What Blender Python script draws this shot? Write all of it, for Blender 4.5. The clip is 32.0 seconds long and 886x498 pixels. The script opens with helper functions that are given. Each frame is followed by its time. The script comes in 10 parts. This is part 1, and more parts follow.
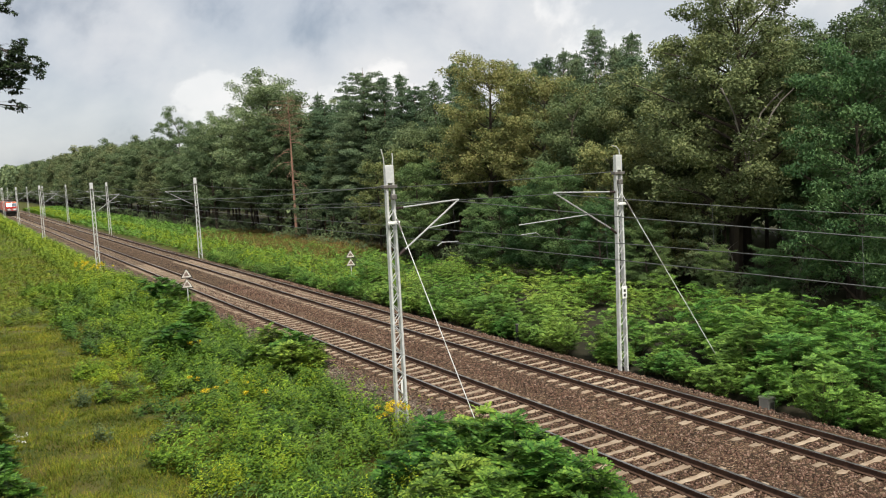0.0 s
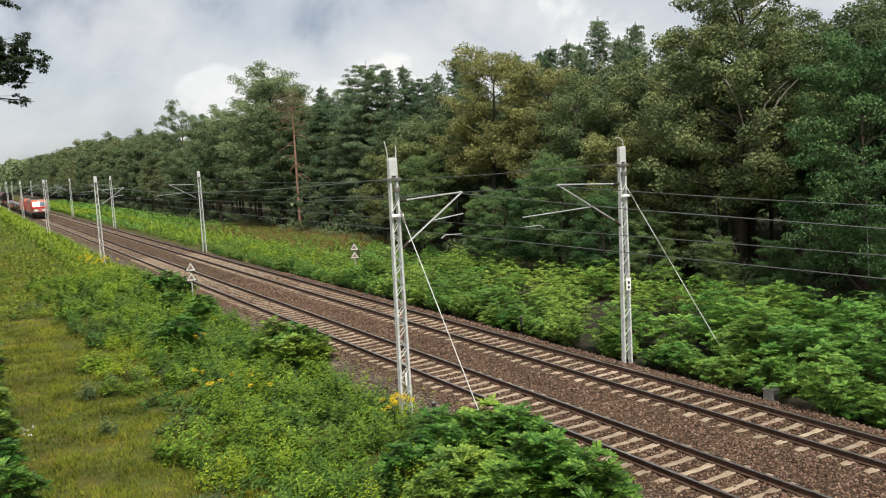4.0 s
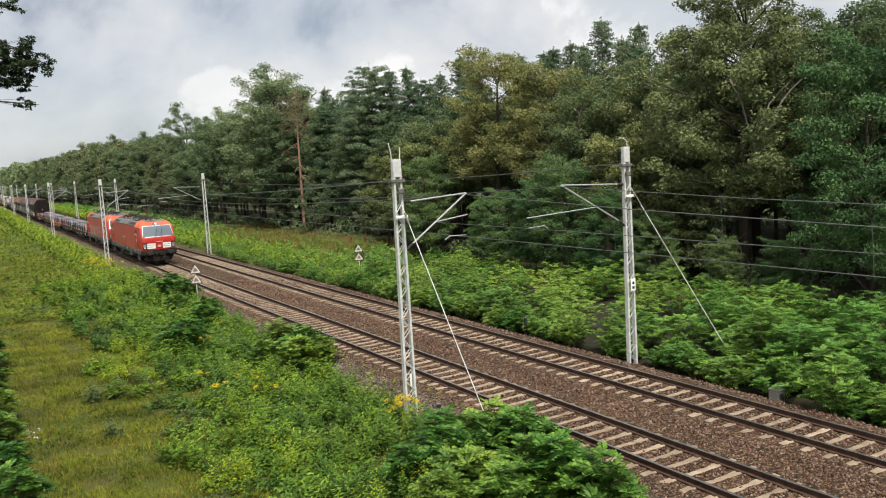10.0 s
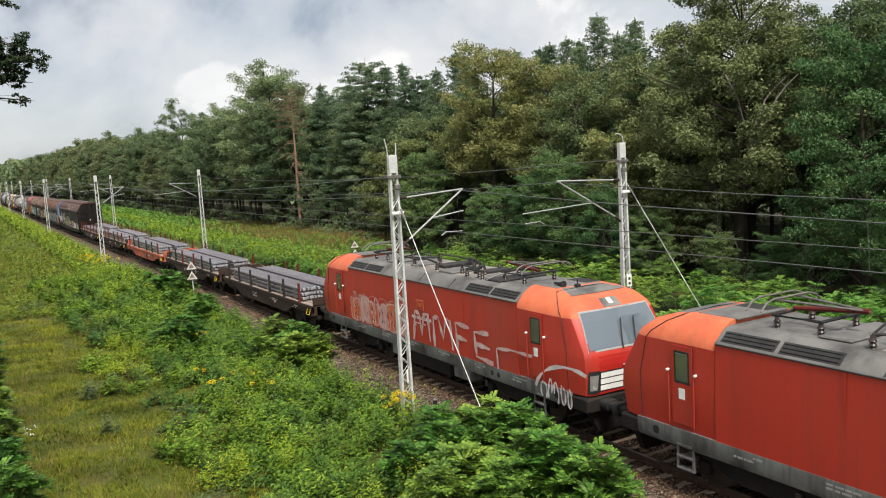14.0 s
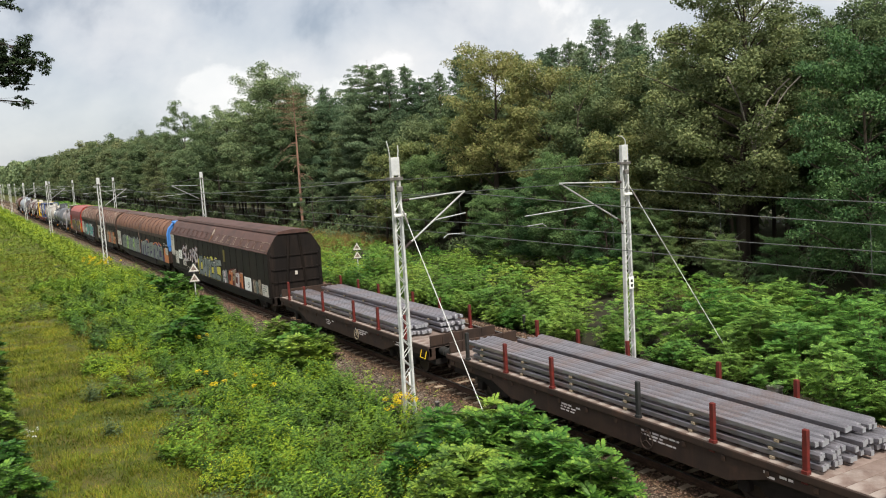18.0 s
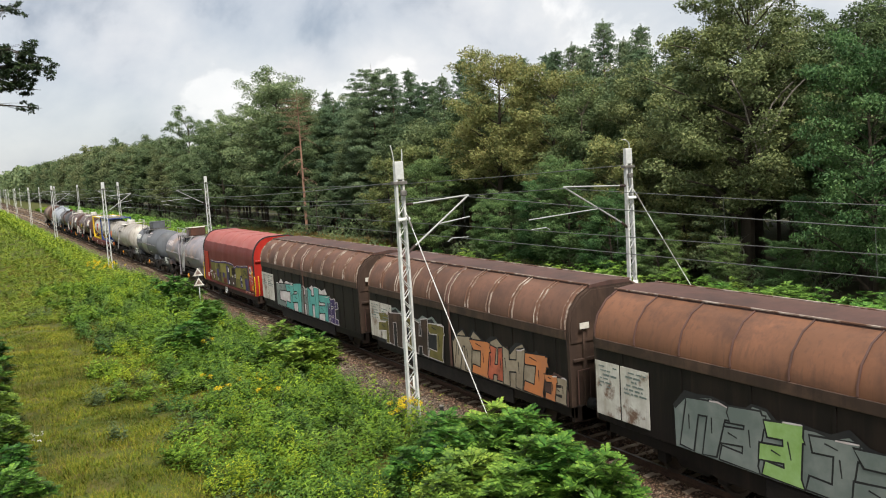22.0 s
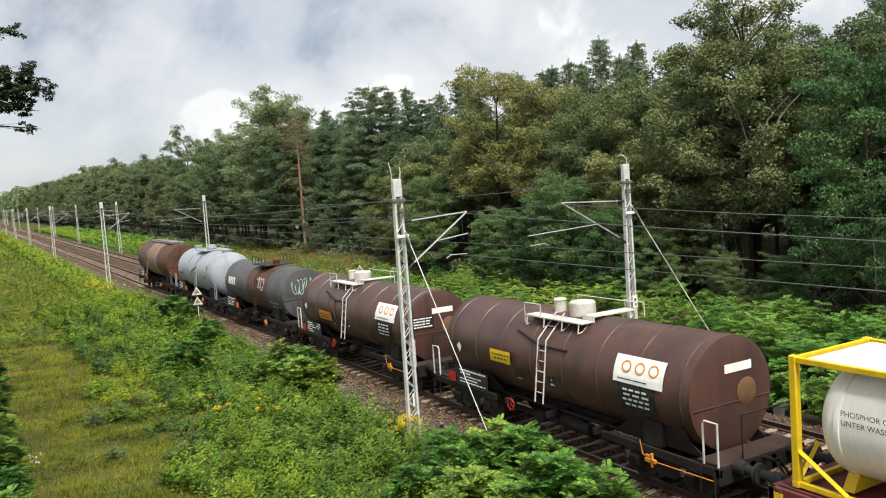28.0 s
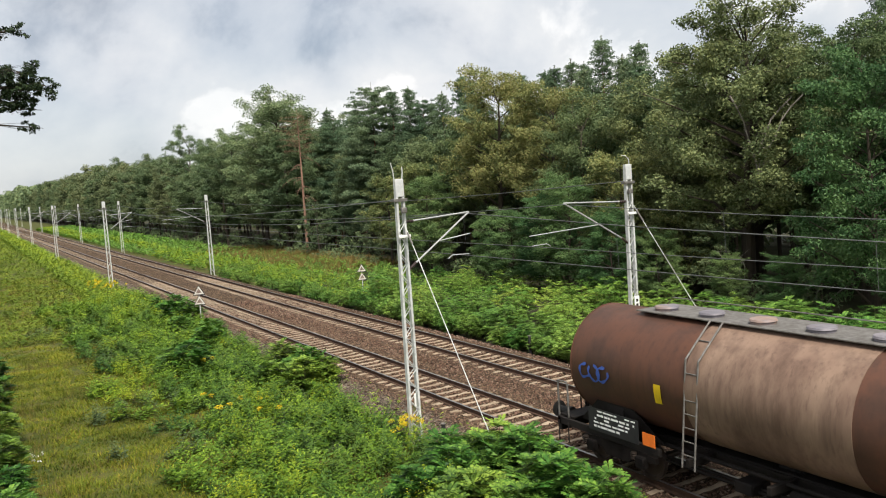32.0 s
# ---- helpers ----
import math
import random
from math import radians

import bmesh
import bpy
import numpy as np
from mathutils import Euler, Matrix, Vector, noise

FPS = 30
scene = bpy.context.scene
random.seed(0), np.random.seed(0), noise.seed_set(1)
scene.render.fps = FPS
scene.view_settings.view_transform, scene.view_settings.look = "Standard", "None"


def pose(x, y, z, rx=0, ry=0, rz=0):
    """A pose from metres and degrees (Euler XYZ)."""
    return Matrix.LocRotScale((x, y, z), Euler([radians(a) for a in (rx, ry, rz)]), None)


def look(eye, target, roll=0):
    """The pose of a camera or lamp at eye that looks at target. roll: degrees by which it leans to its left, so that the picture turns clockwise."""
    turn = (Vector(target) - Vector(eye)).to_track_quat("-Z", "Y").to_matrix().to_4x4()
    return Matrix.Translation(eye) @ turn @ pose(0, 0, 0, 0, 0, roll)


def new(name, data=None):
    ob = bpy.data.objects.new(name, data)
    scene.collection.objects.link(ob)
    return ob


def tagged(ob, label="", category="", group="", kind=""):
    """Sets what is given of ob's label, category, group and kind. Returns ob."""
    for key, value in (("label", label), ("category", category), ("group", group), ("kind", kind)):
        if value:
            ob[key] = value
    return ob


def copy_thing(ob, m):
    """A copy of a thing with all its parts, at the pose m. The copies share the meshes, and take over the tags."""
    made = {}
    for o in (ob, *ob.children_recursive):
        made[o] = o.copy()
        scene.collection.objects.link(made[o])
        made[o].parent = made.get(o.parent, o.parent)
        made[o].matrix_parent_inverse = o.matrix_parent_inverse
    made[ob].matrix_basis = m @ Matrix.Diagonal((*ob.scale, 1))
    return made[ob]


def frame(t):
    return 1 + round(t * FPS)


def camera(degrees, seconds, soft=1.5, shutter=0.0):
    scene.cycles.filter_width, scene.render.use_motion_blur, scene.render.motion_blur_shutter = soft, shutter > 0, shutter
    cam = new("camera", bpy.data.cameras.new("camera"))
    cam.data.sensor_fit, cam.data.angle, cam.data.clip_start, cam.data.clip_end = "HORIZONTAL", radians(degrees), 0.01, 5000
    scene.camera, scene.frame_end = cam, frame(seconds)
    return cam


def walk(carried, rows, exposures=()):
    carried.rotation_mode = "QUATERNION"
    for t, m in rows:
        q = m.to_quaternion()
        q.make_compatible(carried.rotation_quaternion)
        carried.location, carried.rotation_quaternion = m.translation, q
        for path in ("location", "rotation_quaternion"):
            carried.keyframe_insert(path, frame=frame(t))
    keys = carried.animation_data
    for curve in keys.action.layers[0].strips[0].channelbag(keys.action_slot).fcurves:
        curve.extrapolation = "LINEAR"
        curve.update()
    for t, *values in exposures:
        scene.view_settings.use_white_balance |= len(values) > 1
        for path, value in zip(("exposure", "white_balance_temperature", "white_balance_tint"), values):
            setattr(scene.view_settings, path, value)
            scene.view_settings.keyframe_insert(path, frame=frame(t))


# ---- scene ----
# ---- camera: it is held on a bridge beside the line and sways a little ----
EYE = Vector((-14.70, 0.0, 7.564))
cam = camera(55.73, 32.0, soft=1.1)


def aim(yaw, tilt, roll):
    a, b = radians(yaw), radians(tilt)
    way = Vector((math.sin(a) * math.cos(b), math.cos(a) * math.cos(b), -math.sin(b)))
    return look(EYE, EYE + way * 10.0, roll)


walk(cam, [(t, aim(a, b, c)) for t, a, b, c in (
    (0, 30.27, 5.58, -2.78), (0.5, 30.21, 5.72, -2.73), (1, 30.16, 5.83, -2.73), (1.5, 30.12, 5.91, -2.78),
    (2, 30.08, 5.97, -2.88), (2.5, 30.03, 6.01, -2.91), (3, 30.01, 6.02, -2.92), (3.5, 30.01, 6.05, -2.97),
    (5.5, 29.94, 6.11, -3.02), (6, 29.95, 6.07, -3.07), (6.5, 29.94, 6.02, -3.10), (7, 29.88, 5.95, -3.14),
    (7.5, 29.83, 5.91, -3.18), (8, 29.81, 5.88, -3.19), (8.5, 29.79, 5.87, -3.20), (9, 29.75, 5.87, -3.24),
    (9.5, 29.71, 5.92, -3.25), (10, 29.70, 5.98, -3.27), (10.5, 29.70, 6.04, -3.27), (11, 29.70, 6.09, -3.25),
    (11.5, 29.71, 6.12, -3.24), (12, 29.73, 6.10, -3.27), (12.5, 29.74, 6.07, -3.32), (13, 29.75, 6.09, -3.32),
    (13.5, 29.82, 6.18, -3.30), (14, 29.94, 6.27, -3.34), (14.5, 30.07, 6.29, -3.35), (16.5, 29.95, 6.23, -3.42),
    (17, 29.91, 6.22, -3.37), (17.5, 29.87, 6.18, -3.33), (18, 29.80, 6.11, -3.34), (18.5, 29.75, 6.00, -3.39),
    (19, 29.73, 5.88, -3.46), (19.5, 29.69, 5.81, -3.55), (20, 29.66, 5.79, -3.56), (20.5, 29.61, 5.78, -3.56),
    (21, 29.57, 5.79, -3.57), (21.5, 29.56, 5.81, -3.50), (22, 29.54, 5.83, -3.46), (22.5, 29.53, 5.78, -3.46),
    (23, 29.55, 5.66, -3.45), (23.5, 29.53, 5.52, -3.50), (24, 29.51, 5.43, -3.59), (24.5, 29.53, 5.34, -3.67),
    (25, 29.62, 5.18, -3.71), (25.5, 29.74, 4.99, -3.75), (27.5, 29.73, 4.75, -3.89), (28, 29.70, 4.68, -3.93),
    (28.5, 29.66, 4.65, -3.94), (29, 29.64, 4.65, -3.96), (29.5, 29.64, 4.65, -3.94), (30, 29.62, 4.61, -3.88),
    (30.5, 29.56, 4.58, -3.85), (31, 29.51, 4.59, -3.82), (31.5, 29.52, 4.64, -3.83), (32, 29.57, 4.67, -3.83))],
    exposures=[(0, 0.37), (12, 0.40), (17, 0.47), (24, 0.50), (32, 0.52)])

# ---- light: a bright, broken overcast with a weak, wide sun ----
SUN_EL, SUN_AZ = radians(58), radians(192)     # azimuth from +Y towards +X: high, behind the viewer's left
world = bpy.data.worlds.new("sky")
scene.world = world
world.use_nodes = True


def node(tree, kind, **put):
    n = tree.nodes.new(kind)
    for k, v in put.items():
        if k in n.inputs:
            n.inputs[k].default_value = v
    return n


def ramp(tree, stops):
    n = tree.nodes.new("ShaderNodeValToRGB")
    el = n.color_ramp.elements
    while len(el) < len(stops):
        el.new(0.5)
    for e, (p, c) in zip(el, stops):
        e.position = p
        e.color = (*c, 1) if len(c) == 3 else c
    return n


def build_sky():
    t = world.node_tree
    bg = t.nodes["Background"]
    sky = t.nodes.new("ShaderNodeTexSky")
    sky.sky_type = "NISHITA"
    sky.sun_disc = False
    sky.sun_elevation, sky.sun_rotation = SUN_EL, SUN_AZ
    co = t.nodes.new("ShaderNodeTexCoord")
    mp = t.nodes.new("ShaderNodeMapping")
    mp.inputs["Scale"].default_value = (1.0, 1.0, 1.25)
    mp.inputs["Location"].default_value = (1.90, 0.35, 0.72)
    t.links.new(co.outputs["Generated"], mp.inputs["Vector"])
    big = node(t, "ShaderNodeTexNoise", Scale=2.6, Detail=6.0, Roughness=0.5)
    fine = node(t, "ShaderNodeTexNoise", Scale=5.0, Detail=12.0, Roughness=0.55, Distortion=0.25)
    for n in (big, fine):
        t.links.new(mp.outputs[0], n.inputs["Vector"])
    cover = ramp(t, [(0.40, (0.72, 0.72, 0.72)), (0.50, (1, 1, 1))])
    t.links.new(big.outputs["Fac"], cover.inputs[0])
    tone = ramp(t, [(0.33, (4.7, 5.2, 6.0)), (0.42, (7.2, 7.55, 8.1)), (0.52, (8.4, 8.6, 8.9)), (0.57, (8.9, 9.0, 9.15)), (0.61, (10.8, 10.7, 10.6))])
    t.links.new(fine.outputs["Fac"], tone.inputs[0])
    mix = t.nodes.new("ShaderNodeMix"); mix.data_type = "RGBA"
    t.links.new(cover.outputs[0], mix.inputs[0])
    t.links.new(sky.outputs[0], mix.inputs[6])
    t.links.new(tone.outputs[0], mix.inputs[7])
    t.links.new(mix.outputs[2], bg.inputs["Color"])
    bg.inputs["Strength"].default_value = 0.070


build_sky()
sun = new("sun", bpy.data.lights.new("sun", "SUN"))
sun.data.energy, sun.data.angle, sun.data.color = 4.6, radians(20), (1.0, 0.95, 0.85)
sun.matrix_basis = look((0, 0, 60), Vector((0, 0, 60)) - Vector((math.sin(SUN_AZ) * math.cos(SUN_EL), math.cos(SUN_AZ) * math.cos(SUN_EL), math.sin(SUN_EL))))

# ---- materials ----


def surface(name, c1, c2=None, scale=2.0, rough=0.7, metal=0.0, bump=0.15, bscale=30.0, dirt=None, dscale=0.8, dlim=(0.5, 0.68), stretch=(1, 1, 1), spread=0.0, coat=0.0, world_space=False, streak=None, smear=0.55):
    """Two tones mixed by coarse noise, a dirt tone laid over by a larger one, fine relief; spread varies it from object to object."""
    m = bpy.data.materials.new(name)
    m.use_nodes = True
    t = m.node_tree
    b = t.nodes["Principled BSDF"]
    b.inputs["Roughness"].default_value, b.inputs["Metallic"].default_value = rough, metal
    b.inputs["Coat Weight"].default_value = coat
    b.inputs["Specular IOR Level"].default_value = 0.5 if rough < 0.45 else 0.2
    c2 = c2 or tuple(x * 0.75 for x in c1)
    co = t.nodes.new("ShaderNodeTexCoord")
    mp = t.nodes.new("ShaderNodeMapping")
    mp.inputs["Scale"].default_value = stretch
    if world_space:
        g = t.nodes.new("ShaderNodeNewGeometry")
        t.links.new(g.outputs["Position"], mp.inputs["Vector"])
    else:
        t.links.new(co.outputs["Object"], mp.inputs["Vector"])
    n = node(t, "ShaderNodeTexNoise", Scale=scale, Detail=6.0, Roughness=0.6)
    t.links.new(mp.outputs[0], n.inputs["Vector"])
    r = ramp(t, [(0.36, c1), (0.64, c2)])
    t.links.new(n.outputs["Fac"], r.inputs[0])
    out = r.outputs[0]
    if dirt:
        n2 = node(t, "ShaderNodeTexNoise", Scale=dscale, Detail=7.0, Roughness=0.65)
        t.links.new(mp.outputs[0], n2.inputs["Vector"])
        r2 = ramp(t, [(dlim[0], (0, 0, 0)), (dlim[1], (1, 1, 1))])
        t.links.new(n2.outputs["Fac"], r2.inputs[0])
        mx = t.nodes.new("ShaderNodeMix"); mx.data_type = "RGBA"
        t.links.new(r2.outputs[0], mx.inputs[0])
        t.links.new(out, mx.inputs[6])
        mx.inputs[7].default_value = (*dirt, 1)
        out = mx.outputs[2]
    if streak:
        m2 = t.nodes.new("ShaderNodeMapping")
        m2.inputs["Scale"].default_value = (1, 1, 0.07)
        t.links.new(co.outputs["Object"], m2.inputs["Vector"])
        for sc, lo in ((2.2, 0.50), (9.0, 0.53)):
            ns = node(t, "ShaderNodeTexNoise", Scale=sc, Detail=6.0, Roughness=0.6)
            t.links.new(m2.outputs[0], ns.inputs["Vector"])
            rs = ramp(t, [(lo, (0, 0, 0)), (lo + 0.20, (smear, smear, smear))])
            t.links.new(ns.outputs["Fac"], rs.inputs[0])
            ms = t.nodes.new("ShaderNodeMix"); ms.data_type = "RGBA"
            t.links.new(rs.outputs[0], ms.inputs[0])
            t.links.new(out, ms.inputs[6])
            ms.inputs[7].default_value = (*streak, 1)
            out = ms.outputs[2]
    if spread:
        oi = t.nodes.new("ShaderNodeObjectInfo")
        hv = t.nodes.new("ShaderNodeHueSaturation")
        mr = node(t, "ShaderNodeMapRange")
        mr.inputs["To Min"].default_value, mr.inputs["To Max"].default_value = 1 - spread, 1 + spread
        t.links.new(oi.outputs["Random"], mr.inputs["Value"])
        t.links.new(mr.outputs[0], hv.inputs["Value"])
        t.links.new(out, hv.inputs["Color"])
        out = hv.outputs[0]
    t.links.new(out, b.inputs["Base Color"])
    if bump:
        n3 = node(t, "ShaderNodeTexNoise", Scale=bscale, Detail=5.0)
        t.links.new(mp.outputs[0], n3.inputs["Vector"])
        bp = node(t, "ShaderNodeBump", Strength=bump, Distance=0.02)
        t.links.new(n3.outputs["Fac"], bp.inputs["Height"])
        t.links.new(bp.outputs[0], b.inputs["Normal"])
    return m


def leafy(name, stops, rough=0.6, through_light=0.18, spread=0.2, hue=0.025, patchy=0.0, pscale=0.9):
    """Leaves: each island takes a tone of its own, each plant a shift of its own, and some light comes through."""
    m = bpy.data.materials.new(name)
    m.use_nodes = True
    t = m.node_tree
    b = t.nodes["Principled BSDF"]
    b.inputs["Roughness"].default_value = rough
    b.inputs["Specular IOR Level"].default_value = 0.18
    g = t.nodes.new("ShaderNodeNewGeometry")
    r = ramp(t, stops)
    t.links.new(g.outputs["Random Per Island"], r.inputs[0])
    oi = t.nodes.new("ShaderNodeObjectInfo")
    hv = t.nodes.new("ShaderNodeHueSaturation")
    mr, mh = node(t, "ShaderNodeMapRange"), node(t, "ShaderNodeMapRange")
    mr.inputs["To Min"].default_value, mr.inputs["To Max"].default_value = 1 - spread, 1 + spread
    mh.inputs["To Min"].default_value, mh.inputs["To Max"].default_value = 0.5 + hue, 0.5 - hue
    for q in (mr, mh):
        t.links.new(oi.outputs["Random"], q.inputs["Value"])
    t.links.new(mr.outputs[0], hv.inputs["Value"])
    t.links.new(mh.outputs[0], hv.inputs["Hue"])
    t.links.new(r.outputs[0], hv.inputs["Color"])
    out = hv.outputs[0]
    if patchy:
        pn = node(t, "ShaderNodeTexNoise", Scale=pscale, Detail=3.0)
        t.links.new(g.outputs["Position"], pn.inputs["Vector"])
        pr = node(t, "ShaderNodeMapRange")
        pr.inputs["From Min"].default_value, pr.inputs["From Max"].default_value = 0.32, 0.68
        pr.inputs["To Min"].default_value, pr.inputs["To Max"].default_value = 1 - patchy, 1 + patchy
        t.links.new(pn.outputs["Fac"], pr.inputs["Value"])
        h2 = t.nodes.new("ShaderNodeHueSaturation")
        ph = node(t, "ShaderNodeMapRange")
        ph.inputs["From Min"].default_value, ph.inputs["From Max"].default_value = 0.32, 0.68
        ph.inputs["To Min"].default_value, ph.inputs["To Max"].default_value = 0.515, 0.485
        t.links.new(pn.outputs["Fac"], ph.inputs["Value"])
        t.links.new(ph.outputs[0], h2.inputs["Hue"])
        t.links.new(pr.outputs[0], h2.inputs["Value"])
        t.links.new(out, h2.inputs["Color"])
        out = h2.outputs[0]
    t.links.new(out, b.inputs["Base Color"])
    tr = t.nodes.new("ShaderNodeBsdfTranslucent")
    t.links.new(out, tr.inputs["Color"])
    mx = t.nodes.new("ShaderNodeMixShader")
    mx.inputs[0].default_value = through_light
    t.links.new(b.outputs[0], mx.inputs[1])
    t.links.new(tr.outputs[0], mx.inputs[2])
    t.links.new(mx.outputs[0], t.nodes["Material Output"].inputs["Surface"])
    return m


def gravel(name):
    """Crushed stone: cells of a stone's size with a tone each, dark joints, larger stains, and greyer stone on the shoulders."""
    m = bpy.data.materials.new(name)
    m.use_nodes = True
    t = m.node_tree
    b = t.nodes["Principled BSDF"]
    b.inputs["Roughness"].default_value = 0.95
    b.inputs["Specular IOR Level"].default_value = 0.2
    geo = t.nodes.new("ShaderNodeNewGeometry")
    cell = node(t, "ShaderNodeTexVoronoi", Scale=18.0)
    edge = node(t, "ShaderNodeTexVoronoi", Scale=18.0)
    edge.feature = "DISTANCE_TO_EDGE"
    stain = node(t, "ShaderNodeTexNoise", Scale=0.6, Detail=5.0)
    for n in (cell, edge, stain):
        t.links.new(geo.outputs["Position"], n.inputs["Vector"])
    bw = t.nodes.new("ShaderNodeSeparateColor")
    t.links.new(cell.outputs["Color"], bw.inputs[0])
    tone = ramp(t, [(0.0, (0.030, 0.018, 0.011)), (0.35, (0.076, 0.048, 0.029)), (0.7, (0.140, 0.088, 0.052)), (1.0, (0.28, 0.20, 0.135))])
    t.links.new(bw.outputs[0], tone.inputs[0])
    grey = ramp(t, [(0.0, (0.045, 0.034, 0.027)), (0.5, (0.135, 0.103, 0.082)), (1.0, (0.31, 0.26, 0.215))])
    t.links.new(bw.outputs[0], grey.inputs[0])
    sep = t.nodes.new("ShaderNodeSeparateXYZ")
    t.links.new(geo.outputs["Position"], sep.inputs[0])
    side = node(t, "ShaderNodeMapRange")
    side.inputs["From Min"].default_value, side.inputs["From Max"].default_value = 3.5, 4.2
    off = t.nodes.new("ShaderNodeMath"); off.operation = "SUBTRACT"; off.inputs[1].default_value = 2.1
    mag = t.nodes.new("ShaderNodeMath"); mag.operation = "ABSOLUTE"
    t.links.new(sep.outputs[0], off.inputs[0])
    t.links.new(off.outputs[0], mag.inputs[0])
    t.links.new(mag.outputs[0], side.inputs["Value"])
    mx = t.nodes.new("ShaderNodeMix"); mx.data_type = "RGBA"
    t.links.new(side.outputs[0], mx.inputs[0])
    t.links.new(tone.outputs[0], mx.inputs[6])
    t.links.new(grey.outputs[0], mx.inputs[7])
    joint = ramp(t, [(0.0, (0.12, 0.11, 0.10)), (0.16, (1, 1, 1))])
    t.links.new(edge.outputs["Distance"], joint.inputs[0])
    worn = ramp(t, [(0.35, (0.78, 0.76, 0.74)), (0.65, (1.1, 1.08, 1.05))])
    t.links.new(stain.outputs["Fac"], worn.inputs[0])
    out = mx.outputs[2]
    for other in (joint, worn):
        mu = t.nodes.new("ShaderNodeMix"); mu.data_type = "RGBA"; mu.blend_type = "MULTIPLY"
        mu.inputs[0].default_value = 1.0
        t.links.new(out, mu.inputs[6])
        t.links.new(other.outputs[0], mu.inputs[7])
        out = mu.outputs[2]
    t.links.new(out, b.inputs["Base Color"])
    bp = node(t, "ShaderNodeBump", Strength=1.0, Distance=0.05)
    t.links.new(edge.outputs["Distance"], bp.inputs["Height"])
    t.links.new(bp.outputs[0], b.inputs["Normal"])
    return m


M = {}
M["meadow"] = surface("meadow_soil", (0.0464, 0.0670, 0.0115), (0.0773, 0.0644, 0.0180), 0.8, 0.95, bump=0.8, bscale=11, dirt=(0.0335, 0.0464, 0.0103), dscale=0.3, world_space=True)
M["forest_floor"] = surface("forest_floor", (0.05, 0.045, 0.025), (0.03, 0.035, 0.015), 0.7, 0.95, bump=0.6, bscale=6, world_space=True)
M["ballast"] = gravel("ballast_bed")
M["stone"] = leafy("ballast_stone", [(0.0, (0.0208, 0.0120, 0.0081)), (0.4, (0.0840, 0.0482, 0.0324)), (0.8, (0.1560, 0.0946, 0.0666)), (1.0, (0.2400, 0.1763, 0.1350))], 0.9, 0.0)
M["sleeper"] = surface("sleeper_concrete", (0.31, 0.250, 0.185), (0.215, 0.160, 0.112), 4.0, 0.9, bump=0.35, bscale=45, dirt=(0.24, 0.17, 0.12), dscale=1.4, spread=0.16, world_space=True)
M["rail_side"] = surface("rail_rust", (0.085, 0.048, 0.032), (0.05, 0.03, 0.022), 6.0, 0.85, bump=0.2, world_space=True)
M["rail_top"] = surface("rail_head_steel", (0.42, 0.41, 0.40), (0.30, 0.28, 0.27), 3.0, 0.28, 0.9, bump=0.03, world_space=True)
M["zinc"] = surface("galvanised_steel", (0.60, 0.61, 0.60), (0.47, 0.48, 0.48), 5.0, 0.6, 0.1, bump=0.08, dirt=(0.38, 0.37, 0.34), dscale=1.3)
M["zinc_arm"] = surface("dull_aluminium_tube", (0.40, 0.41, 0.40), (0.31, 0.32, 0.32), 5.0, 0.55, 0.2, bump=0.05)
M["zinc_dark"] = surface("weathered_fittings", (0.20, 0.19, 0.18), (0.12, 0.11, 0.10), 7.0, 0.6, 0.4, bump=0.1)
M["insulator"] = surface("dark_porcelain", (0.040, 0.024, 0.020), (0.030, 0.020, 0.018), 3.0, 0.3, bump=0.0)
M["wire"] = surface("weathered_wire", (0.12, 0.125, 0.125), (0.09, 0.095, 0.095), 3.0, 0.6, 0.3, bump=0.0)
M["concrete"] = surface("grey_concrete", (0.33, 0.32, 0.285), (0.25, 0.24, 0.215), 3.0, 0.9, bump=0.3)
M["white"] = surface("white_paint", (0.80, 0.80, 0.78), (0.70, 0.70, 0.67), 4.0, 0.5, bump=0.03)
M["notice"] = surface("stained_notice_white", (0.60, 0.58, 0.53), (0.45, 0.42, 0.37), 3.0, 0.7, bump=0.05, dirt=(0.16, 0.10, 0.07), dscale=1.6, dlim=(0.56, 0.66), streak=(0.2, 0.13, 0.09), smear=0.6)
M["black"] = surface("black_paint", (0.02, 0.02, 0.021), (0.03, 0.03, 0.03), 5.0, 0.55, bump=0.05)
M["yellow"] = surface("yellow_paint", (0.680, 0.476, 0.017), (0.595, 0.391, 0.017), 3.0, 0.45, bump=0.05, dirt=(0.357, 0.238, 0.043), dscale=1.5, dlim=(0.6, 0.75), streak=(0.33, 0.22, 0.04), smear=0.3)
M["blue"] = surface("blue_paint", (0.03, 0.055, 0.20), (0.025, 0.045, 0.16), 3.0, 0.5, bump=0.05, dirt=(0.05, 0.05, 0.07), dscale=1.5, dlim=(0.55, 0.75))
M["bright_blue"] = surface("bright_blue_paint", (0.06, 0.20, 0.52), (0.05, 0.16, 0.42), 3.0, 0.5, bump=0.05)
M["orange"] = surface("orange_plate", (0.85, 0.20, 0.03), None, 3.0, 0.5, bump=0.0)
M["bark"] = surface("oak_bark", (0.075, 0.06, 0.045), (0.045, 0.037, 0.03), 3.0, 0.95, bump=0.6, bscale=9, stretch=(1, 1, 0.25))
M["pine_bark"] = surface("pine_bark", (0.20, 0.115, 0.075), (0.11, 0.07, 0.05), 2.2, 0.9, bump=0.5, bscale=9, stretch=(1, 1, 0.3))
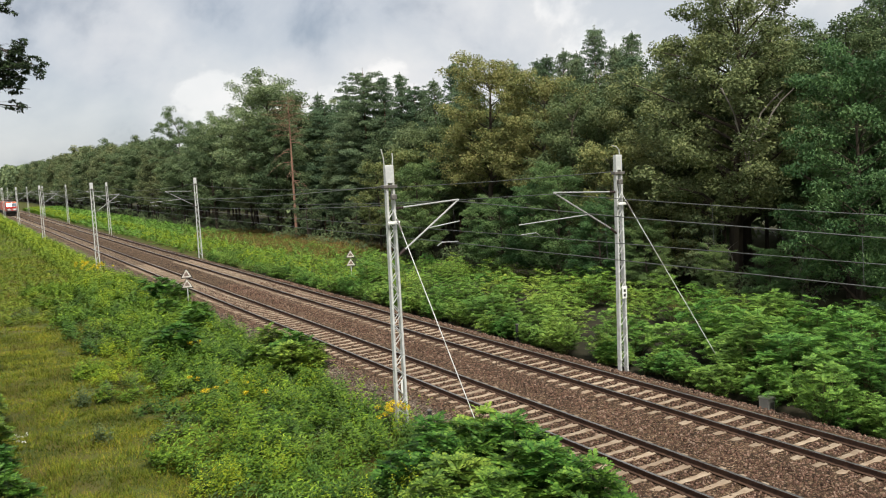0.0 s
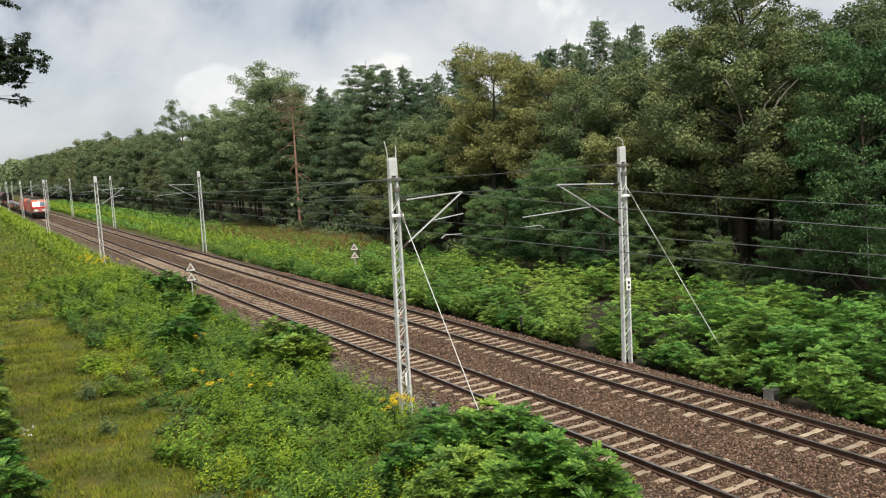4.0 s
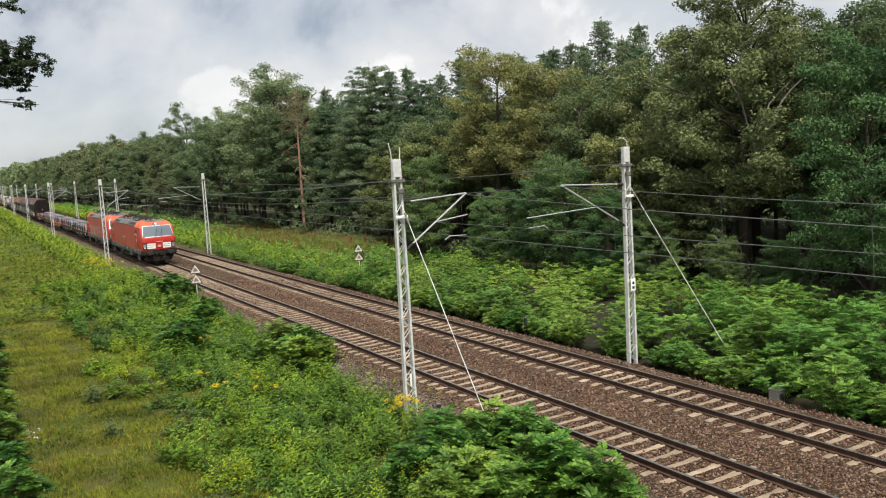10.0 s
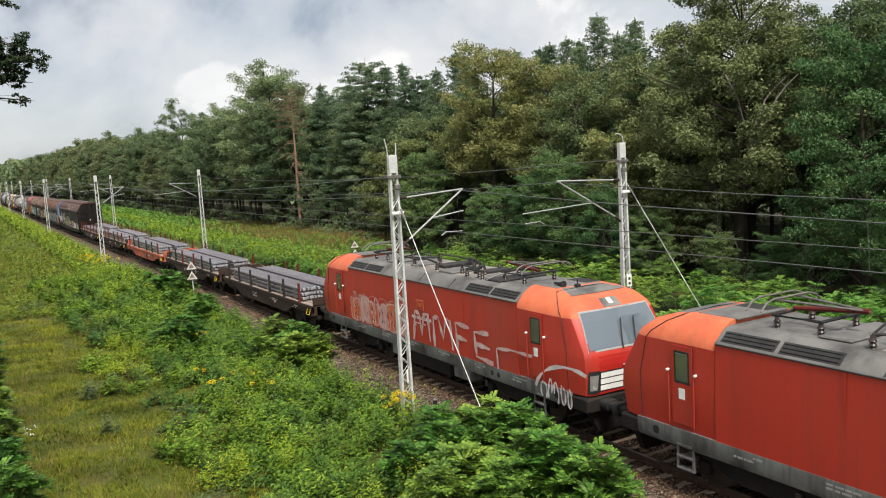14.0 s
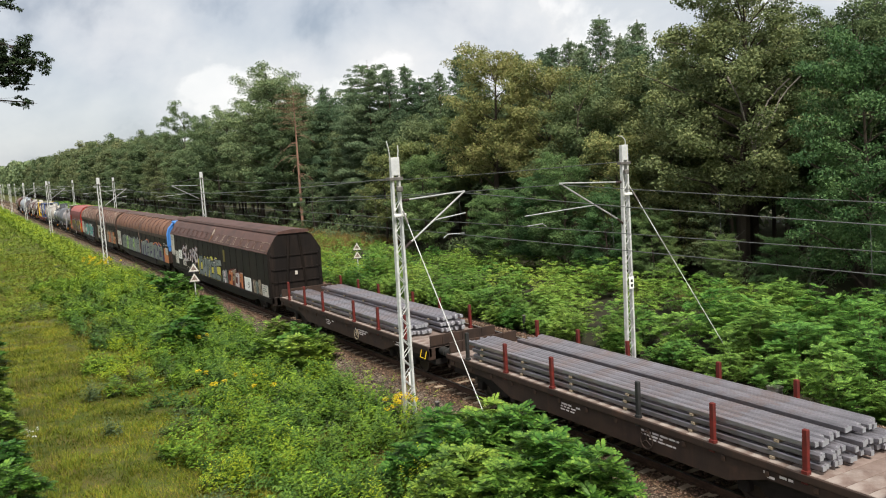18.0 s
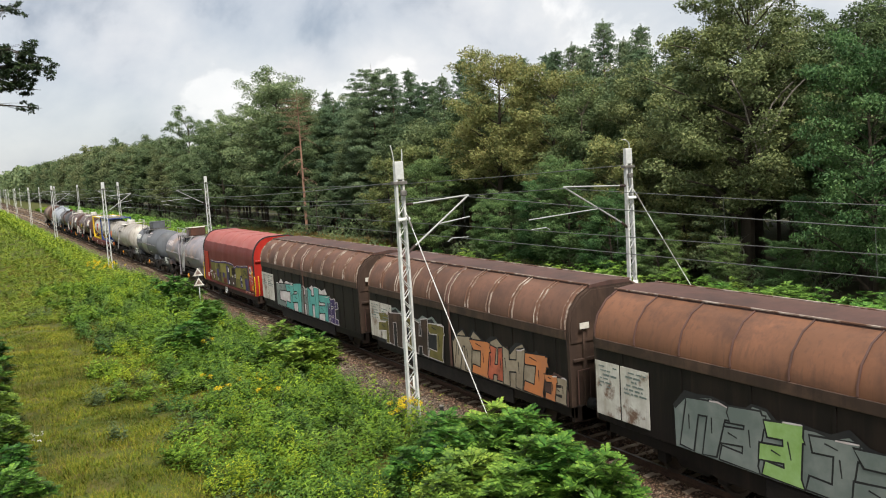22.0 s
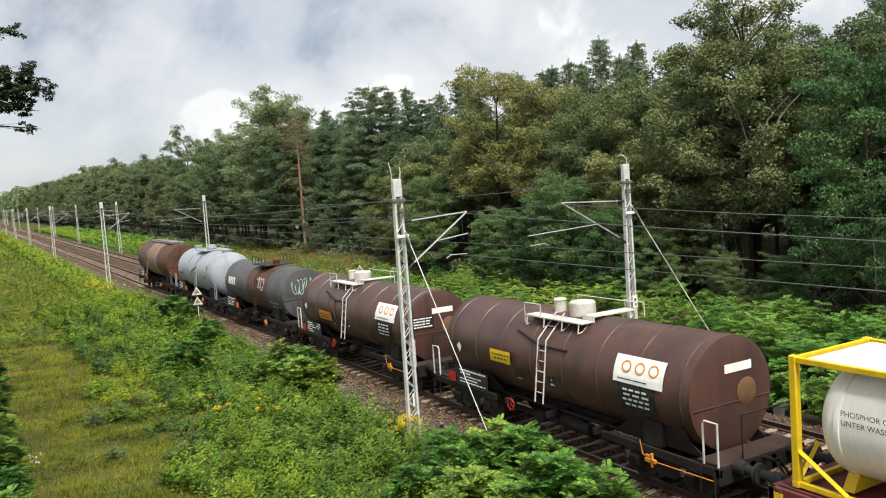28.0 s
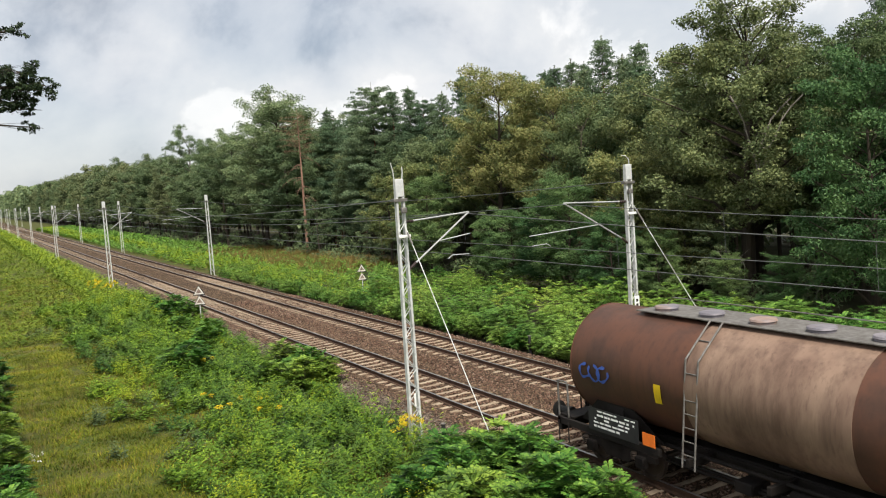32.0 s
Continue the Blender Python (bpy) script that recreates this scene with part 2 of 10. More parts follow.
M["dead_bark"] = surface("dead_pine_bark", (0.30, 0.175, 0.125), (0.19, 0.115, 0.085), 2.2, 0.9, bump=0.4, bscale=9, stretch=(1, 1, 0.3))
M["dead_wood"] = surface("weathered_dead_wood", (0.26, 0.235, 0.205), (0.17, 0.15, 0.13), 3.0, 0.9, bump=0.3, bscale=9, stretch=(1, 1, 0.3))
M["stem"] = surface("green_stem", (0.12, 0.14, 0.05), (0.10, 0.08, 0.04), 3.0, 0.8, bump=0.1)
M["oak"] = leafy("oak_leaves", [(0.0, (0.1039, 0.1498, 0.0743)), (0.5, (0.1558, 0.2115, 0.0994)), (1.0, (0.2208, 0.2732, 0.1285))], 0.6, 0.22, patchy=0.3, pscale=0.45)
M["oak_dry"] = leafy("drying_oak_leaves", [(0.0, (0.1107, 0.1423, 0.0535)), (0.5, (0.1660, 0.1971, 0.0674)), (1.0, (0.2362, 0.2316, 0.0833))], 0.6, 0.22, patchy=0.25, pscale=0.45)
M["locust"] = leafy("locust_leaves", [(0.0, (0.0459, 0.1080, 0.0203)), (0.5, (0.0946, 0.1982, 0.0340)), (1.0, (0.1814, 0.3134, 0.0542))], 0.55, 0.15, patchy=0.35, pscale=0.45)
M["locust_tree"] = leafy("locust_tree_leaves", [(0.0, (0.0528, 0.1090, 0.0411)), (0.5, (0.0832, 0.1522, 0.0523)), (1.0, (0.1280, 0.2044, 0.0681))], 0.55, 0.2, patchy=0.3, pscale=0.5)
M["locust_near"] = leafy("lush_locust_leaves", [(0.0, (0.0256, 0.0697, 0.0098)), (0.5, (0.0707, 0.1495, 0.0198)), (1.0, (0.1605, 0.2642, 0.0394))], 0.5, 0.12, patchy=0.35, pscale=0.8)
M["oak_light"] = leafy("sunlit_oak_leaves", [(0.0, (0.0858, 0.1191, 0.0519)), (0.5, (0.1270, 0.1679, 0.0677)), (1.0, (0.1841, 0.2152, 0.0882))], 0.6, 0.22, patchy=0.35, pscale=0.4)
# lighter copy of the locust leaves: light on the tops is in the colour
M["locust_light"] = leafy("lit_locust_leaves", [(0.0, (0.0815, 0.1616, 0.0250)), (0.5, (0.1522, 0.2643, 0.0400)), (1.0, (0.2459, 0.3582, 0.0570))], 0.55, 0.16, patchy=0.3, pscale=0.5)
M["needles"] = leafy("pine_needles", [(0.0, (0.0724, 0.1210, 0.0646)), (0.5, (0.1123, 0.1685, 0.0911)), (1.0, (0.1652, 0.2214, 0.1188))], 0.6, 0.2, patchy=0.25, pscale=0.5)
M["dead_needles"] = leafy("dead_needles", [(0.0, (0.10, 0.068, 0.042)), (0.5, (0.165, 0.112, 0.066)), (1.0, (0.22, 0.155, 0.095))], 0.8, 0.15)
# soil under the thicket, with the bushes' shade put into its colour
M["thicket_shade"] = surface("shaded_thicket_soil", (0.030, 0.026, 0.016), (0.016, 0.018, 0.009), 2.0, 0.95, bump=0.5, bscale=9, world_space=True)
M["oak_far"] = leafy("distant_leaves", [(0.0, (0.0710, 0.1090, 0.0542)), (0.5, (0.1018, 0.1485, 0.0683)), (1.0, (0.1467, 0.1856, 0.0824))], 0.6, 0.2, 0.22, 0.02, patchy=0.3, pscale=0.25)
M["oak_dull"] = leafy("distant_olive_leaves", [(0.0, (0.0892, 0.1160, 0.0565)), (0.5, (0.1279, 0.1578, 0.0707)), (1.0, (0.1810, 0.1972, 0.0895))], 0.6, 0.2, 0.22, 0.02, patchy=0.3, pscale=0.25)
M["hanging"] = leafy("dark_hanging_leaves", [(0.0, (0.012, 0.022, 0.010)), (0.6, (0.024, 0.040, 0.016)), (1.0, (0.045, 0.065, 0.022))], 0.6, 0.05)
M["grass"] = leafy("grass_blades", [(0.0, (0.0650, 0.0960, 0.0074)), (0.4, (0.1157, 0.1541, 0.0115)), (0.75, (0.1764, 0.1871, 0.0168)), (1.0, (0.2328, 0.1769, 0.0294))], 0.7, 0.2, patchy=0.45, pscale=0.55)
M["far_grass"] = leafy("bright_meadow_grass", [(0.0, (0.075, 0.125, 0.012)), (0.5, (0.125, 0.180, 0.018)), (1.0, (0.200, 0.225, 0.030))], 0.7, 0.2, patchy=0.35, pscale=0.3)
M["dry_grass"] = leafy("dry_grass_blades", [(0.0, (0.085, 0.100, 0.018)), (0.5, (0.150, 0.130, 0.035)), (1.0, (0.25, 0.185, 0.070))], 0.8, 0.2, patchy=0.3, pscale=0.6)
M["weed"] = leafy("weed_leaves", [(0.0, (0.0463, 0.0983, 0.0100)), (0.5, (0.0992, 0.1769, 0.0160)), (1.0, (0.1874, 0.2708, 0.0260))], 0.6, 0.14, patchy=0.5, pscale=0.7)
M["grey_weed"] = leafy("grey_green_leaves", [(0.0, (0.042, 0.068, 0.026)), (0.6, (0.080, 0.118, 0.046)), (1.0, (0.125, 0.165, 0.068))], 0.7, 0.2)
M["rust_grass"] = leafy("reddish_seed_grass", [(0.0, (0.085, 0.085, 0.020)), (0.5, (0.150, 0.115, 0.036)), (1.0, (0.225, 0.165, 0.062))], 0.8, 0.15, patchy=0.3, pscale=0.6)
M["deep_weed"] = leafy("deep_green_shrub_leaves", [(0.0, (0.0336, 0.0734, 0.0120)), (0.5, (0.0672, 0.1296, 0.0200)), (1.0, (0.1254, 0.1998, 0.0320))], 0.55, 0.12, patchy=0.4, pscale=0.6)
M["blossom"] = leafy("goldenrod_blossom", [(0.0, (0.42, 0.28, 0.01)), (0.5, (0.62, 0.44, 0.015)), (1.0, (0.70, 0.55, 0.05))], 0.7, 0.25)
M["pale_yellow"] = leafy("budding_goldenrod", [(0.0, (0.1075, 0.1927, 0.0162)), (0.6, (0.1677, 0.2585, 0.0198)), (1.0, (0.2580, 0.3102, 0.0198))], 0.7, 0.25, patchy=0.4, pscale=0.7)
M["blossom_white"] = leafy("white_blossom", [(0.0, (0.5, 0.5, 0.45)), (1.0, (0.75, 0.75, 0.7))], 0.7, 0.2)

M["loco_red"] = surface("loco_red_paint", (0.4371, 0.0335, 0.0205), (0.3813, 0.0279, 0.0177), 0.7, 0.42, bump=0.04, bscale=3, dirt=(0.3348, 0.0409, 0.0260), dscale=0.6, dlim=(0.54, 0.76), stretch=(1, 1, 0.30), coat=0.05, streak=(0.1581, 0.0316, 0.0242), smear=0.28)
M["loco_mask"] = surface("deep_red_front_paint", (0.44, 0.022, 0.016), (0.37, 0.018, 0.014), 0.9, 0.4, bump=0.02)
M["loco_cap"] = surface("faded_red_roof_paint", (0.58, 0.150, 0.070), (0.50, 0.108, 0.052), 1.2, 0.6, bump=0.04, bscale=5, dirt=(0.38, 0.085, 0.055), dscale=0.9, dlim=(0.55, 0.75), streak=(0.28, 0.08, 0.055), smear=0.3)
M["loco_grey"] = surface("loco_skirt_grey", (0.200, 0.200, 0.194), (0.145, 0.143, 0.138), 1.5, 0.6, bump=0.06, dirt=(0.052, 0.045, 0.042), dscale=0.9, streak=(0.045, 0.04, 0.038), smear=0.6)
M["roof_grey"] = surface("loco_roof_grey", (0.155, 0.150, 0.145), (0.115, 0.112, 0.110), 1.2, 0.55, bump=0.06, dirt=(0.056, 0.051, 0.050), dscale=0.8)
M["vent"] = surface("dark_vent", (0.022, 0.022, 0.023), (0.035, 0.034, 0.033), 4.0, 0.6, bump=0.1)
M["underside"] = surface("grimy_underframe", (0.011, 0.0095, 0.009), (0.020, 0.016, 0.014), 2.5, 0.8, 0.0, bump=0.25, bscale=18)
M["roof_pale"] = surface("dusty_roof_panel", (0.25, 0.225, 0.205), (0.18, 0.165, 0.15), 2.0, 0.7, bump=0.15, dirt=(0.11, 0.10, 0.095), dscale=1.2)
M["wheel"] = surface("wheel_steel", (0.075, 0.058, 0.048), (0.05, 0.04, 0.033), 3.0, 0.55, 0.5, bump=0.1)
M["rubber"] = surface("black_rubber", (0.018, 0.018, 0.018), (0.028, 0.027, 0.026), 4.0, 0.7, bump=0.1)
M["spray"] = surface("white_spray", (0.62, 0.58, 0.58), (0.46, 0.38, 0.38), 2.0, 0.7, bump=0.0)
M["spray_pink"] = surface("faded_pink_spray", (0.58, 0.26, 0.22), (0.52, 0.36, 0.33), 2.0, 0.7, bump=0.0)
M["spray_grey"] = surface("grey_spray", (0.1326, 0.1599, 0.1482), (0.2106, 0.2340, 0.2184), 1.2, 0.7, bump=0.0)
M["spray_teal"] = surface("teal_spray", (0.09, 0.30, 0.28), (0.13, 0.38, 0.34), 1.4, 0.7, bump=0.0)
M["spray_yellow"] = surface("yellow_spray", (0.60, 0.50, 0.07), (0.42, 0.42, 0.10), 2.0, 0.7, bump=0.0)
M["spray_orange"] = surface("orange_spray", (0.55, 0.20, 0.07), (0.42, 0.17, 0.08), 2.0, 0.7, bump=0.0)
M["spray_olive"] = surface("olive_spray", (0.115, 0.10, 0.035), (0.17, 0.14, 0.045), 2.0, 0.75, bump=0.0)
M["moss"] = surface("dull_yellow_spray", (0.26, 0.22, 0.05), (0.17, 0.15, 0.045), 1.5, 0.75, bump=0.0)
M["spray_violet"] = surface("violet_spray", (0.045, 0.032, 0.095), (0.075, 0.05, 0.13), 2.0, 0.7, bump=0.0)
M["spray_black"] = surface("black_spray", (0.018, 0.018, 0.02), (0.03, 0.03, 0.03), 2.0, 0.7, bump=0.0)
M["spray_blue"] = surface("blue_spray", (0.05, 0.10, 0.36), (0.05, 0.08, 0.26), 2.0, 0.7, bump=0.0)
M["spray_green"] = surface("lime_spray", (0.22, 0.36, 0.10), (0.30, 0.46, 0.18), 2.0, 0.7, bump=0.0)
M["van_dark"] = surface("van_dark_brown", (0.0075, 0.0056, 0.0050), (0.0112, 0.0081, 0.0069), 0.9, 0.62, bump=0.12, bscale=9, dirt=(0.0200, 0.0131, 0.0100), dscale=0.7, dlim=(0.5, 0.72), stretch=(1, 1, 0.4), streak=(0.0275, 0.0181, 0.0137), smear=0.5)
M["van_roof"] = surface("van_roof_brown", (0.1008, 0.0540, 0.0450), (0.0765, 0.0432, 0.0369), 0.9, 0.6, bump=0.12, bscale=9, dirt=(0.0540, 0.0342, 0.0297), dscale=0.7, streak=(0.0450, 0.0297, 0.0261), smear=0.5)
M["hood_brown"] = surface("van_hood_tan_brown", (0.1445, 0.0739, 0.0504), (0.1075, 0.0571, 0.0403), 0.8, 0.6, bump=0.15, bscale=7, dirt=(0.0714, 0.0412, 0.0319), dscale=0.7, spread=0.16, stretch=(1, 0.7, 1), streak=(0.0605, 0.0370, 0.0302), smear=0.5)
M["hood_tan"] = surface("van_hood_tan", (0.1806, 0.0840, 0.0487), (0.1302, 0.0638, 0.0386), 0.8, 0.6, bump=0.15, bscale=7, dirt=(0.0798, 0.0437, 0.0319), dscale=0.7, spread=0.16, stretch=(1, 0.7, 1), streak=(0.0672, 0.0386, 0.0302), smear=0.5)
M["van_rail"] = surface("van_rail_brown", (0.060, 0.038, 0.029), (0.042, 0.028, 0.022), 1.2, 0.6, bump=0.1, bscale=9, dirt=(0.09, 0.055, 0.04), dscale=1.1, streak=(0.03, 0.02, 0.017), smear=0.6)
M["strap"] = surface("pale_hoop_seal", (0.36, 0.31, 0.27), (0.15, 0.095, 0.07), 3.0, 0.8, bump=0.1, dirt=(0.12, 0.065, 0.045), dscale=2.0, dlim=(0.46, 0.54))
# one red cloth in two tones: lit top, shaded sides, the shading in the colour
M["tarp"] = surface("red_tarpaulin_lit", (0.280, 0.082, 0.072), (0.245, 0.066, 0.058), 0.7, 0.55, bump=0.6, bscale=2.0, dirt=(0.315, 0.115, 0.100), dscale=0.7, dlim=(0.45, 0.7))
M["tarp_side"] = surface("red_tarpaulin_shaded", (0.125, 0.022, 0.018), (0.100, 0.018, 0.015), 0.8, 0.55, bump=0.6, bscale=2.0, dirt=(0.155, 0.034, 0.028), dscale=0.8, dlim=(0.5, 0.75))
M["tarp_wall"] = surface("red_wagon_wall", (0.115, 0.019, 0.016), (0.090, 0.016, 0.014), 0.9, 0.5, bump=0.2, bscale=4)
M["end_red"] = surface("bright_red_end_wall", (0.38, 0.026, 0.018), (0.32, 0.023, 0.017), 1.2, 0.45, bump=0.05, streak=(0.18, 0.018, 0.014), smear=0.35)
M["rust_orange"] = surface("faded_orange_red_frame", (0.50, 0.150, 0.085), (0.42, 0.085, 0.046), 1.1, 0.7, bump=0.15, dirt=(0.19, 0.075, 0.05), dscale=1.3, dlim=(0.50, 0.66), streak=(0.15, 0.06, 0.04), smear=0.6)
M["rust_dark"] = surface("dark_rusty_frame", (0.029, 0.020, 0.017), (0.045, 0.029, 0.022), 1.8, 0.75, bump=0.2, dirt=(0.066, 0.036, 0.025), dscale=1.4, dlim=(0.56, 0.72), streak=(0.06, 0.034, 0.024), smear=0.5)
M["deck"] = surface("weathered_deck_boards", (0.215, 0.165, 0.145), (0.135, 0.096, 0.082), 2.2, 0.85, bump=0.3, dirt=(0.30, 0.265, 0.240), dscale=0.7, dlim=(0.50, 0.66), spread=0.15)
M["stake_red"] = surface("red_stake_paint", (0.1360, 0.0200, 0.0160), (0.0680, 0.0160, 0.0136), 3.0, 0.6, bump=0.1)
M["billet"] = surface("hot_rolled_steel", (0.2352, 0.2201, 0.2436), (0.1680, 0.1613, 0.1806), 2.4, 0.40, 0.55, bump=0.05, dirt=(0.2268, 0.1722, 0.1638), dscale=0.6, dlim=(0.48, 0.66), spread=0.22)
M["billet_end"] = surface("cut_billet_end", (0.42, 0.43, 0.46), (0.33, 0.34, 0.36), 4.0, 0.5, 0.5, bump=0.05)
M["timber"] = surface("sawn_timber", (0.3200, 0.2640, 0.1920), (0.2400, 0.1920, 0.1360), 3.0, 0.85, bump=0.2)
M["tank_brown"] = surface("tank_red_brown", (0.0808, 0.0374, 0.0293), (0.0632, 0.0308, 0.0248), 0.7, 0.42, bump=0.06, bscale=4, dirt=(0.0379, 0.0212, 0.0172), dscale=0.7, dlim=(0.5, 0.7), stretch=(1, 1, 0.5), streak=(0.0318, 0.0187, 0.0152), smear=0.45)
M["tank_rust"] = surface("tank_rust_brown", (0.1032, 0.0456, 0.0284), (0.0791, 0.0387, 0.0275), 0.7, 0.55, bump=0.06, bscale=4, dirt=(0.0568, 0.0318, 0.0232), dscale=0.7, dlim=(0.5, 0.7), streak=(0.0456, 0.0258, 0.0198), smear=0.6)
M["tank_band"] = surface("stained_tan_steel", (0.264, 0.180, 0.132), (0.192, 0.124, 0.092), 1.2, 0.5, 0.1, bump=0.06, dirt=(0.104, 0.064, 0.048), dscale=0.9, dlim=(0.48, 0.68), stretch=(1, 1, 0.3), streak=(0.095, 0.06, 0.046), smear=0.6)
M["tank_silver"] = surface("stained_silver_tank", (0.265, 0.245, 0.265), (0.155, 0.145, 0.165), 1.1, 0.5, 0.15, bump=0.05, bscale=4, dirt=(0.31, 0.215, 0.170), dscale=1.0, dlim=(0.50, 0.66), stretch=(1, 0.55, 1), streak=(0.12, 0.108, 0.118), smear=0.35)
M["tank_grey"] = surface("slate_grey_tank", (0.1152, 0.1224, 0.1380), (0.0924, 0.0984, 0.1116), 0.6, 0.5, bump=0.05, bscale=4, dirt=(0.0780, 0.0780, 0.0852), dscale=0.7, streak=(0.0600, 0.0624, 0.0696), smear=0.5)
M["tank_steel"] = surface("bare_insulation_steel", (0.292, 0.292, 0.298), (0.221, 0.221, 0.227), 1.0, 0.35, 0.5, bump=0.06, dirt=(0.168, 0.146, 0.130), dscale=0.9, dlim=(0.5, 0.68), streak=(0.108, 0.099, 0.095), smear=0.6)
M["tank_white"] = surface("pale_grey_tank", (0.2972, 0.3230, 0.3623), (0.2621, 0.2838, 0.3230), 0.6, 0.45, bump=0.04, bscale=4, dirt=(0.2188, 0.2136, 0.2136), dscale=0.9, dlim=(0.58, 0.76), streak=(0.1662, 0.1662, 0.1703), smear=0.35)
M["tank_dirty_white"] = surface("dirty_white_tank", (0.40, 0.378, 0.345), (0.30, 0.275, 0.245), 1.0, 0.45, 0.1, bump=0.06, dirt=(0.192, 0.148, 0.112), dscale=0.9, dlim=(0.5, 0.66), stretch=(1, 1, 0.5), streak=(0.15, 0.12, 0.095), smear=0.7)
M["tank_black"] = surface("tar_black_tank", (0.0729, 0.0713, 0.0772), (0.0944, 0.0927, 0.0995), 0.7, 0.48, bump=0.05, dirt=(0.0413, 0.0429, 0.0481), dscale=0.8, dlim=(0.5, 0.72), streak=(0.0300, 0.0293, 0.0309), smear=0.6)
M["container_white"] = surface("cream_white_container", (0.76, 0.745, 0.71), (0.70, 0.68, 0.63), 1.0, 0.42, bump=0.03, dirt=(0.40, 0.30, 0.18), dscale=1.0, dlim=(0.64, 0.80), streak=(0.36, 0.30, 0.22), smear=0.18)
M["flat_red"] = surface("oxide_red_frame", (0.147, 0.038, 0.032), (0.112, 0.032, 0.027), 1.5, 0.65, bump=0.12, dirt=(0.063, 0.032, 0.028), dscale=1.2, streak=(0.05, 0.025, 0.022), smear=0.5)
M["steel"] = surface("light_steel", (0.42, 0.42, 0.42), (0.32, 0.32, 0.32), 3.0, 0.45, 0.5, bump=0.05)
M["lamp_glass"] = surface("lamp_lens", (0.55, 0.55, 0.52), (0.45, 0.45, 0.42), 6.0, 0.15, bump=0.0)


def glass(name, tint, rough=0.04, coat=1.0):
    m = bpy.data.materials.new(name)
    m.use_nodes = True
    b = m.node_tree.nodes["Principled BSDF"]
    b.inputs["Base Color"].default_value = (*tint, 1)
    b.inputs["Roughness"].default_value = rough
    b.inputs["Specular IOR Level"].default_value = 1.0
    b.inputs["Coat Weight"].default_value = coat
    b.inputs["Metallic"].default_value = 0.25
    return m


M["windscreen"] = glass("reflecting_windscreen", (0.13, 0.16, 0.19), 0.05, 0.5)
M["lamp_grey"] = surface("lamp_unit_grey", (0.26, 0.25, 0.24), (0.20, 0.19, 0.185), 4.0, 0.35, bump=0.03)
M["rail_white"] = surface("dusty_white_rail", (0.56, 0.54, 0.51), (0.42, 0.39, 0.36), 3.0, 0.6, bump=0.03)
M["notice_orange"] = surface("orange_notice", (0.58, 0.245, 0.030), (0.48, 0.19, 0.025), 3.0, 0.55, bump=0.02)
M["spray_faded"] = surface("faded_white_spray", (0.58, 0.46, 0.45), (0.46, 0.26, 0.24), 2.2, 0.7, bump=0.0)
M["spray_mint"] = surface("pale_mint_spray", (0.42, 0.56, 0.48), (0.30, 0.44, 0.38), 2.0, 0.7, bump=0.0)
M["pad"] = surface("ochre_stained_steel", (0.150, 0.090, 0.045), (0.110, 0.062, 0.034), 3.0, 0.6, bump=0.05)
M["side_glass"] = glass("dark_side_window", (0.10, 0.11, 0.09))


def lit(name, colour, strength):
    m = bpy.data.materials.new(name)
    m.use_nodes = True
    b = m.node_tree.nodes["Principled BSDF"]
    b.inputs["Base Color"].default_value = (*colour, 1)
    b.inputs["Emission Color"].default_value = (*colour, 1)
    b.inputs["Emission Strength"].default_value = strength
    return m


M["headlight"] = lit("lit_headlight", (1.0, 0.72, 0.50), 0.5)

# ---- mesh tools ----


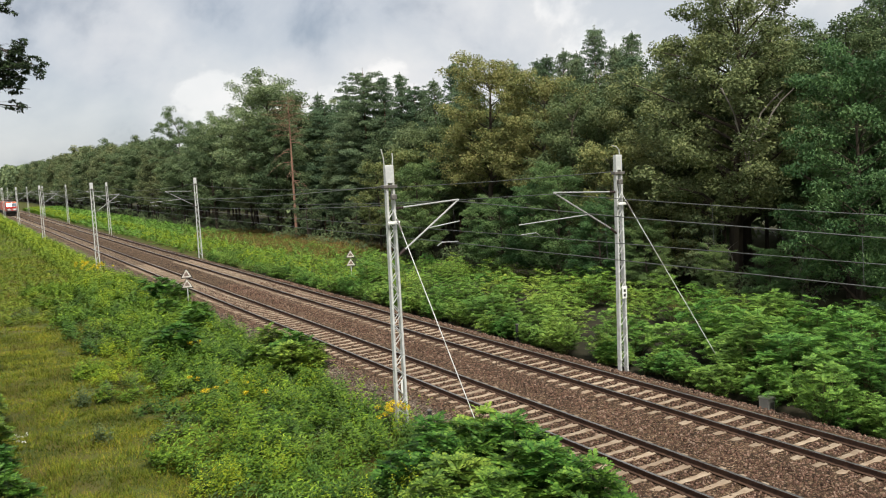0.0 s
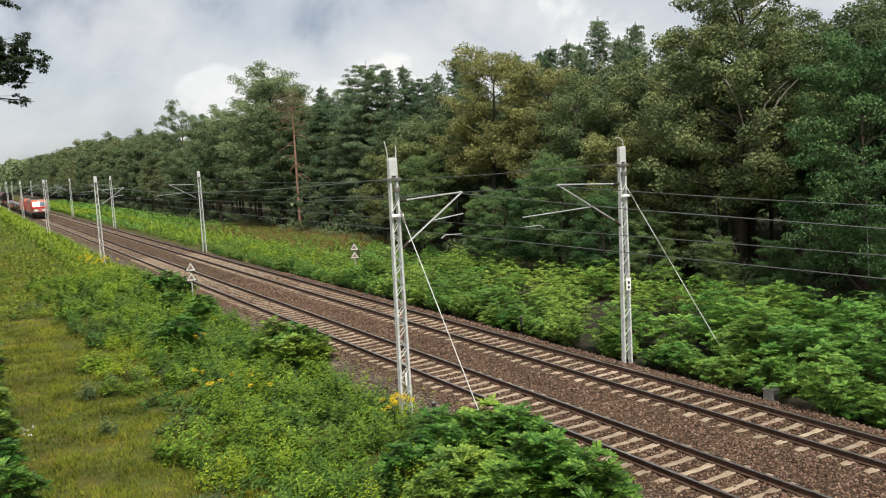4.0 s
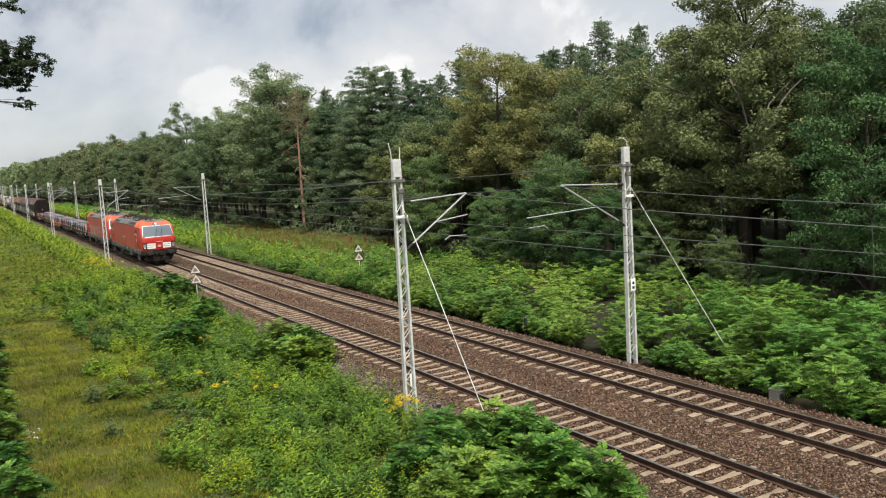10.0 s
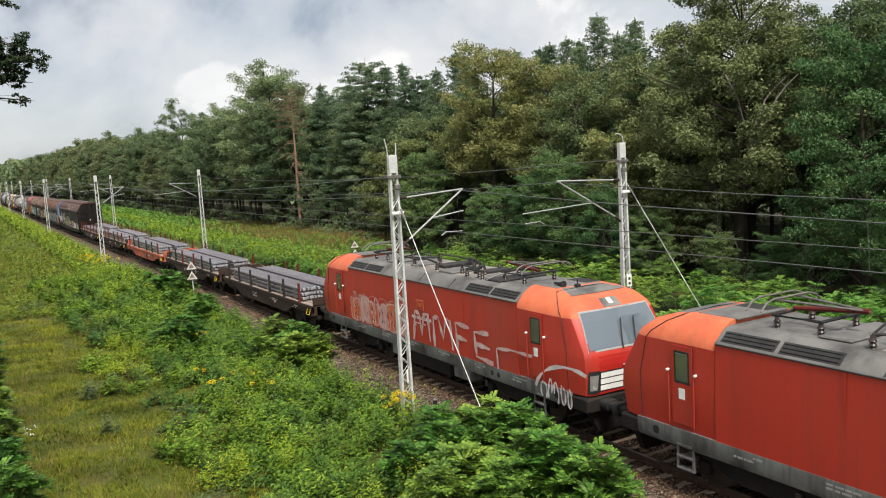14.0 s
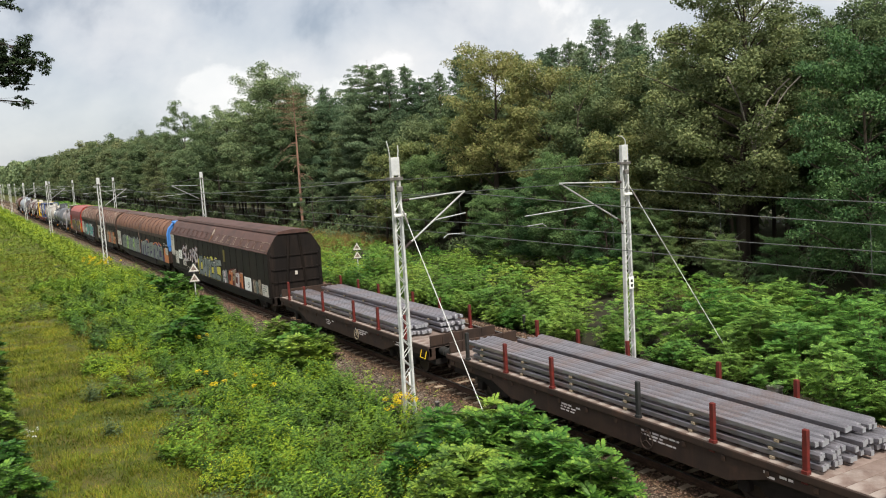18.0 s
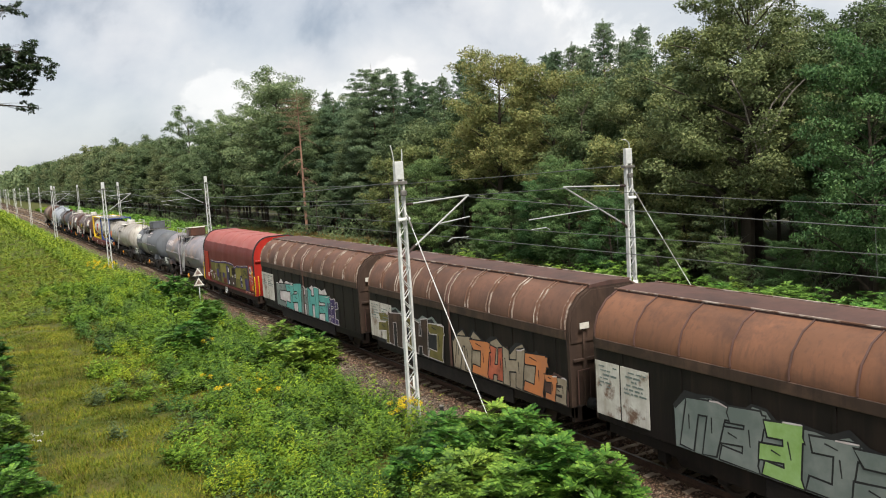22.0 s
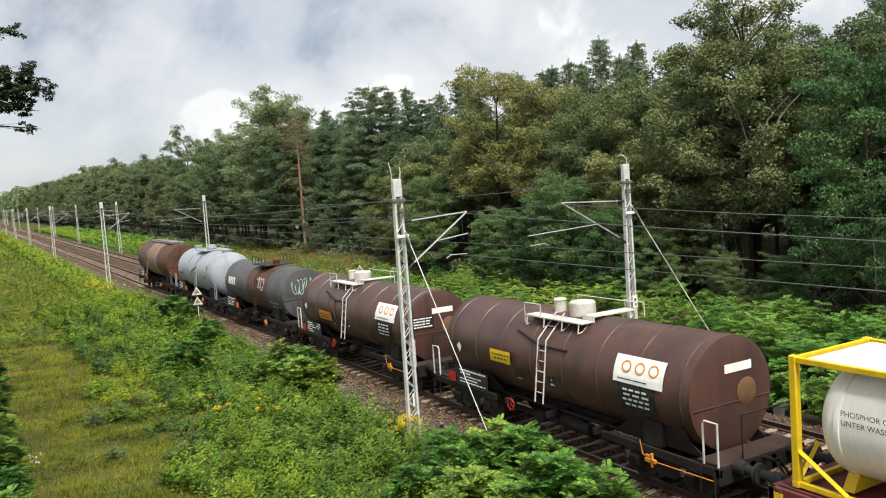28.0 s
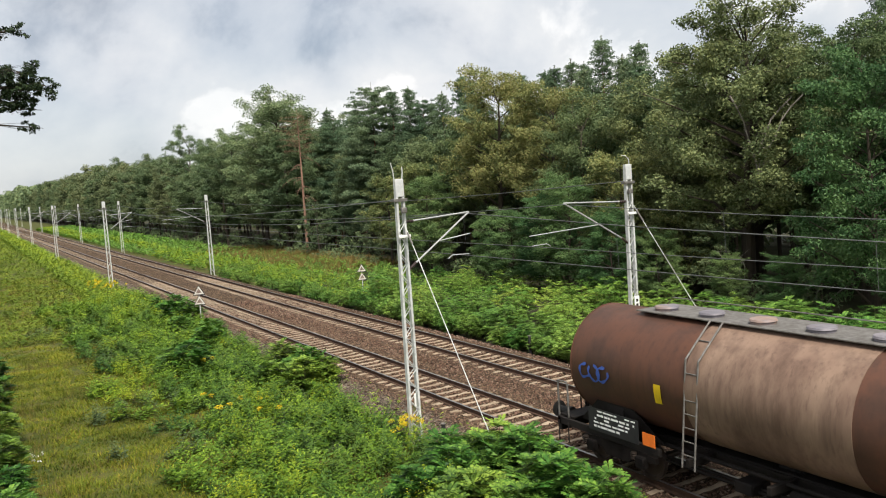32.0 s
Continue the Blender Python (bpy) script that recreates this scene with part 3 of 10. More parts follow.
class Mesh:
    """Collects faces, then becomes one mesh."""

    def __init__(self):
        self.v, self.f = [], []

    def add(self, pts, faces):
        o = len(self.v)
        self.v += [tuple(p) for p in pts]
        self.f += [tuple(i + o for i in f) for f in faces]
        return self

    def poly(self, *pts):
        return self.add(pts, [tuple(range(len(pts)))])

    def box(self, x0, x1, y0, y1, z0, z1, c=0.0):
        if c <= 0:
            p = [(x, y, z) for x in (x0, x1) for y in (y0, y1) for z in (z0, z1)]
            return self.add(p, [(0, 1, 3, 2), (4, 6, 7, 5), (0, 4, 5, 1), (2, 3, 7, 6), (0, 2, 6, 4), (1, 5, 7, 3)])
        c = min(c, (x1 - x0) * 0.45, (y1 - y0) * 0.45, (z1 - z0) * 0.45)
        prof = [(x0 + c, z0), (x1 - c, z0), (x1, z0 + c), (x1, z1 - c), (x1 - c, z1), (x0 + c, z1), (x0, z1 - c), (x0, z0 + c)]
        inn = [(x0 + 2 * c, z0 + c), (x1 - 2 * c, z0 + c), (x1 - c, z0 + 2 * c), (x1 - c, z1 - 2 * c), (x1 - 2 * c, z1 - c), (x0 + 2 * c, z1 - c), (x0 + c, z1 - 2 * c), (x0 + c, z0 + 2 * c)]
        cx, cz = (x0 + x1) / 2, (z0 + z1) / 2
        inn = [(cx + (x - cx) * max(0.0, 1 - c / max(1e-6, (x1 - x0) / 2)), cz + (z - cz) * max(0.0, 1 - c / max(1e-6, (z1 - z0) / 2))) for x, z in prof]
        rings = [[(x, y0, z) for x, z in inn], [(x, y0 + c, z) for x, z in prof], [(x, y1 - c, z) for x, z in prof], [(x, y1, z) for x, z in inn]]
        return self.loft(rings)

    def loft(self, rings, caps=True):
        n = len(rings[0])
        pts = [p for r in rings for p in r]
        fs = []
        for i in range(len(rings) - 1):
            for j in range(n):
                k = (j + 1) % n
                fs.append((i * n + j, i * n + k, (i + 1) * n + k, (i + 1) * n + j))
        if caps:
            fs.append(tuple(range(n))[::-1])
            fs.append(tuple(range((len(rings) - 1) * n, len(rings) * n)))
        return self.add(pts, fs)

    def prism(self, prof, y0, y1):
        return self.loft([[(x, y0, z) for x, z in prof], [(x, y1, z) for x, z in prof]])

    def slab_x(self, prof, x0, x1):
        """prof of (y, z), thick along x."""
        return self.loft([[(x0, y, z) for y, z in prof], [(x1, y, z) for y, z in prof]])

    def tube(self, a, b, r, n=6, r2=None):
        a, b = Vector(a), Vector(b)
        d = (b - a)
        if d.length < 1e-6:
            return self
        d.normalize()
        s = d.cross(Vector((0, 0, 1)) if abs(d.z) < 0.9 else Vector((1, 0, 0))).normalized()
        u = s.cross(d)
        r2 = r if r2 is None else r2
        rings = [[p + (s * math.cos(k * 2 * math.pi / n) + u * math.sin(k * 2 * math.pi / n)) * q for k in range(n)] for p, q in ((a, r), (b, r2))]
        return self.loft(rings)

    def path(self, pts, r, n=6, close=False):
        """One unbroken bent tube through the points."""
        q = [Vector(p) for p in pts]
        if close:
            q = q + [q[0]]
        rings, side = [], None
        for i, p in enumerate(q):
            a, b = q[max(0, i - 1)], q[min(len(q) - 1, i + 1)]
            if close and i in (0, len(q) - 1):
                a, b = q[-2], q[1]
            d = (b - a)
            d = d.normalized() if d.length > 1e-6 else Vector((0, 0, 1))
            if side is None:
                side = d.cross(Vector((0, 0, 1)) if abs(d.z) < 0.9 else Vector((1, 0, 0)))
            s = (side - d * side.dot(d))
            s = s.normalized() if s.length > 1e-4 else d.orthogonal().normalized()
            side, u = s, s.cross(d)
            rings.append([p + (s * math.cos(k * 2 * math.pi / n) + u * math.sin(k * 2 * math.pi / n)) * r for k in range(n)])
        return self.loft(rings)

    def turn_y(self, prof, cx=0.0, cz=0.0, n=32):
        """prof of (y, radius), turned about an axis along y."""
        rings = [[(cx + r * math.sin(k * 2 * math.pi / n), y, cz + r * math.cos(k * 2 * math.pi / n)) for k in range(n)] for y, r in prof]
        return self.loft(rings)

    def turn_x(self, prof, cy=0.0, cz=0.0, n=20):
        rings = [[(x, cy + r * math.sin(k * 2 * math.pi / n), cz + r * math.cos(k * 2 * math.pi / n)) for k in range(n)] for x, r in prof]
        return self.loft(rings)

    def turn_z(self, prof, cx=0.0, cy=0.0, n=16):
        rings = [[(cx + r * math.sin(k * 2 * math.pi / n), cy + r * math.cos(k * 2 * math.pi / n), z) for k in range(n)] for z, r in prof]
        return self.loft(rings)

    def done(self, name, material, smooth=True):
        me = bpy.data.meshes.new(name)
        me.from_pydata(self.v, [], self.f)
        bm = bmesh.new()
        bm.from_mesh(me)
        bmesh.ops.recalc_face_normals(bm, faces=bm.faces)
        bm.to_mesh(me)
        bm.free()
        me.materials.append(material)
        if smooth:
            me.shade_smooth()
            me.set_sharp_from_angle(angle=radians(32))
        return me


def part(name, mesh, material, parent, label="", at=None):
    """One mesh object under a thing or a part; mesh is a Mesh or ready mesh data."""
    me = mesh.done(name, material) if isinstance(mesh, Mesh) else mesh
    ob = new(name, me)
    ob.parent = parent
    if at is not None:
        ob.matrix_basis = at if isinstance(at, Matrix) else Matrix.Translation(at)
    return tagged(ob, label)


def thing(name, label, category, at=(0, 0, 0), group="", kind=""):
    ob = new(name)
    ob.matrix_basis = at if isinstance(at, Matrix) else Matrix.Translation(at)
    return tagged(ob, label, category, group, kind)


def whole(name, mesh, material, label, category="", group="", kind="", at=None):
    me = mesh.done(name, material) if isinstance(mesh, Mesh) else mesh
    ob = new(name, me)
    if at is not None:
        ob.matrix_basis = at if isinstance(at, Matrix) else Matrix.Translation(at)
    return tagged(ob, label, category, group, kind)


def again(ob, m):
    """A copy at the pose m, whose scale is the copy's own and not a factor on ob's."""
    k = ob.scale
    return copy_thing(ob, m @ Matrix.Diagonal((1 / k[0], 1 / k[1], 1 / k[2], 1)))


def quick(name, pts, per, material):
    """A mesh of loose polygons of `per` corners each, from an array of shape (n, per, 3)."""
    pts = np.asarray(pts, dtype=np.float32)
    n = pts.shape[0]
    me = bpy.data.meshes.new(name)
    me.vertices.add(n * per)
    me.vertices.foreach_set("co", pts.reshape(-1))
    me.loops.add(n * per)
    me.loops.foreach_set("vertex_index", np.arange(n * per, dtype=np.int32))
    me.polygons.add(n)
    me.polygons.foreach_set("loop_start", np.arange(0, n * per, per, dtype=np.int32))
    me.update(calc_edges=True)
    me.materials.append(material)
    return me
# ---- ground and line ----
TRACKS = (0.0, 4.21)                 # centre lines; the top of the rails is at z = 0
GAUGE = 0.7535
FAR = 900.0


def lay_height(x, y):
    """Height of the natural ground."""
    h = -0.62 + 0.10 * noise.noise(Vector((x * 0.11, y * 0.11, 0.3))) + 0.05 * noise.noise(Vector((x * 0.5, y * 0.5, 7.3)))
    if x > 7.0:
        h += min(1.0, (x - 7.0) / 12.0) * 0.35
    return h


def build_ground():
    xs = [-2500, -900, -300, -120, -60, -35, -24] + list(np.arange(-18, 30, 0.75)) + [34, 42, 60, 100, 200, 600, 2500]
    ys = [-600, -200, -80, -30, -10] + list(np.arange(0, 60, 0.75)) + list(np.arange(60, 140, 2.5)) + list(np.arange(140, 460, 12)) + [520, 640, 800, 1100, 1800, 4500]
    v = [(x, y, lay_height(x, y)) for y in ys for x in xs]
    w = len(xs)
    f = [(j * w + i, j * w + i + 1, (j + 1) * w + i + 1, (j + 1) * w + i) for j in range(len(ys) - 1) for i in range(w - 1)]
    me = bpy.data.meshes.new("ground")
    me.from_pydata(v, [], f)
    me.materials.append(M["meadow"])
    me.materials.append(M["forest_floor"])
    me.materials.append(M["thicket_shade"])
    # third material: a darkened sheet that paints the shade at the thicket's foot
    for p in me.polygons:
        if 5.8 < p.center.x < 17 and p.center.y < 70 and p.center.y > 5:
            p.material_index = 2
        if p.center.x > 19.5 + 1.5 * noise.noise(Vector((p.center.y * 0.1, 0, 0))):
            p.material_index = 1
    me.shade_smooth()
    tagged(new("ground", me), "rough grassy ground with dark forest floor", kind="structure")


build_ground()


def build_ballast():
    prof = [(-3.35, -0.72), (-2.55, -0.36), (-1.75, -0.20), (-1.3, -0.185), (-0.75, -0.200), (0.0, -0.212), (0.75, -0.200), (1.35, -0.185), (2.1, -0.21),
            (2.86, -0.185), (3.45, -0.200), (4.21, -0.212), (4.95, -0.200), (5.5, -0.185), (5.95, -0.18), (6.35, -0.34), (6.85, -0.74)]
    fine = []
    for (a, za), (b, zb) in zip(prof, prof[1:]):
        n = max(1, int((b - a) / 0.16))
        fine += [(a + (b - a) * i / n, za + (zb - za) * i / n) for i in range(n)]
    fine.append(prof[-1])
    ys = list(np.arange(-30, 6, 4.0)) + list(np.arange(6, 48, 0.16)) + list(np.arange(48, 110, 1.2)) + list(np.arange(110, FAR, 30))
    v = [(x, y, z + (0.035 * noise.noise(Vector((x * 5, y * 5, 0))) + 0.02 * noise.noise(Vector((x * 11, y * 11, 4))) if 5 < y < 50 else 0.0)) for y in ys for x, z in fine]
    w = len(fine)
    f = [(j * w + i, j * w + i + 1, (j + 1) * w + i + 1, (j + 1) * w + i) for j in range(len(ys) - 1) for i in range(w - 1)]
    me = bpy.data.meshes.new("ballast")
    me.from_pydata(v, [], f)
    me.materials.append(M["ballast"])
    tagged(new("ballast", me), "rust-brown crushed stone ballast bed under both tracks", kind="structure")


build_ballast()


def build_rails():
    side = [(-0.075, -0.172), (0.075, -0.172), (0.075, -0.160), (0.012, -0.140), (0.012, -0.045), (0.036, -0.034), (0.037, -0.006), (-0.037, -0.006), (-0.036, -0.034), (-0.012, -0.045), (-0.012, -0.140), (-0.075, -0.160)]
    head = [(-0.037, -0.006), (0.037, -0.006), (0.030, 0.0), (-0.030, 0.0)]
    for c in TRACKS:
        for s in (-1, 1):
            x = c + s * GAUGE
            rail = whole("rail", Mesh().prism([(x + a, b) for a, b in side], -30, FAR), M["rail_side"], "rust-brown steel rail with a bright worn head", kind="structure")
            part("rail_head", Mesh().prism([(x + a, b) for a, b in head], -30, FAR), M["rail_top"], rail, "bright worn running surface")


build_rails()


def sleeper_shape(full=True):
    """Concrete sleeper: high rail seats, a waisted middle, sloping ends."""
    st = [(-1.27, 0.09, 0.10), (-1.22, 0.105, 0.012), (-0.98, 0.11, 0.0), (-0.5, 0.105, 0.0), (-0.30, 0.088, 0.022), (0.30, 0.088, 0.022), (0.5, 0.105, 0.0), (0.98, 0.11, 0.0), (1.22, 0.105, 0.012), (1.27, 0.09, 0.10)]
    if not full:
        st = [st[0], st[2], st[4], st[5], st[7], st[9]]
    rings = [[(x, -w, -0.36), (x, -w, -0.19 - d * 0.8), (x, -w + 0.035, -0.165 - d), (x, w - 0.035, -0.165 - d), (x, w, -0.19 - d * 0.8), (x, w, -0.36)] for x, w, d in st]
    return rings


SPACE = 0.625
SLEEPER0 = 22.14 - 0.625 * 24


def build_sleepers():
    me = Mesh().loft(sleeper_shape()).done("sleeper", M["sleeper"], smooth=False)
    clip = Mesh()
    for s in (-1, 1):
        for o in (-1, 1):
            x = s * GAUGE + o * 0.105
            clip.box(x - 0.045, x + 0.045, -0.055, 0.055, -0.172, -0.128, 0.012)
    cl = clip.done("rail_clip", M["rail_side"], smooth=False)
    rng = random.Random(5)
    for c in TRACKS:
        bed = tagged(new("sleeper_row"), "row of pale weathered concrete sleepers", kind="structure")
        for i in range(120):
            y = SLEEPER0 + SPACE * i
            ob = part("sleeper", me, None, bed, at=Matrix.Translation((c + rng.uniform(-0.02, 0.02), y + rng.uniform(-0.015, 0.015), rng.uniform(-0.008, 0.006))))
            if i < 70:
                part("rail_clip", cl, None, ob)
        rest = Mesh()
        for i in list(range(120, 620)) + list(range(-40, 0)):
            y = SLEEPER0 + SPACE * i
            rest.loft([[(c + x, y + b * 0.8, z - 0.018) for x, b, z in r] for r in sleeper_shape(False)])
        me2 = bpy.data.meshes.new("far_sleepers")
        me2.from_pydata(rest.v, [], rest.f)
        me2.materials.append(M["sleeper"])
        ob = new("far_sleepers", me2)
        ob.parent = bed
        tagged(ob, "distant concrete sleepers", kind="stuff")


def build_stones():
    rng = np.random.default_rng(3)
    n = 58000
    x = rng.uniform(-3.3, 6.8, n)
    y = 8 + 52 * rng.random(n) ** 1.7
    z = np.interp(x, [-3.35, -2.55, -1.75, 6.0, 6.35, 6.85], [-0.70, -0.35, -0.20, -0.20, -0.35, -0.72]) - 0.012
    z += np.where(x > 5.6, 0.03, 0.012)
    on_sleeper = np.abs((y - SLEEPER0 + SPACE / 2) % SPACE - SPACE / 2) < 0.15
    dx = np.minimum(np.abs(x), np.abs(x - 4.21))
    keep = ~((dx < 1.28) & on_sleeper & (rng.random(n) > 0.05)) & (np.abs(dx - GAUGE) > 0.10) & ((np.abs(x - 2.1) < 3.9) | (rng.random(n) < 0.25))
    x, y, z = x[keep], y[keep], z[keep]
    n = len(x)
    s = rng.uniform(0.022, 0.050, n) * (1 + 0.006 * y)
    base = np.array([(1, 0, 0), (0, 1, 0), (-1, 0, 0), (0, -1, 0), (0, 0, 1), (0, 0, -1)], float)
    tri = np.array([(0, 1, 4), (1, 2, 4), (2, 3, 4), (3, 0, 4), (1, 0, 5), (2, 1, 5), (3, 2, 5), (0, 3, 5)])
    pts = base[None] * rng.uniform(0.6, 1.25, (n, 6, 1))
    a = rng.uniform(0, 6.28, n)
    b = rng.uniform(0, 6.28, n)
    ca, sa, cb, sb = np.cos(a), np.sin(a), np.cos(b), np.sin(b)
    rot = np.zeros((n, 3, 3))
    rot[:, 0, 0], rot[:, 0, 1], rot[:, 1, 0], rot[:, 1, 1] = ca, -sa, sa, ca
    rot[:, 2, 2] = 1
    tip = np.zeros((n, 3, 3))
    tip[:, 0, 0], tip[:, 1, 1], tip[:, 1, 2], tip[:, 2, 1], tip[:, 2, 2] = 1, cb, -sb, sb, cb
    pts = np.einsum("nij,nkj->nki", rot @ tip, pts) * s[:, None, None] + np.stack([x, y, z], -1)[:, None]
    me = bpy.data.meshes.new("ballast_stones")
    me.vertices.add(n * 6)
    me.vertices.foreach_set("co", pts.astype(np.float32).reshape(-1))
    idx = (tri[None] + (np.arange(n) * 6)[:, None, None]).reshape(-1).astype(np.int32)
    me.loops.add(len(idx))
    me.loops.foreach_set("vertex_index", idx)
    me.polygons.add(len(idx) // 3)
    me.polygons.foreach_set("loop_start", np.arange(0, len(idx), 3, dtype=np.int32))
    me.update(calc_edges=True)
    me.materials.append(M["stone"])
    tagged(new("ballast_stones", me), "loose rust-brown crushed stones on the track bed", "stones", kind="stuff")


# ---- overhead line ----
MAST_L, MAST_R = -3.12, 6.10
MAST_Y0 = 22.9
MAST_YS = [-39.0, 22.9, 84.3, 136.8, 188.5] + [238.5 + 50.0 * k for k in range(9)]      # the first stands behind the viewer


def mast(x, y, side, near, label):
    """Lattice mast of two channels with zigzag bracing; side is +1 where its arm reaches towards +x."""
    root = thing("catenary_mast", label, "mast", (x, y, -0.45), "masts along the line")
    top = 8.15
    part("footing", Mesh().box(-0.3, 0.3, -0.3, 0.3, -0.4, 0.02, 0.03), M["concrete"], root, "grey concrete footing")
    for s in (-1, 1):
        leg = Mesh()
        w0, w1 = 0.165 * s, 0.105 * s
        rings = [[(w0 * 1.0 + a, b, 0.1) for a, b in ((-0.034, -0.08), (0.034, -0.08), (0.034, 0.08), (-0.034, 0.08))],
                 [(w1 * 1.0 + a, b, top) for a, b in ((-0.034, -0.07), (0.034, -0.07), (0.034, 0.07), (-0.034, 0.07))]]
        leg.loft(rings)
        part("leg", leg, M["zinc"], root)
    n = 20 if near else 12
    for face in (-1, 1):
        zig = Mesh()
        for i in range(n):
            z0, z1 = 0.3 + (top - 1.6) * i / n, 0.3 + (top - 1.6) * (i + 1) / n
            k0, k1 = (0.165 - 0.06 * z0 / top), (0.165 - 0.06 * z1 / top)
            s = 1 if i % 2 else -1
            zig.tube((-s * k0, 0.085 * face, z0), (s * k1, 0.085 * face, z1), 0.013, 4)
        part("lattice_bracing", zig, M["zinc"], root)
    cap = Mesh().box(-0.14, 0.14, -0.080, 0.080, top - 0.55, top, 0.01)
    part("head_plate", cap, M["zinc"], root)
    band = Mesh().box(-0.24, 0.22, -0.12, 0.12, top - 0.70, top - 0.60, 0.01)
    part("earth_wire_clamp", band, M["zinc_dark"], root)
    if near:
        rods = ([(-0.13, 0, top - 0.1), (-0.16, 0, top + 0.25), (-0.22, 0, top + 0.5)], [(0.12, 0, top - 0.1), (0.16, 0, top + 0.2), (0.15, 0, top + 0.36)]) if side > 0 else ([(0.10, 0, top - 0.1), (0.08, 0, top + 0.18), (-0.05, 0, top + 0.30), (-0.25, 0, top + 0.33)],)
        for rod in rods:
            part("bird_guard", Mesh().path(rod, 0.016, 6), M["zinc"], root, "bent galvanised rod")
        box = Mesh().box(side * 0.05 - 0.09, side * 0.05 + 0.09, -0.22, -0.09, top - 1.05, top - 0.88, 0.02)
        part("clamp_box", box, M["zinc_dark"], root, "small rusty bracket")
    # cantilever
    reach = 2.45 * side if side > 0 else -2.95
    ztop, zlow = 6.90, 5.30
    if near or y < 240:
        arm = part("top_tube", Mesh().tube((0.42 * side, 0, ztop - 0.06), (reach, 0, ztop + 0.06), 0.026, 8), M["zinc_arm"], root)
        part("insulator", Mesh().turn_x([(0.15 * side, 0.02)] + [((0.16 + 0.027 * i) * side, 0.055 if i % 2 else 0.03) for i in range(11)] + [(0.45 * side, 0.02)], 0, ztop - 0.07, 10), M["insulator"], arm)
        low = part("diagonal_tube", Mesh().tube((0.40 * side, 0, zlow + 0.22), (reach, 0, ztop + 0.06), 0.030, 8), M["zinc_arm"], root)
        part("insulator", Mesh().tube((0.15 * side, 0, zlow + 0.03), (0.42 * side, 0, zlow + 0.24), 0.045, 8), M["insulator"], low)
        fr = 0.45 if side > 0 else 0.42
        px, pz = 0.40 * side + (reach - 0.4 * side) * fr, zlow + 0.22 + (ztop - zlow - 0.16) * fr
        tip = reach if side > 0 else -4.45
        reg = part("registration_tube", Mesh().tube((px, 0, pz - 0.03), (tip, 0, pz + (0.10 if side > 0 else -0.17)), 0.020, 6), M["zinc_arm"], root)
        q = tip - 0.08 * side
        part("steady_arm", Mesh().path([(q - side * (0.0), 0, 5.62), (q - side * 0.62, 0, 5.64), (q - side * 0.78, 0, 5.54)], 0.015, 6), M["zinc_arm"], reg, "bent steady arm")
    if near:
        part("number_plate", Mesh().box(-0.11, 0.11, -0.19, -0.175, 2.95, 3.40, 0.004) if side < 0 else Mesh().box(-0.03, 0.03, -0.13, -0.115, 1.1, 1.5, 0.004), M["white"], root, "white metal plate")
        if side < 0:
            for k in range(2):
                part("plate_mark", Mesh().box(-0.05, 0.05, -0.194, -0.190, 3.02 + 0.17 * k, 3.12 + 0.17 * k), M["black"], root, "plain dark marking bar")
    return root


def guy(x, y, foot_dx, foot_dy, name_label):
    root = thing("guy_stay", name_label, "guy wire", (x, y, 0))
    a, b = Vector((0.05, -0.12, 6.30)), Vector((foot_dx, foot_dy, -0.45))
    part("stay_rod", Mesh().tube(a, b, 0.014, 6), M["zinc"], root)
    d = (b - a).normalized()
    part("tension_yoke", Mesh().box(-0.2, 0.2, -0.22, -0.14, 5.90, 5.99, 0.015), M["white"], root, "white yoke plate")
    part("ground_anchor", Mesh().box(foot_dx - 0.2, foot_dx + 0.2, foot_dy - 0.2, foot_dy + 0.2, -0.7, -0.40, 0.03), M["concrete"], root)
    part("stay_clamp", Mesh().tube(a + d * 0.3, a + d * 0.75, 0.032, 6), M["zinc_dark"], root)


def build_masts():
    for i, y in enumerate(MAST_YS[1:]):
        mast(MAST_L + (0.0, -0.05, 0.0, 0.1)[min(i, 3)], y, 1, i == 0, "galvanised lattice catenary mast beside the near track")
        mast(MAST_R + (0.0, 0.40, 0.1, 0.1)[min(i, 3)], y + (0, 0.3, 0.2, 0.6)[min(i, 3)], -1, i == 0, "galvanised lattice catenary mast beside the far track")
    guy(MAST_L, MAST_Y0, 0.0, -5.25, "pale steel guy stay of the near-track mast")
    guy(MAST_R, MAST_Y0, 2.4, -2.9, "pale steel guy stay running into the bushes")


def sag_wire(name, x0, x1, z, sag, label, r=0.011, first=0):
    """One wire that sags from mast to mast and swings a little from side to side."""
    pts = []
    ys = MAST_YS[first:]
    for k, (a, b) in enumerate(zip(ys, ys[1:])):
        steps = 8 if k < 4 else 3
        xa, xb = (x0, x1) if (k + first) % 2 else (x1, x0)
        pts += [(xa + (xb - xa) * i / steps, a + (b - a) * i / steps, z - sag * 4 * (i / steps) * (1 - i / steps)) for i in range(steps)]
    return whole(name, Mesh().path(pts, r * 1.15, 4), M["wire"], label, "overhead wire")


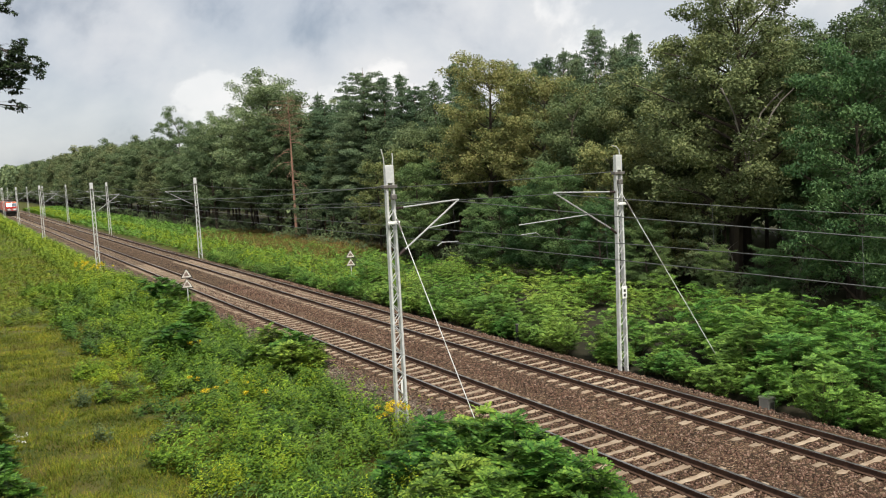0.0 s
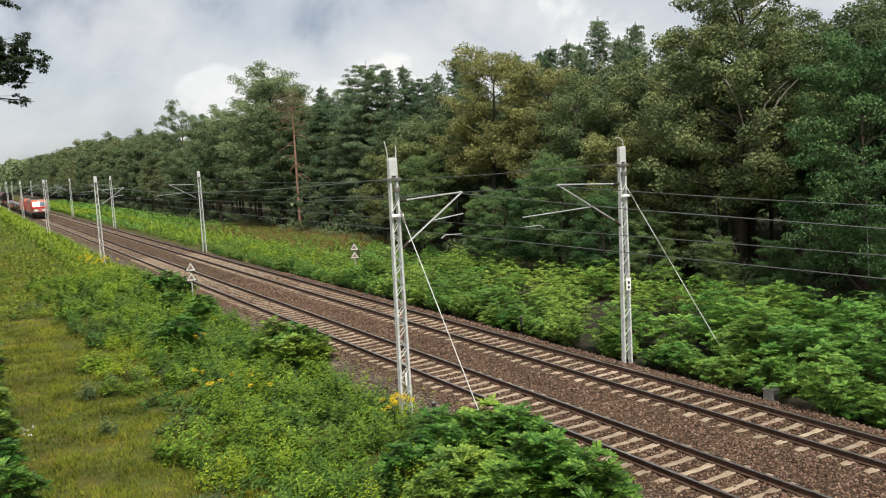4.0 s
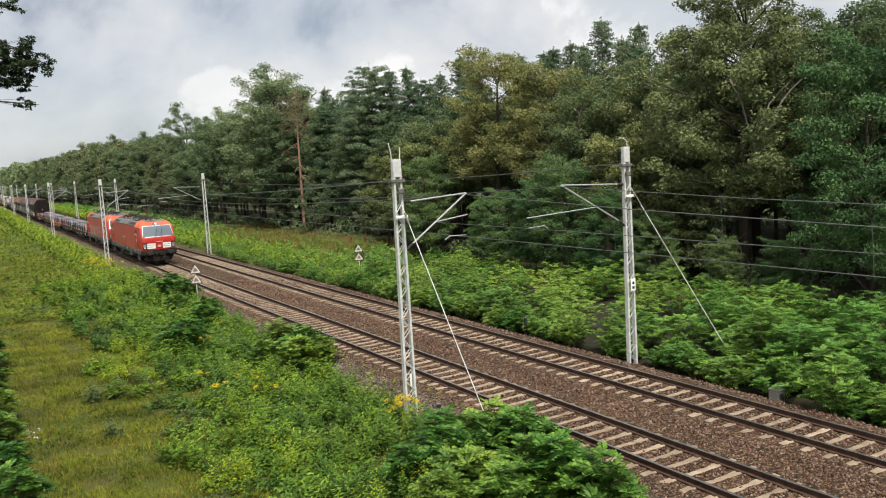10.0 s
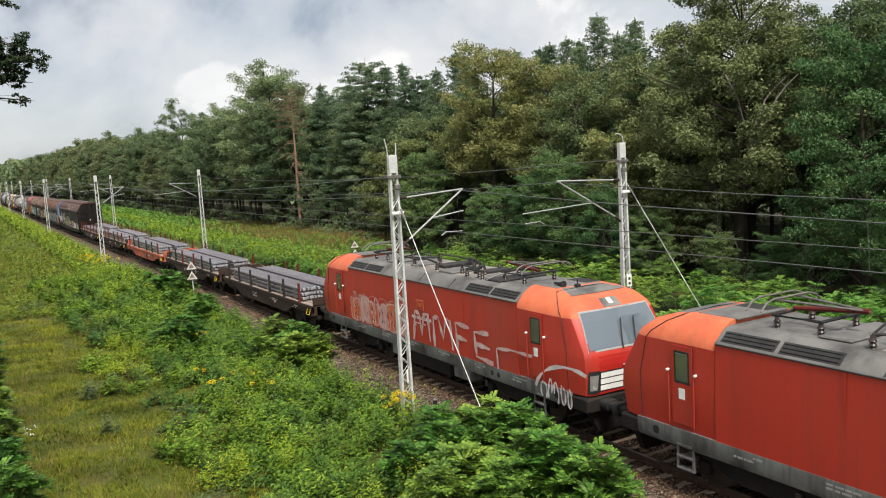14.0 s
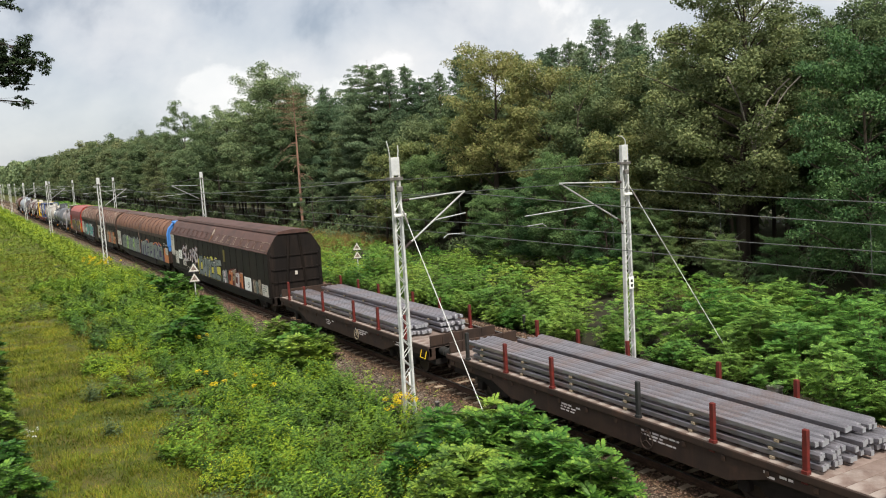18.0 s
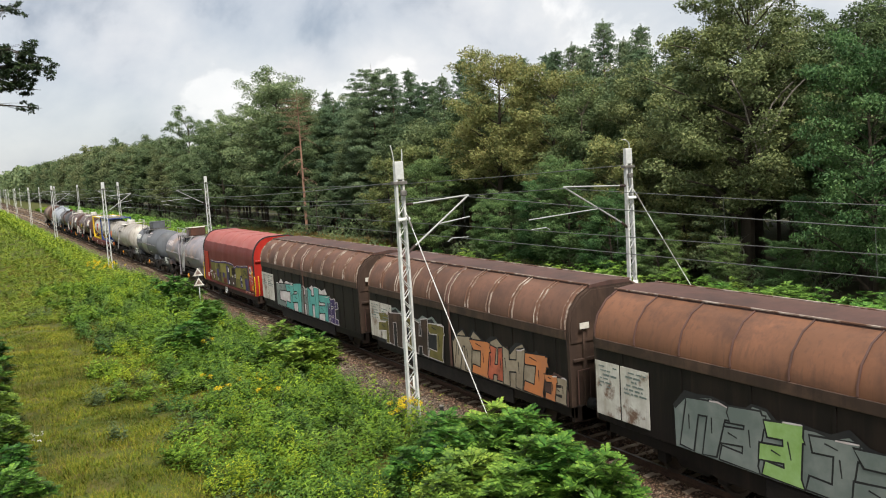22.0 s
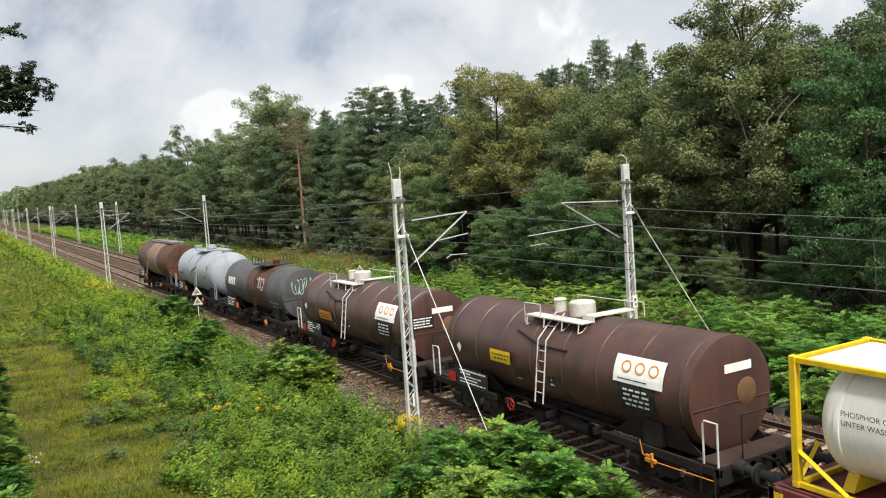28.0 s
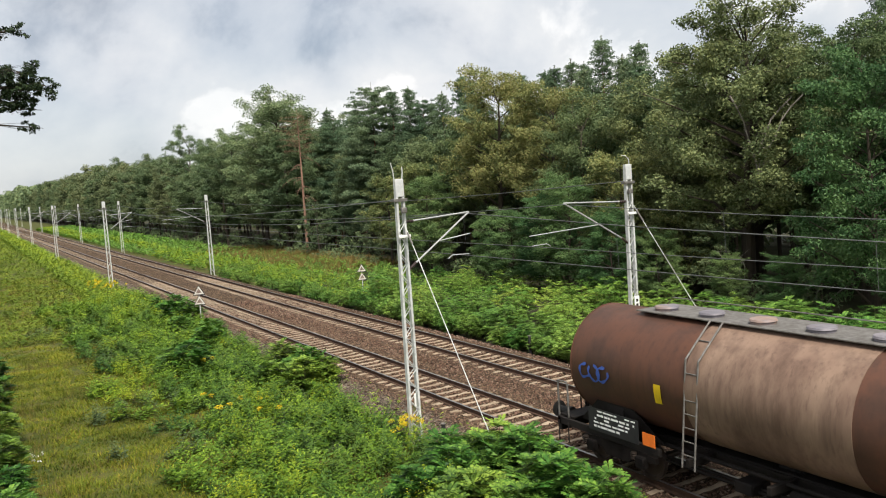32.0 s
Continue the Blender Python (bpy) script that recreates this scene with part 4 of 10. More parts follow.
def build_wires():
    sag_wire("earth_wire", MAST_L - 0.22, MAST_L - 0.22, 7.06, 0.62, "thin earth wire slung along the near masts", 0.012, 1)
    sag_wire("earth_wire", MAST_R - 0.20, MAST_R - 0.20, 7.10, 0.62, "thin earth wire slung along the far masts", 0.012, 1)
    for c, tip in ((0.0, -0.72), (4.21, 3.12)):
        line = sag_wire("messenger_wire", tip, tip + 0.1, 6.46, 0.72, "sagging messenger wire over the track", 0.010)
        sag_wire("contact_wire", tip + 0.15 if c < 1 else tip - 0.9, tip + 0.5 if c < 1 else tip - 0.4, 5.08, 0.06, "taut copper contact wire over the track", 0.009)
        for ya, yb in zip(MAST_YS[:5], MAST_YS[1:]):
            for i in range(1, 9):
                f = i / 9
                y = ya + (yb - ya) * f
                part("dropper", Mesh().tube((tip + 0.1, y, 6.46 - 0.72 * 4 * f * (1 - f)), (tip + 0.15, y, 5.06), 0.006, 3), M["wire"], line)


def warning_sign(x, y, z0, z1, face):
    root = thing("warning_sign", "pair of white triangular warning signs on a thin post", "sign", Matrix.Translation((x, y, z0)) @ Matrix.Rotation(radians(face), 4, "Z"), "lineside signs")
    h = z1 - z0
    part("post", Mesh().tube((0, 0.03, -0.3), (0, 0.03, h), 0.03, 8), M["zinc"], root)
    for k in (0, 1):
        b = h - 0.52 - 0.62 * k
        tri = lambda s, y0, y1, c: Mesh().loft([[(-0.37 * s, yy, b + c - 0.30 * s + 0.02), (0.37 * s, yy, b + c - 0.30 * s + 0.02), (0, yy, b + c + 0.34 * s)] for yy in (y0, y1)])
        plate = part("sign_plate", tri(1.0, -0.02, 0.0, 0.24), M["black"], root, "black-edged triangular plate")
        part("sign_face", tri(0.84, -0.026, -0.019, 0.24), M["notice"], plate, "weathered white face")
        part("sign_symbol", tri(0.46, -0.030, -0.025, 0.22), M["deck"], plate, "dull brown triangular field")


def lineside_bits():
    warning_sign(-2.5, 52.5, -0.55, 2.05, -14)
    warning_sign(10.58, 57.0, -0.5, 1.75, -24)
    root = thing("cable_box", "small grey concrete cable box beside the ballast", "cable box", (6.72, 17.1, -0.56))
    part("body", Mesh().box(-0.15, 0.15, -0.19, 0.19, -0.2, 0.44, 0.02), M["concrete"], root)
    part("lid", Mesh().box(-0.17, 0.17, -0.21, 0.21, 0.44, 0.50, 0.015), M["concrete"], root)
    part("front_recess", Mesh().box(-0.09, 0.09, -0.202, -0.192, 0.12, 0.36, 0.004), M["zinc_dark"], root, "dark recessed panel")
    for i, (x, y) in enumerate(((-2.95, 21.4), (-2.9, 83.0), (6.75, 30.5))):
        post = thing("marker_post", "short dark steel marker post beside the ballast", "post", (x, y, -0.5), "lineside posts")
        part("shaft", Mesh().box(-0.05, 0.05, -0.05, 0.05, -0.1, 0.85, 0.01), M["black"], post)
        part("cap", Mesh().box(-0.065, 0.065, -0.065, 0.065, 0.85, 0.89, 0.01), M["zinc_dark"], post)


# ---- plants ----


def unit(a):
    return a / np.maximum(np.linalg.norm(a, axis=-1, keepdims=True), 1e-9)


def cards(rng, p, nrm, size, slim=0.55):
    """Pointed leaves at p, facing roughly nrm."""
    n = len(p)
    nrm = unit(nrm + rng.normal(0, 0.30, (n, 3)))
    t = unit(np.cross(nrm, rng.normal(0, 1, (n, 3))))
    b = np.cross(nrm, t)
    s = (size * rng.uniform(0.6, 1.35, n))[:, None]
    bend = nrm * s * 0.12
    return np.stack([p - t * s * 0.45 + b * s * slim * 0.5 - bend, p - t * s * 0.35 - b * s * slim * 0.5, p + t * s * 0.55 - bend], 1)


def clump_cards(rng, clumps, per, size, squash=0.7, slim=0.75, core=0.045):
    """Leaves on the upper shell of each clump, and a few large ones inside that close it."""
    out = []
    for cx, cy, cz, r in clumps:
        k = max(4, int(per * r * r))
        d = unit(rng.normal(0, 1, (k, 3)) + np.array([0, 0, 0.75]))
        rad = r * (0.62 + 0.45 * rng.random(k) ** 0.7)[:, None]
        p = np.array([cx, cy, cz]) + d * rad * np.array([1, 1, squash])
        out.append(cards(rng, p, d + np.array([0, 0, 0.2]), size, slim))
        c = int(k * core)
        if c:
            q = np.array([cx, cy, cz]) + rng.normal(0, 0.30 * r, (c, 3)) * np.array([1, 1, squash])
            out.append(cards(rng, q, np.array([0, 0, 1.0]) + np.zeros((c, 3)), size * 2.4, slim))
    return np.concatenate(out)


def leaf_clumps(r, clumps, per, size, squash=0.7, slim=0.6, up=0.5, jitter=0.6):
    """Leaves scattered through flattened clumps, thinner inside, most of them turned to the light."""
    cl = np.array(clumps)
    k = np.maximum(5, per * cl[:, 3] ** 2).astype(int)
    i = np.repeat(np.arange(len(cl)), k)
    d = unit(r.normal(0, 1, (len(i), 3)) + np.array([0, 0, 0.35]))
    p = cl[i, :3] + d * (cl[i, 3] * r.random(len(i)) ** 0.42)[:, None] * np.array([1, 1, squash])
    return cards(r, p, d * 0.6 + np.array([0, 0, up]) + r.normal(0, jitter, (len(i), 3)), size, slim)


def skeleton(rng, h, w, low, limbs, subs, reach, clump, r0, gnarl=0.12, top=0.8):
    """Trunk, limbs that run out to an uneven crown, side twigs on them; gives the wood and the leaf clumps."""
    m, cl = Mesh(), []
    bend, turn_ = rng.uniform(0, 6.28), rng.uniform(0.4, 1.0)
    stem = lambda t: Vector((gnarl * w * math.sin(bend + 4.0 * t) * t, gnarl * w * math.cos(bend * 1.7 + 3.1 * t) * t * turn_, h * t))
    ts = (-0.04, 0.02, 0.12, 0.25, 0.4, 0.55, 0.7, top)
    rad = (1.4, 1.05, 0.92, 0.82, 0.66, 0.5, 0.32, 0.16)
    for a, b, ra, rb in zip(ts, ts[1:], rad, rad[1:]):
        m.tube(stem(a), stem(b), r0 * ra, 8, r0 * rb)
    zc = low + 0.42 * (h - low)
    for i in range(limbs):
        el = math.asin(max(-0.9, min(0.98, -0.75 + 1.72 * (i + rng.random()) / limbs)))
        a = i * 2.4 + rng.uniform(-0.5, 0.5)
        f = rng.uniform(0.70, 1.06)
        v = (h - zc) if el > 0 else (zc - low)
        tip = Vector((w * f * math.cos(el) * math.cos(a), w * f * math.cos(el) * math.sin(a), zc + v * f * math.sin(el)))
        flat = math.hypot(tip.x, tip.y)
        t0 = min(top * 0.97, max(0.55 * low / h, (tip.z - 0.55 * flat) / h))
        s = stem(t0)
        mid = s.lerp(tip, 0.55) + Vector((rng.uniform(-0.3, 0.3), rng.uniform(-0.3, 0.3), rng.uniform(-0.05, 0.12) * flat))
        r = r0 * 0.36 * (1.15 - t0)
        m.tube(s, mid, r, 5, r * 0.6)
        m.tube(mid, tip, r * 0.6, 4, 0.012)
        for j in range(subs):
            q = (j + rng.random()) / subs
            p = s.lerp(mid, 0.6 + 0.8 * q) if q < 0.5 else mid.lerp(tip, 2 * q - 1)
            b = a + rng.uniform(-1.9, 1.9)
            L = reach * rng.uniform(0.45, 1.15)
            e = p + Vector((L * math.cos(b), L * math.sin(b), L * rng.uniform(-0.2, 0.55)))
            m.tube(p, e, 0.018, 3, 0.006)
            cl.append((*p.lerp(e, 0.55), clump * rng.uniform(0.45, 0.9)))
            cl.append((*e, clump * rng.uniform(0.6, 1.2)))
        cl.append((*tip, clump * rng.uniform(0.7, 1.2)))
    return m, cl


def tree_proto(name, label, group, h, w, low, limbs, subs, reach, clump, per, size, bark, leaf, seed, r0, at, squash=0.7, slim=0.6, up=0.5):
    rng, r = random.Random(seed), np.random.default_rng(seed)
    wood, cl = skeleton(rng, h, w, low, limbs, subs, reach, clump, r0)
    root = thing(name, label, "tree", at, group)
    part("trunk", wood, M[bark], root)
    part("crown", quick("crown", leaf_clumps(r, cl, per, size, squash, slim, up), 3, M[leaf]), None, root)
    return root


def pine_proto(label, group, h, seed, limbs, per, size, at, w=3.3, low=0.30, leaf="needles", bark="pine_bark", cone=True, spread=0.5):
    """Conifer: a cone of rising whorls with a bare leader, or a broad crown of level plates."""
    rng, r = random.Random(seed), np.random.default_rng(seed)
    root = thing("pine_tree", label, "tree", at, group)
    cl, wood = [], Mesh()
    for i in range(limbs):
        t = low + (0.965 - low) * ((i + rng.random()) / limbs) ** 0.85
        u = (t - low) / (1 - low)
        if cone:
            reach = (w * (1.0 - u) ** 0.85 * min(1.0, 0.5 + u * 4) + 0.28) * rng.uniform(0.65, 1.12)
            up = reach * (0.55 * u - 0.05) + rng.uniform(-0.1, 0.1)
        else:
            reach = w * math.sin(math.pi * min(0.97, 0.22 + 0.72 * u)) ** 0.7 * rng.uniform(0.55, 1.1)
            up = reach * rng.uniform(-0.02, 0.22)
        a = i * 2.4 + rng.uniform(-0.5, 0.5)
        ca, sa, z = math.cos(a), math.sin(a), h * t
        wood.tube((0, 0, z), (reach * 0.95 * ca, reach * 0.95 * sa, z + up * 0.9), 0.045 * (1.1 - t) + 0.012, 3, 0.008)
        n = max(2, int(reach / 0.55))
        for s in range(n):
            f = (s + 0.9) / n if n < 4 else 0.3 + 0.7 * (s + 0.7) / n
            o = 0.30 * reach * f * rng.uniform(-1, 1)
            cl.append((reach * f * ca - o * sa, reach * f * sa + o * ca, z + up * f + rng.uniform(-0.08, 0.08), spread * (0.55 + 0.5 * (1 - u)) * rng.uniform(0.7, 1.2)))
    if cone:
        for q in range(6):
            cl.append((0, 0, h * (0.955 + 0.008 * q), 0.26 - 0.035 * q))
    m = Mesh()
    for a, b, ra, rb in ((-0.5, 0.25, 1.0, 0.85), (0.25, 0.6, 0.85, 0.55), (0.6, 1.0, 0.55, 0.06)):
        m.tube((0, 0, h * a if a > 0 else a), (0, 0, h * b), 0.17 * h / 16 * ra, 8, 0.17 * h / 16 * rb)
    trunk = part("trunk", m, M[bark], root)
    part("branch", wood, M["bark"] if leaf == "needles" else M[bark], trunk)
    part("crown", quick("crown", leaf_clumps(r, cl, per, size, 0.5 if cone else 0.42, 0.26, 0.45, 0.65), 3, M[leaf]), None, root)
    return root


def dead_pine(at):
    """Bare reddish trunk, a wide thin crown of brown twigs, long drooping dead boughs below it."""
    root = pine_proto("dead pine with a bare reddish trunk and brown twigs", "trees of the forest edge", 17.6, 14, 34, 150, 0.17, at, 2.9, 0.70, "dead_needles", "dead_bark", False, 0.5)
    rng = random.Random(77)
    m = Mesh()
    for i in range(15):
        a, z, L = i * 2.4 + rng.uniform(-0.3, 0.3), rng.uniform(6.5, 12.5), rng.uniform(1.2, 3.2)
        p = [Vector((L * f * math.cos(a + 0.2 * f), L * f * math.sin(a + 0.2 * f), z + 0.25 * L * f - 0.75 * L * f * f)) for f in (0, 0.35, 0.7, 1.0)]
        for q, s, ra, rb in zip(p, p[1:], (0.04, 0.028, 0.016), (0.028, 0.016, 0.006)):
            m.tube(q, s, ra, 4, rb)
        for f in (1, 2):
            m.tube(p[f], p[f] + Vector((rng.uniform(-0.6, 0.6), rng.uniform(-0.6, 0.6), -rng.uniform(0.2, 0.7))), 0.012, 3, 0.004)
    part("dead_bough", m, M["dead_bark"], root, "bare drooping bough")
    return root


def leaflet_leaves(rng, p, d, length, pairs, leaf, width):
    """Feathered leaves: paired leaflets along a drooping midrib that starts at p and runs along d."""
    n = len(p)
    up = np.tile(np.array([0, 0, 1.0]), (n, 1)) + rng.normal(0, 0.25, (n, 3))
    side = unit(np.cross(d, up))
    nrm = unit(np.cross(side, d))
    out = []
    length = np.broadcast_to(np.asarray(length, float), (n,))[:, None]
    for j in range(pairs):
        f = (j + 0.7) / pairs
        base = p + d * length * f - np.array([0, 0, 1.0]) * length * 0.22 * f * f
        grow = leaf * (1.0 - 0.35 * abs(f - 0.45))
        for s in (-1, 1):
            tip = base + (side * s * 0.92 + d * 0.38 - nrm * 0.12) * grow * length
            w = d * width * grow * length
            out.append(np.stack([base - w, tip, base * 0.7 + tip * 0.3 + w], 1))
    return np.concatenate(out)


def locust_bush(label, group, h, w, stems, leaves, length, pairs, seed, at, leaf="locust", size=0.28, width=0.24, name="locust_bush", bare=0.12):
    """Many stems that fan out to a dome; feathered leaves leave them outwards and droop."""
    rng, r = random.Random(seed), np.random.default_rng(seed)
    root = thing(name, label, "bush", at, group)
    m = Mesh()
    P, D = [], []
    per = leaves // stems
    for s in range(stems):
        a, q = s * 2.4 + rng.uniform(-0.4, 0.4), math.sqrt((s + 0.4) / stems)
        out = w * q * rng.uniform(0.75, 1.05)
        top = h * (1.0 - 0.55 * q * q) * rng.uniform(0.82, 1.06)
        b0 = Vector((0.10 * math.cos(a), 0.10 * math.sin(a), -0.25))
        b1 = Vector((out * 0.55 * math.cos(a), out * 0.55 * math.sin(a), top * 0.55))
        b2 = Vector((out * math.cos(a), out * math.sin(a), top))
        m.tube(b0, b1, 0.020 * h / 2, 4, 0.012 * h / 2)
        m.tube(b1, b2, 0.012 * h / 2, 4, 0.004)
        knots = max(2, per // 9)
        for i in range(knots):
            t = 1.0 - (1 - bare) * (i + 0.4 * rng.random()) / knots
            p = b0.lerp(b1, min(1, t * 2)) if t < 0.5 else b1.lerp(b2, t * 2 - 1)
            side = a + rng.gauss(0, 1.2)
            k = (0.0 if i == 0 else rng.uniform(0.10, 0.30) * w)
            e = p + Vector((k * math.cos(side), k * math.sin(side), 0.35 * k))
            m.tube(p, e, 0.006, 3, 0.003)
            for j in range(9):
                ang = side + j * 0.70 + rng.uniform(-0.25, 0.25)
                P.append((e.x, e.y, max(0.05, e.z + rng.uniform(-0.03, 0.10))))
                D.append((math.cos(ang) + 0.35 * math.cos(side), math.sin(ang) + 0.35 * math.sin(side), rng.uniform(0.0, 0.65)))
    part("stem", m, M["stem"], root)
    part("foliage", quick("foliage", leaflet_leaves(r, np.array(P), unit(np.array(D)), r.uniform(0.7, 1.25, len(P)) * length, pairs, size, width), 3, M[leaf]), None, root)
    return root


def spin(x, y, z, s, rng, sz=None):
    return Matrix.Translation((x, y, z)) @ Matrix.Rotation(rng.uniform(0, 6.28), 4, "Z") @ Matrix.Diagonal((s, s, sz or s, 1))


def dead_branches(x, y, z, k, rng):
    """A pale dead sapling or bough, bare and forked: three stems with their twigs."""
    root = thing("dead_branch", "pale bare dead branch at the forest edge", "branch", (x, y, z))
    for _ in range(3):
        p, d = Vector((0, 0, 0)), Vector((rng.uniform(-0.35, 0.35), rng.uniform(-0.35, 0.35), 1))
        r = 0.045 * k
        if z < 3:
            p = Vector((rng.uniform(-0.3, 0.3), rng.uniform(-0.3, 0.3), -0.6 - z))
        line, twigs = [p], []
        for _ in range(6):
            q = p + d * 0.62 * k
            line.append(q)
            twigs.append((q, q + Vector((rng.uniform(-0.7, 0.7), rng.uniform(-0.7, 0.7), rng.uniform(-0.1, 0.5))) * k, r * 0.5))
            p, r = q, r * 0.8
            d = (d + Vector((rng.uniform(-0.5, 0.5), rng.uniform(-0.5, 0.5), 0.1))).normalized()
        stem = part("stem", Mesh().path([tuple(q) for q in line], 0.032 * k, 5), M["dead_wood"], root)
        for a, b, w in twigs:
            part("twig", Mesh().tube(a, b, w, 4, 0.005), M["dead_wood"], stem)


def build_forest():
    rng = random.Random(21)
    put = {}

    def use(kind, x, y, h, wide=1.0):
        """Stand one tree of that kind with its top at the height h."""
        made, protos = put.setdefault(kind, []), KINDS[kind]
        i = len(made) % len(protos) if len(made) < len(protos) else rng.randrange(len(protos))
        base, build = protos[i]
        z = lay_height(x, y)
        s = (h - z) / base
        m = spin(x, y, z, s * wide, rng, s)
        made.append(build(m) if len(made) < len(protos) else again(made[i], m))

    gr = "trees of the forest edge"

    def oak(label, h, w, low, limbs, clump, per, size, leaf, seed, subs=6, reach=1.25, r0=0.25, name="oak_tree", **more):
        return (h, lambda m: tree_proto(name, label, gr, h, w, low, limbs, subs, reach, clump, per, size, "bark", leaf, seed, r0, m, **more))

    tall = "tall dark green oak in full leaf at the forest edge"
    KINDS = {
        "great": [oak("great olive-green oak with heavy limbs at the forest edge", 17, 5.0, 3.2, 54, 0.68, 300, 0.155, "oak_light", 19, 7, 1.3, 0.36)],
        "oak": [oak(tall, 16, 4.3, 3.2, 34, 0.74, 270, 0.155, "oak", 1), oak(tall, 16, 3.8, 4.4, 30, 0.72, 270, 0.155, "oak", 2), oak(tall, 16, 4.6, 2.4, 36, 0.74, 270, 0.155, "oak", 3)],
        "airy": [oak("tall thin-crowned oak with the sky between its boughs", 18, 4.4, 4.0, 26, 0.70, 230, 0.20, "oak", 27, 5, 1.2)],
        "olive": [oak("olive-green oak with a rounded crown at the forest edge", 13, 3.2, 2.4, 32, 0.62, 330, 0.135, "oak_light", 20, 6, 1.0, 0.2)],
        "high": [oak("slender forest oak with a bare trunk and a high crown", 15, 2.9, 7.0, 26, 0.70, 150, 0.20, "oak_far", 15, 5, 1.1, 0.17), oak("slender forest oak with a bare trunk and a high crown", 15, 2.6, 6.2, 24, 0.70, 150, 0.20, "oak_far", 16, 5, 1.1, 0.15)],
        "thin": [oak("thin shaded young oak under the forest edge", 8, 2.2, 0.9, 20, 0.42, 300, 0.14, "oak_far", 35, 4, 0.8, 0.09), oak("thin shaded young oak under the forest edge", 8, 2.4, 1.6, 18, 0.42, 300, 0.14, "oak_far", 36, 4, 0.8, 0.09)],
        "dry": [oak("oak with yellowing drought-dry leaves at the forest edge", 16, 3.6, 4.6, 34, 0.66, 300, 0.15, "oak_dry", 4, 6, 1.2)],
        "shrub": [oak("small oak with yellow-brown drying leaves", 9, 1.9, 1.6, 26, 0.50, 330, 0.14, "oak_dry", 5, 5, 0.8, 0.13)],
        "pine": [(18, lambda m: pine_proto("tall pointed blue-green conifer rising above the forest", gr, 18, 5, 190, 330, 0.22, m, 3.2, 0.20, spread=0.56)),
                 (18, lambda m: pine_proto("tall pointed blue-green conifer rising above the forest", gr, 18, 6, 170, 330, 0.22, m, 2.6, 0.24, spread=0.56))],
        "scots": [(18, lambda m: pine_proto("broad dark blue-green pine with level tiers of needles", gr, 18, 44, 165, 300, 0.24, m, 4.2, 0.14, cone=False, spread=0.80)),
                  (18, lambda m: pine_proto("broad dark blue-green pine with level tiers of needles", gr, 18, 45, 140, 300, 0.24, m, 3.6, 0.20, cone=False, spread=0.80))],
        "locust": [oak("young locust tree with feathery mid-green crown", 9, 2.7, 0.7, 44, 0.52, 520, 0.118, "locust_tree", 7, 6, 0.9, 0.12, "locust_tree", squash=0.5, slim=0.45),
                   oak("young locust tree with feathery mid-green crown", 9, 2.3, 0.5, 40, 0.52, 520, 0.118, "locust_tree", 8, 6, 0.9, 0.11, "locust_tree", squash=0.5, slim=0.45)],
        "far": [oak("distant dark green oak of the forest edge", 18, 4.4, 2.4, 30, 1.0, 100, 0.28, "oak_far", 9, 5, 1.3), oak("distant dark green oak of the forest edge", 18, 3.8, 3.2, 28, 1.0, 100, 0.28, "oak_far", 10, 5, 1.3), oak("distant olive-green oak of the forest edge", 18, 4.0, 2.6, 28, 0.95, 100, 0.28, "oak_dull", 11, 5, 1.3)],
        "last": [oak("distant dark green oak of the forest edge", 18, 4.6, 1.6, 26, 1.3, 34, 0.48, "oak_far", 17, 4, 1.4), oak("distant olive-green oak of the forest edge", 18, 4.2, 2.0, 26, 1.3, 34, 0.48, "oak_dull", 18, 4, 1.4)],
        "farpine": [(19, lambda m: pine_proto("distant blue-green pine of the forest", gr, 19, 12, 60, 90, 0.36, m, 2.8, 0.3, spread=0.7))],
    }
    # the great oaks and the locust beside them
    for x, y, h, w in ((22.5, 31.6, 17.6, 1.04), (25.5, 26.6, 15.4, 0.95), (27, 34.5, 16.0, 0.9)):
        use("great", x, y, h, w)
    for x, y, h, w in ((19.0, 21.9, 12.8, 0.80), (22.0, 19.5, 12.6, 0.9), (16.8, 18.2, 7.2, 0.95)):
        use("locust", x, y, h, w)
    for x, y, h in ((18.2, 60.0, 8.7), (17.7, 41.3, 7.9), (17.6, 47.4, 6.0), (17.6, 37.2, 5.7), (18.2, 44.2, 6.6), (18.8, 52.0, 5.4), (18.3, 34.2, 4.4), (19.4, 64.0, 6.0), (17.4, 25.4, 3.6), (18.6, 29.6, 3.2)):
        use("locust", x, y, h)
    # crowns that stand out against the sky
    for x, y, h, w in ((22.5, 106.5, 21.0, 1.2), (25.0, 114.0, 21.8, 1.15)):
        use("oak", x, y, h, w)
    for x, y, h in ((27, 121, 19.0), (23, 131, 18.0), (22.5, 141, 17.4), (30, 104, 17.4), (24.0, 99.0, 15.0)):
        use("oak", x, y, h)
    for x, y, h in ((23.5, 163.5, 21.2), (24, 151, 17.0)):
        use("airy", x, y, h)
    for x, y, h in ((23.5, 46.5, 13.2), (22.4, 36.6, 10.2), (25.0, 42.0, 13.4), (24.5, 67.0, 12.8), (26.5, 38.6, 13.0)):
        use("olive", x, y, h)
    for x, y, h in ((22.6, 55.9, 17.2), (24.6, 51.6, 15.4), (24.4, 61.0, 13.2)):
        use("dry", x, y, h)
    for x, y, h in ((20.2, 39.2, 9.6), (20.6, 66.5, 10.6), (20.8, 72.6, 9.4), (21.0, 34.8, 6.6)):
        use("shrub", x, y, h)
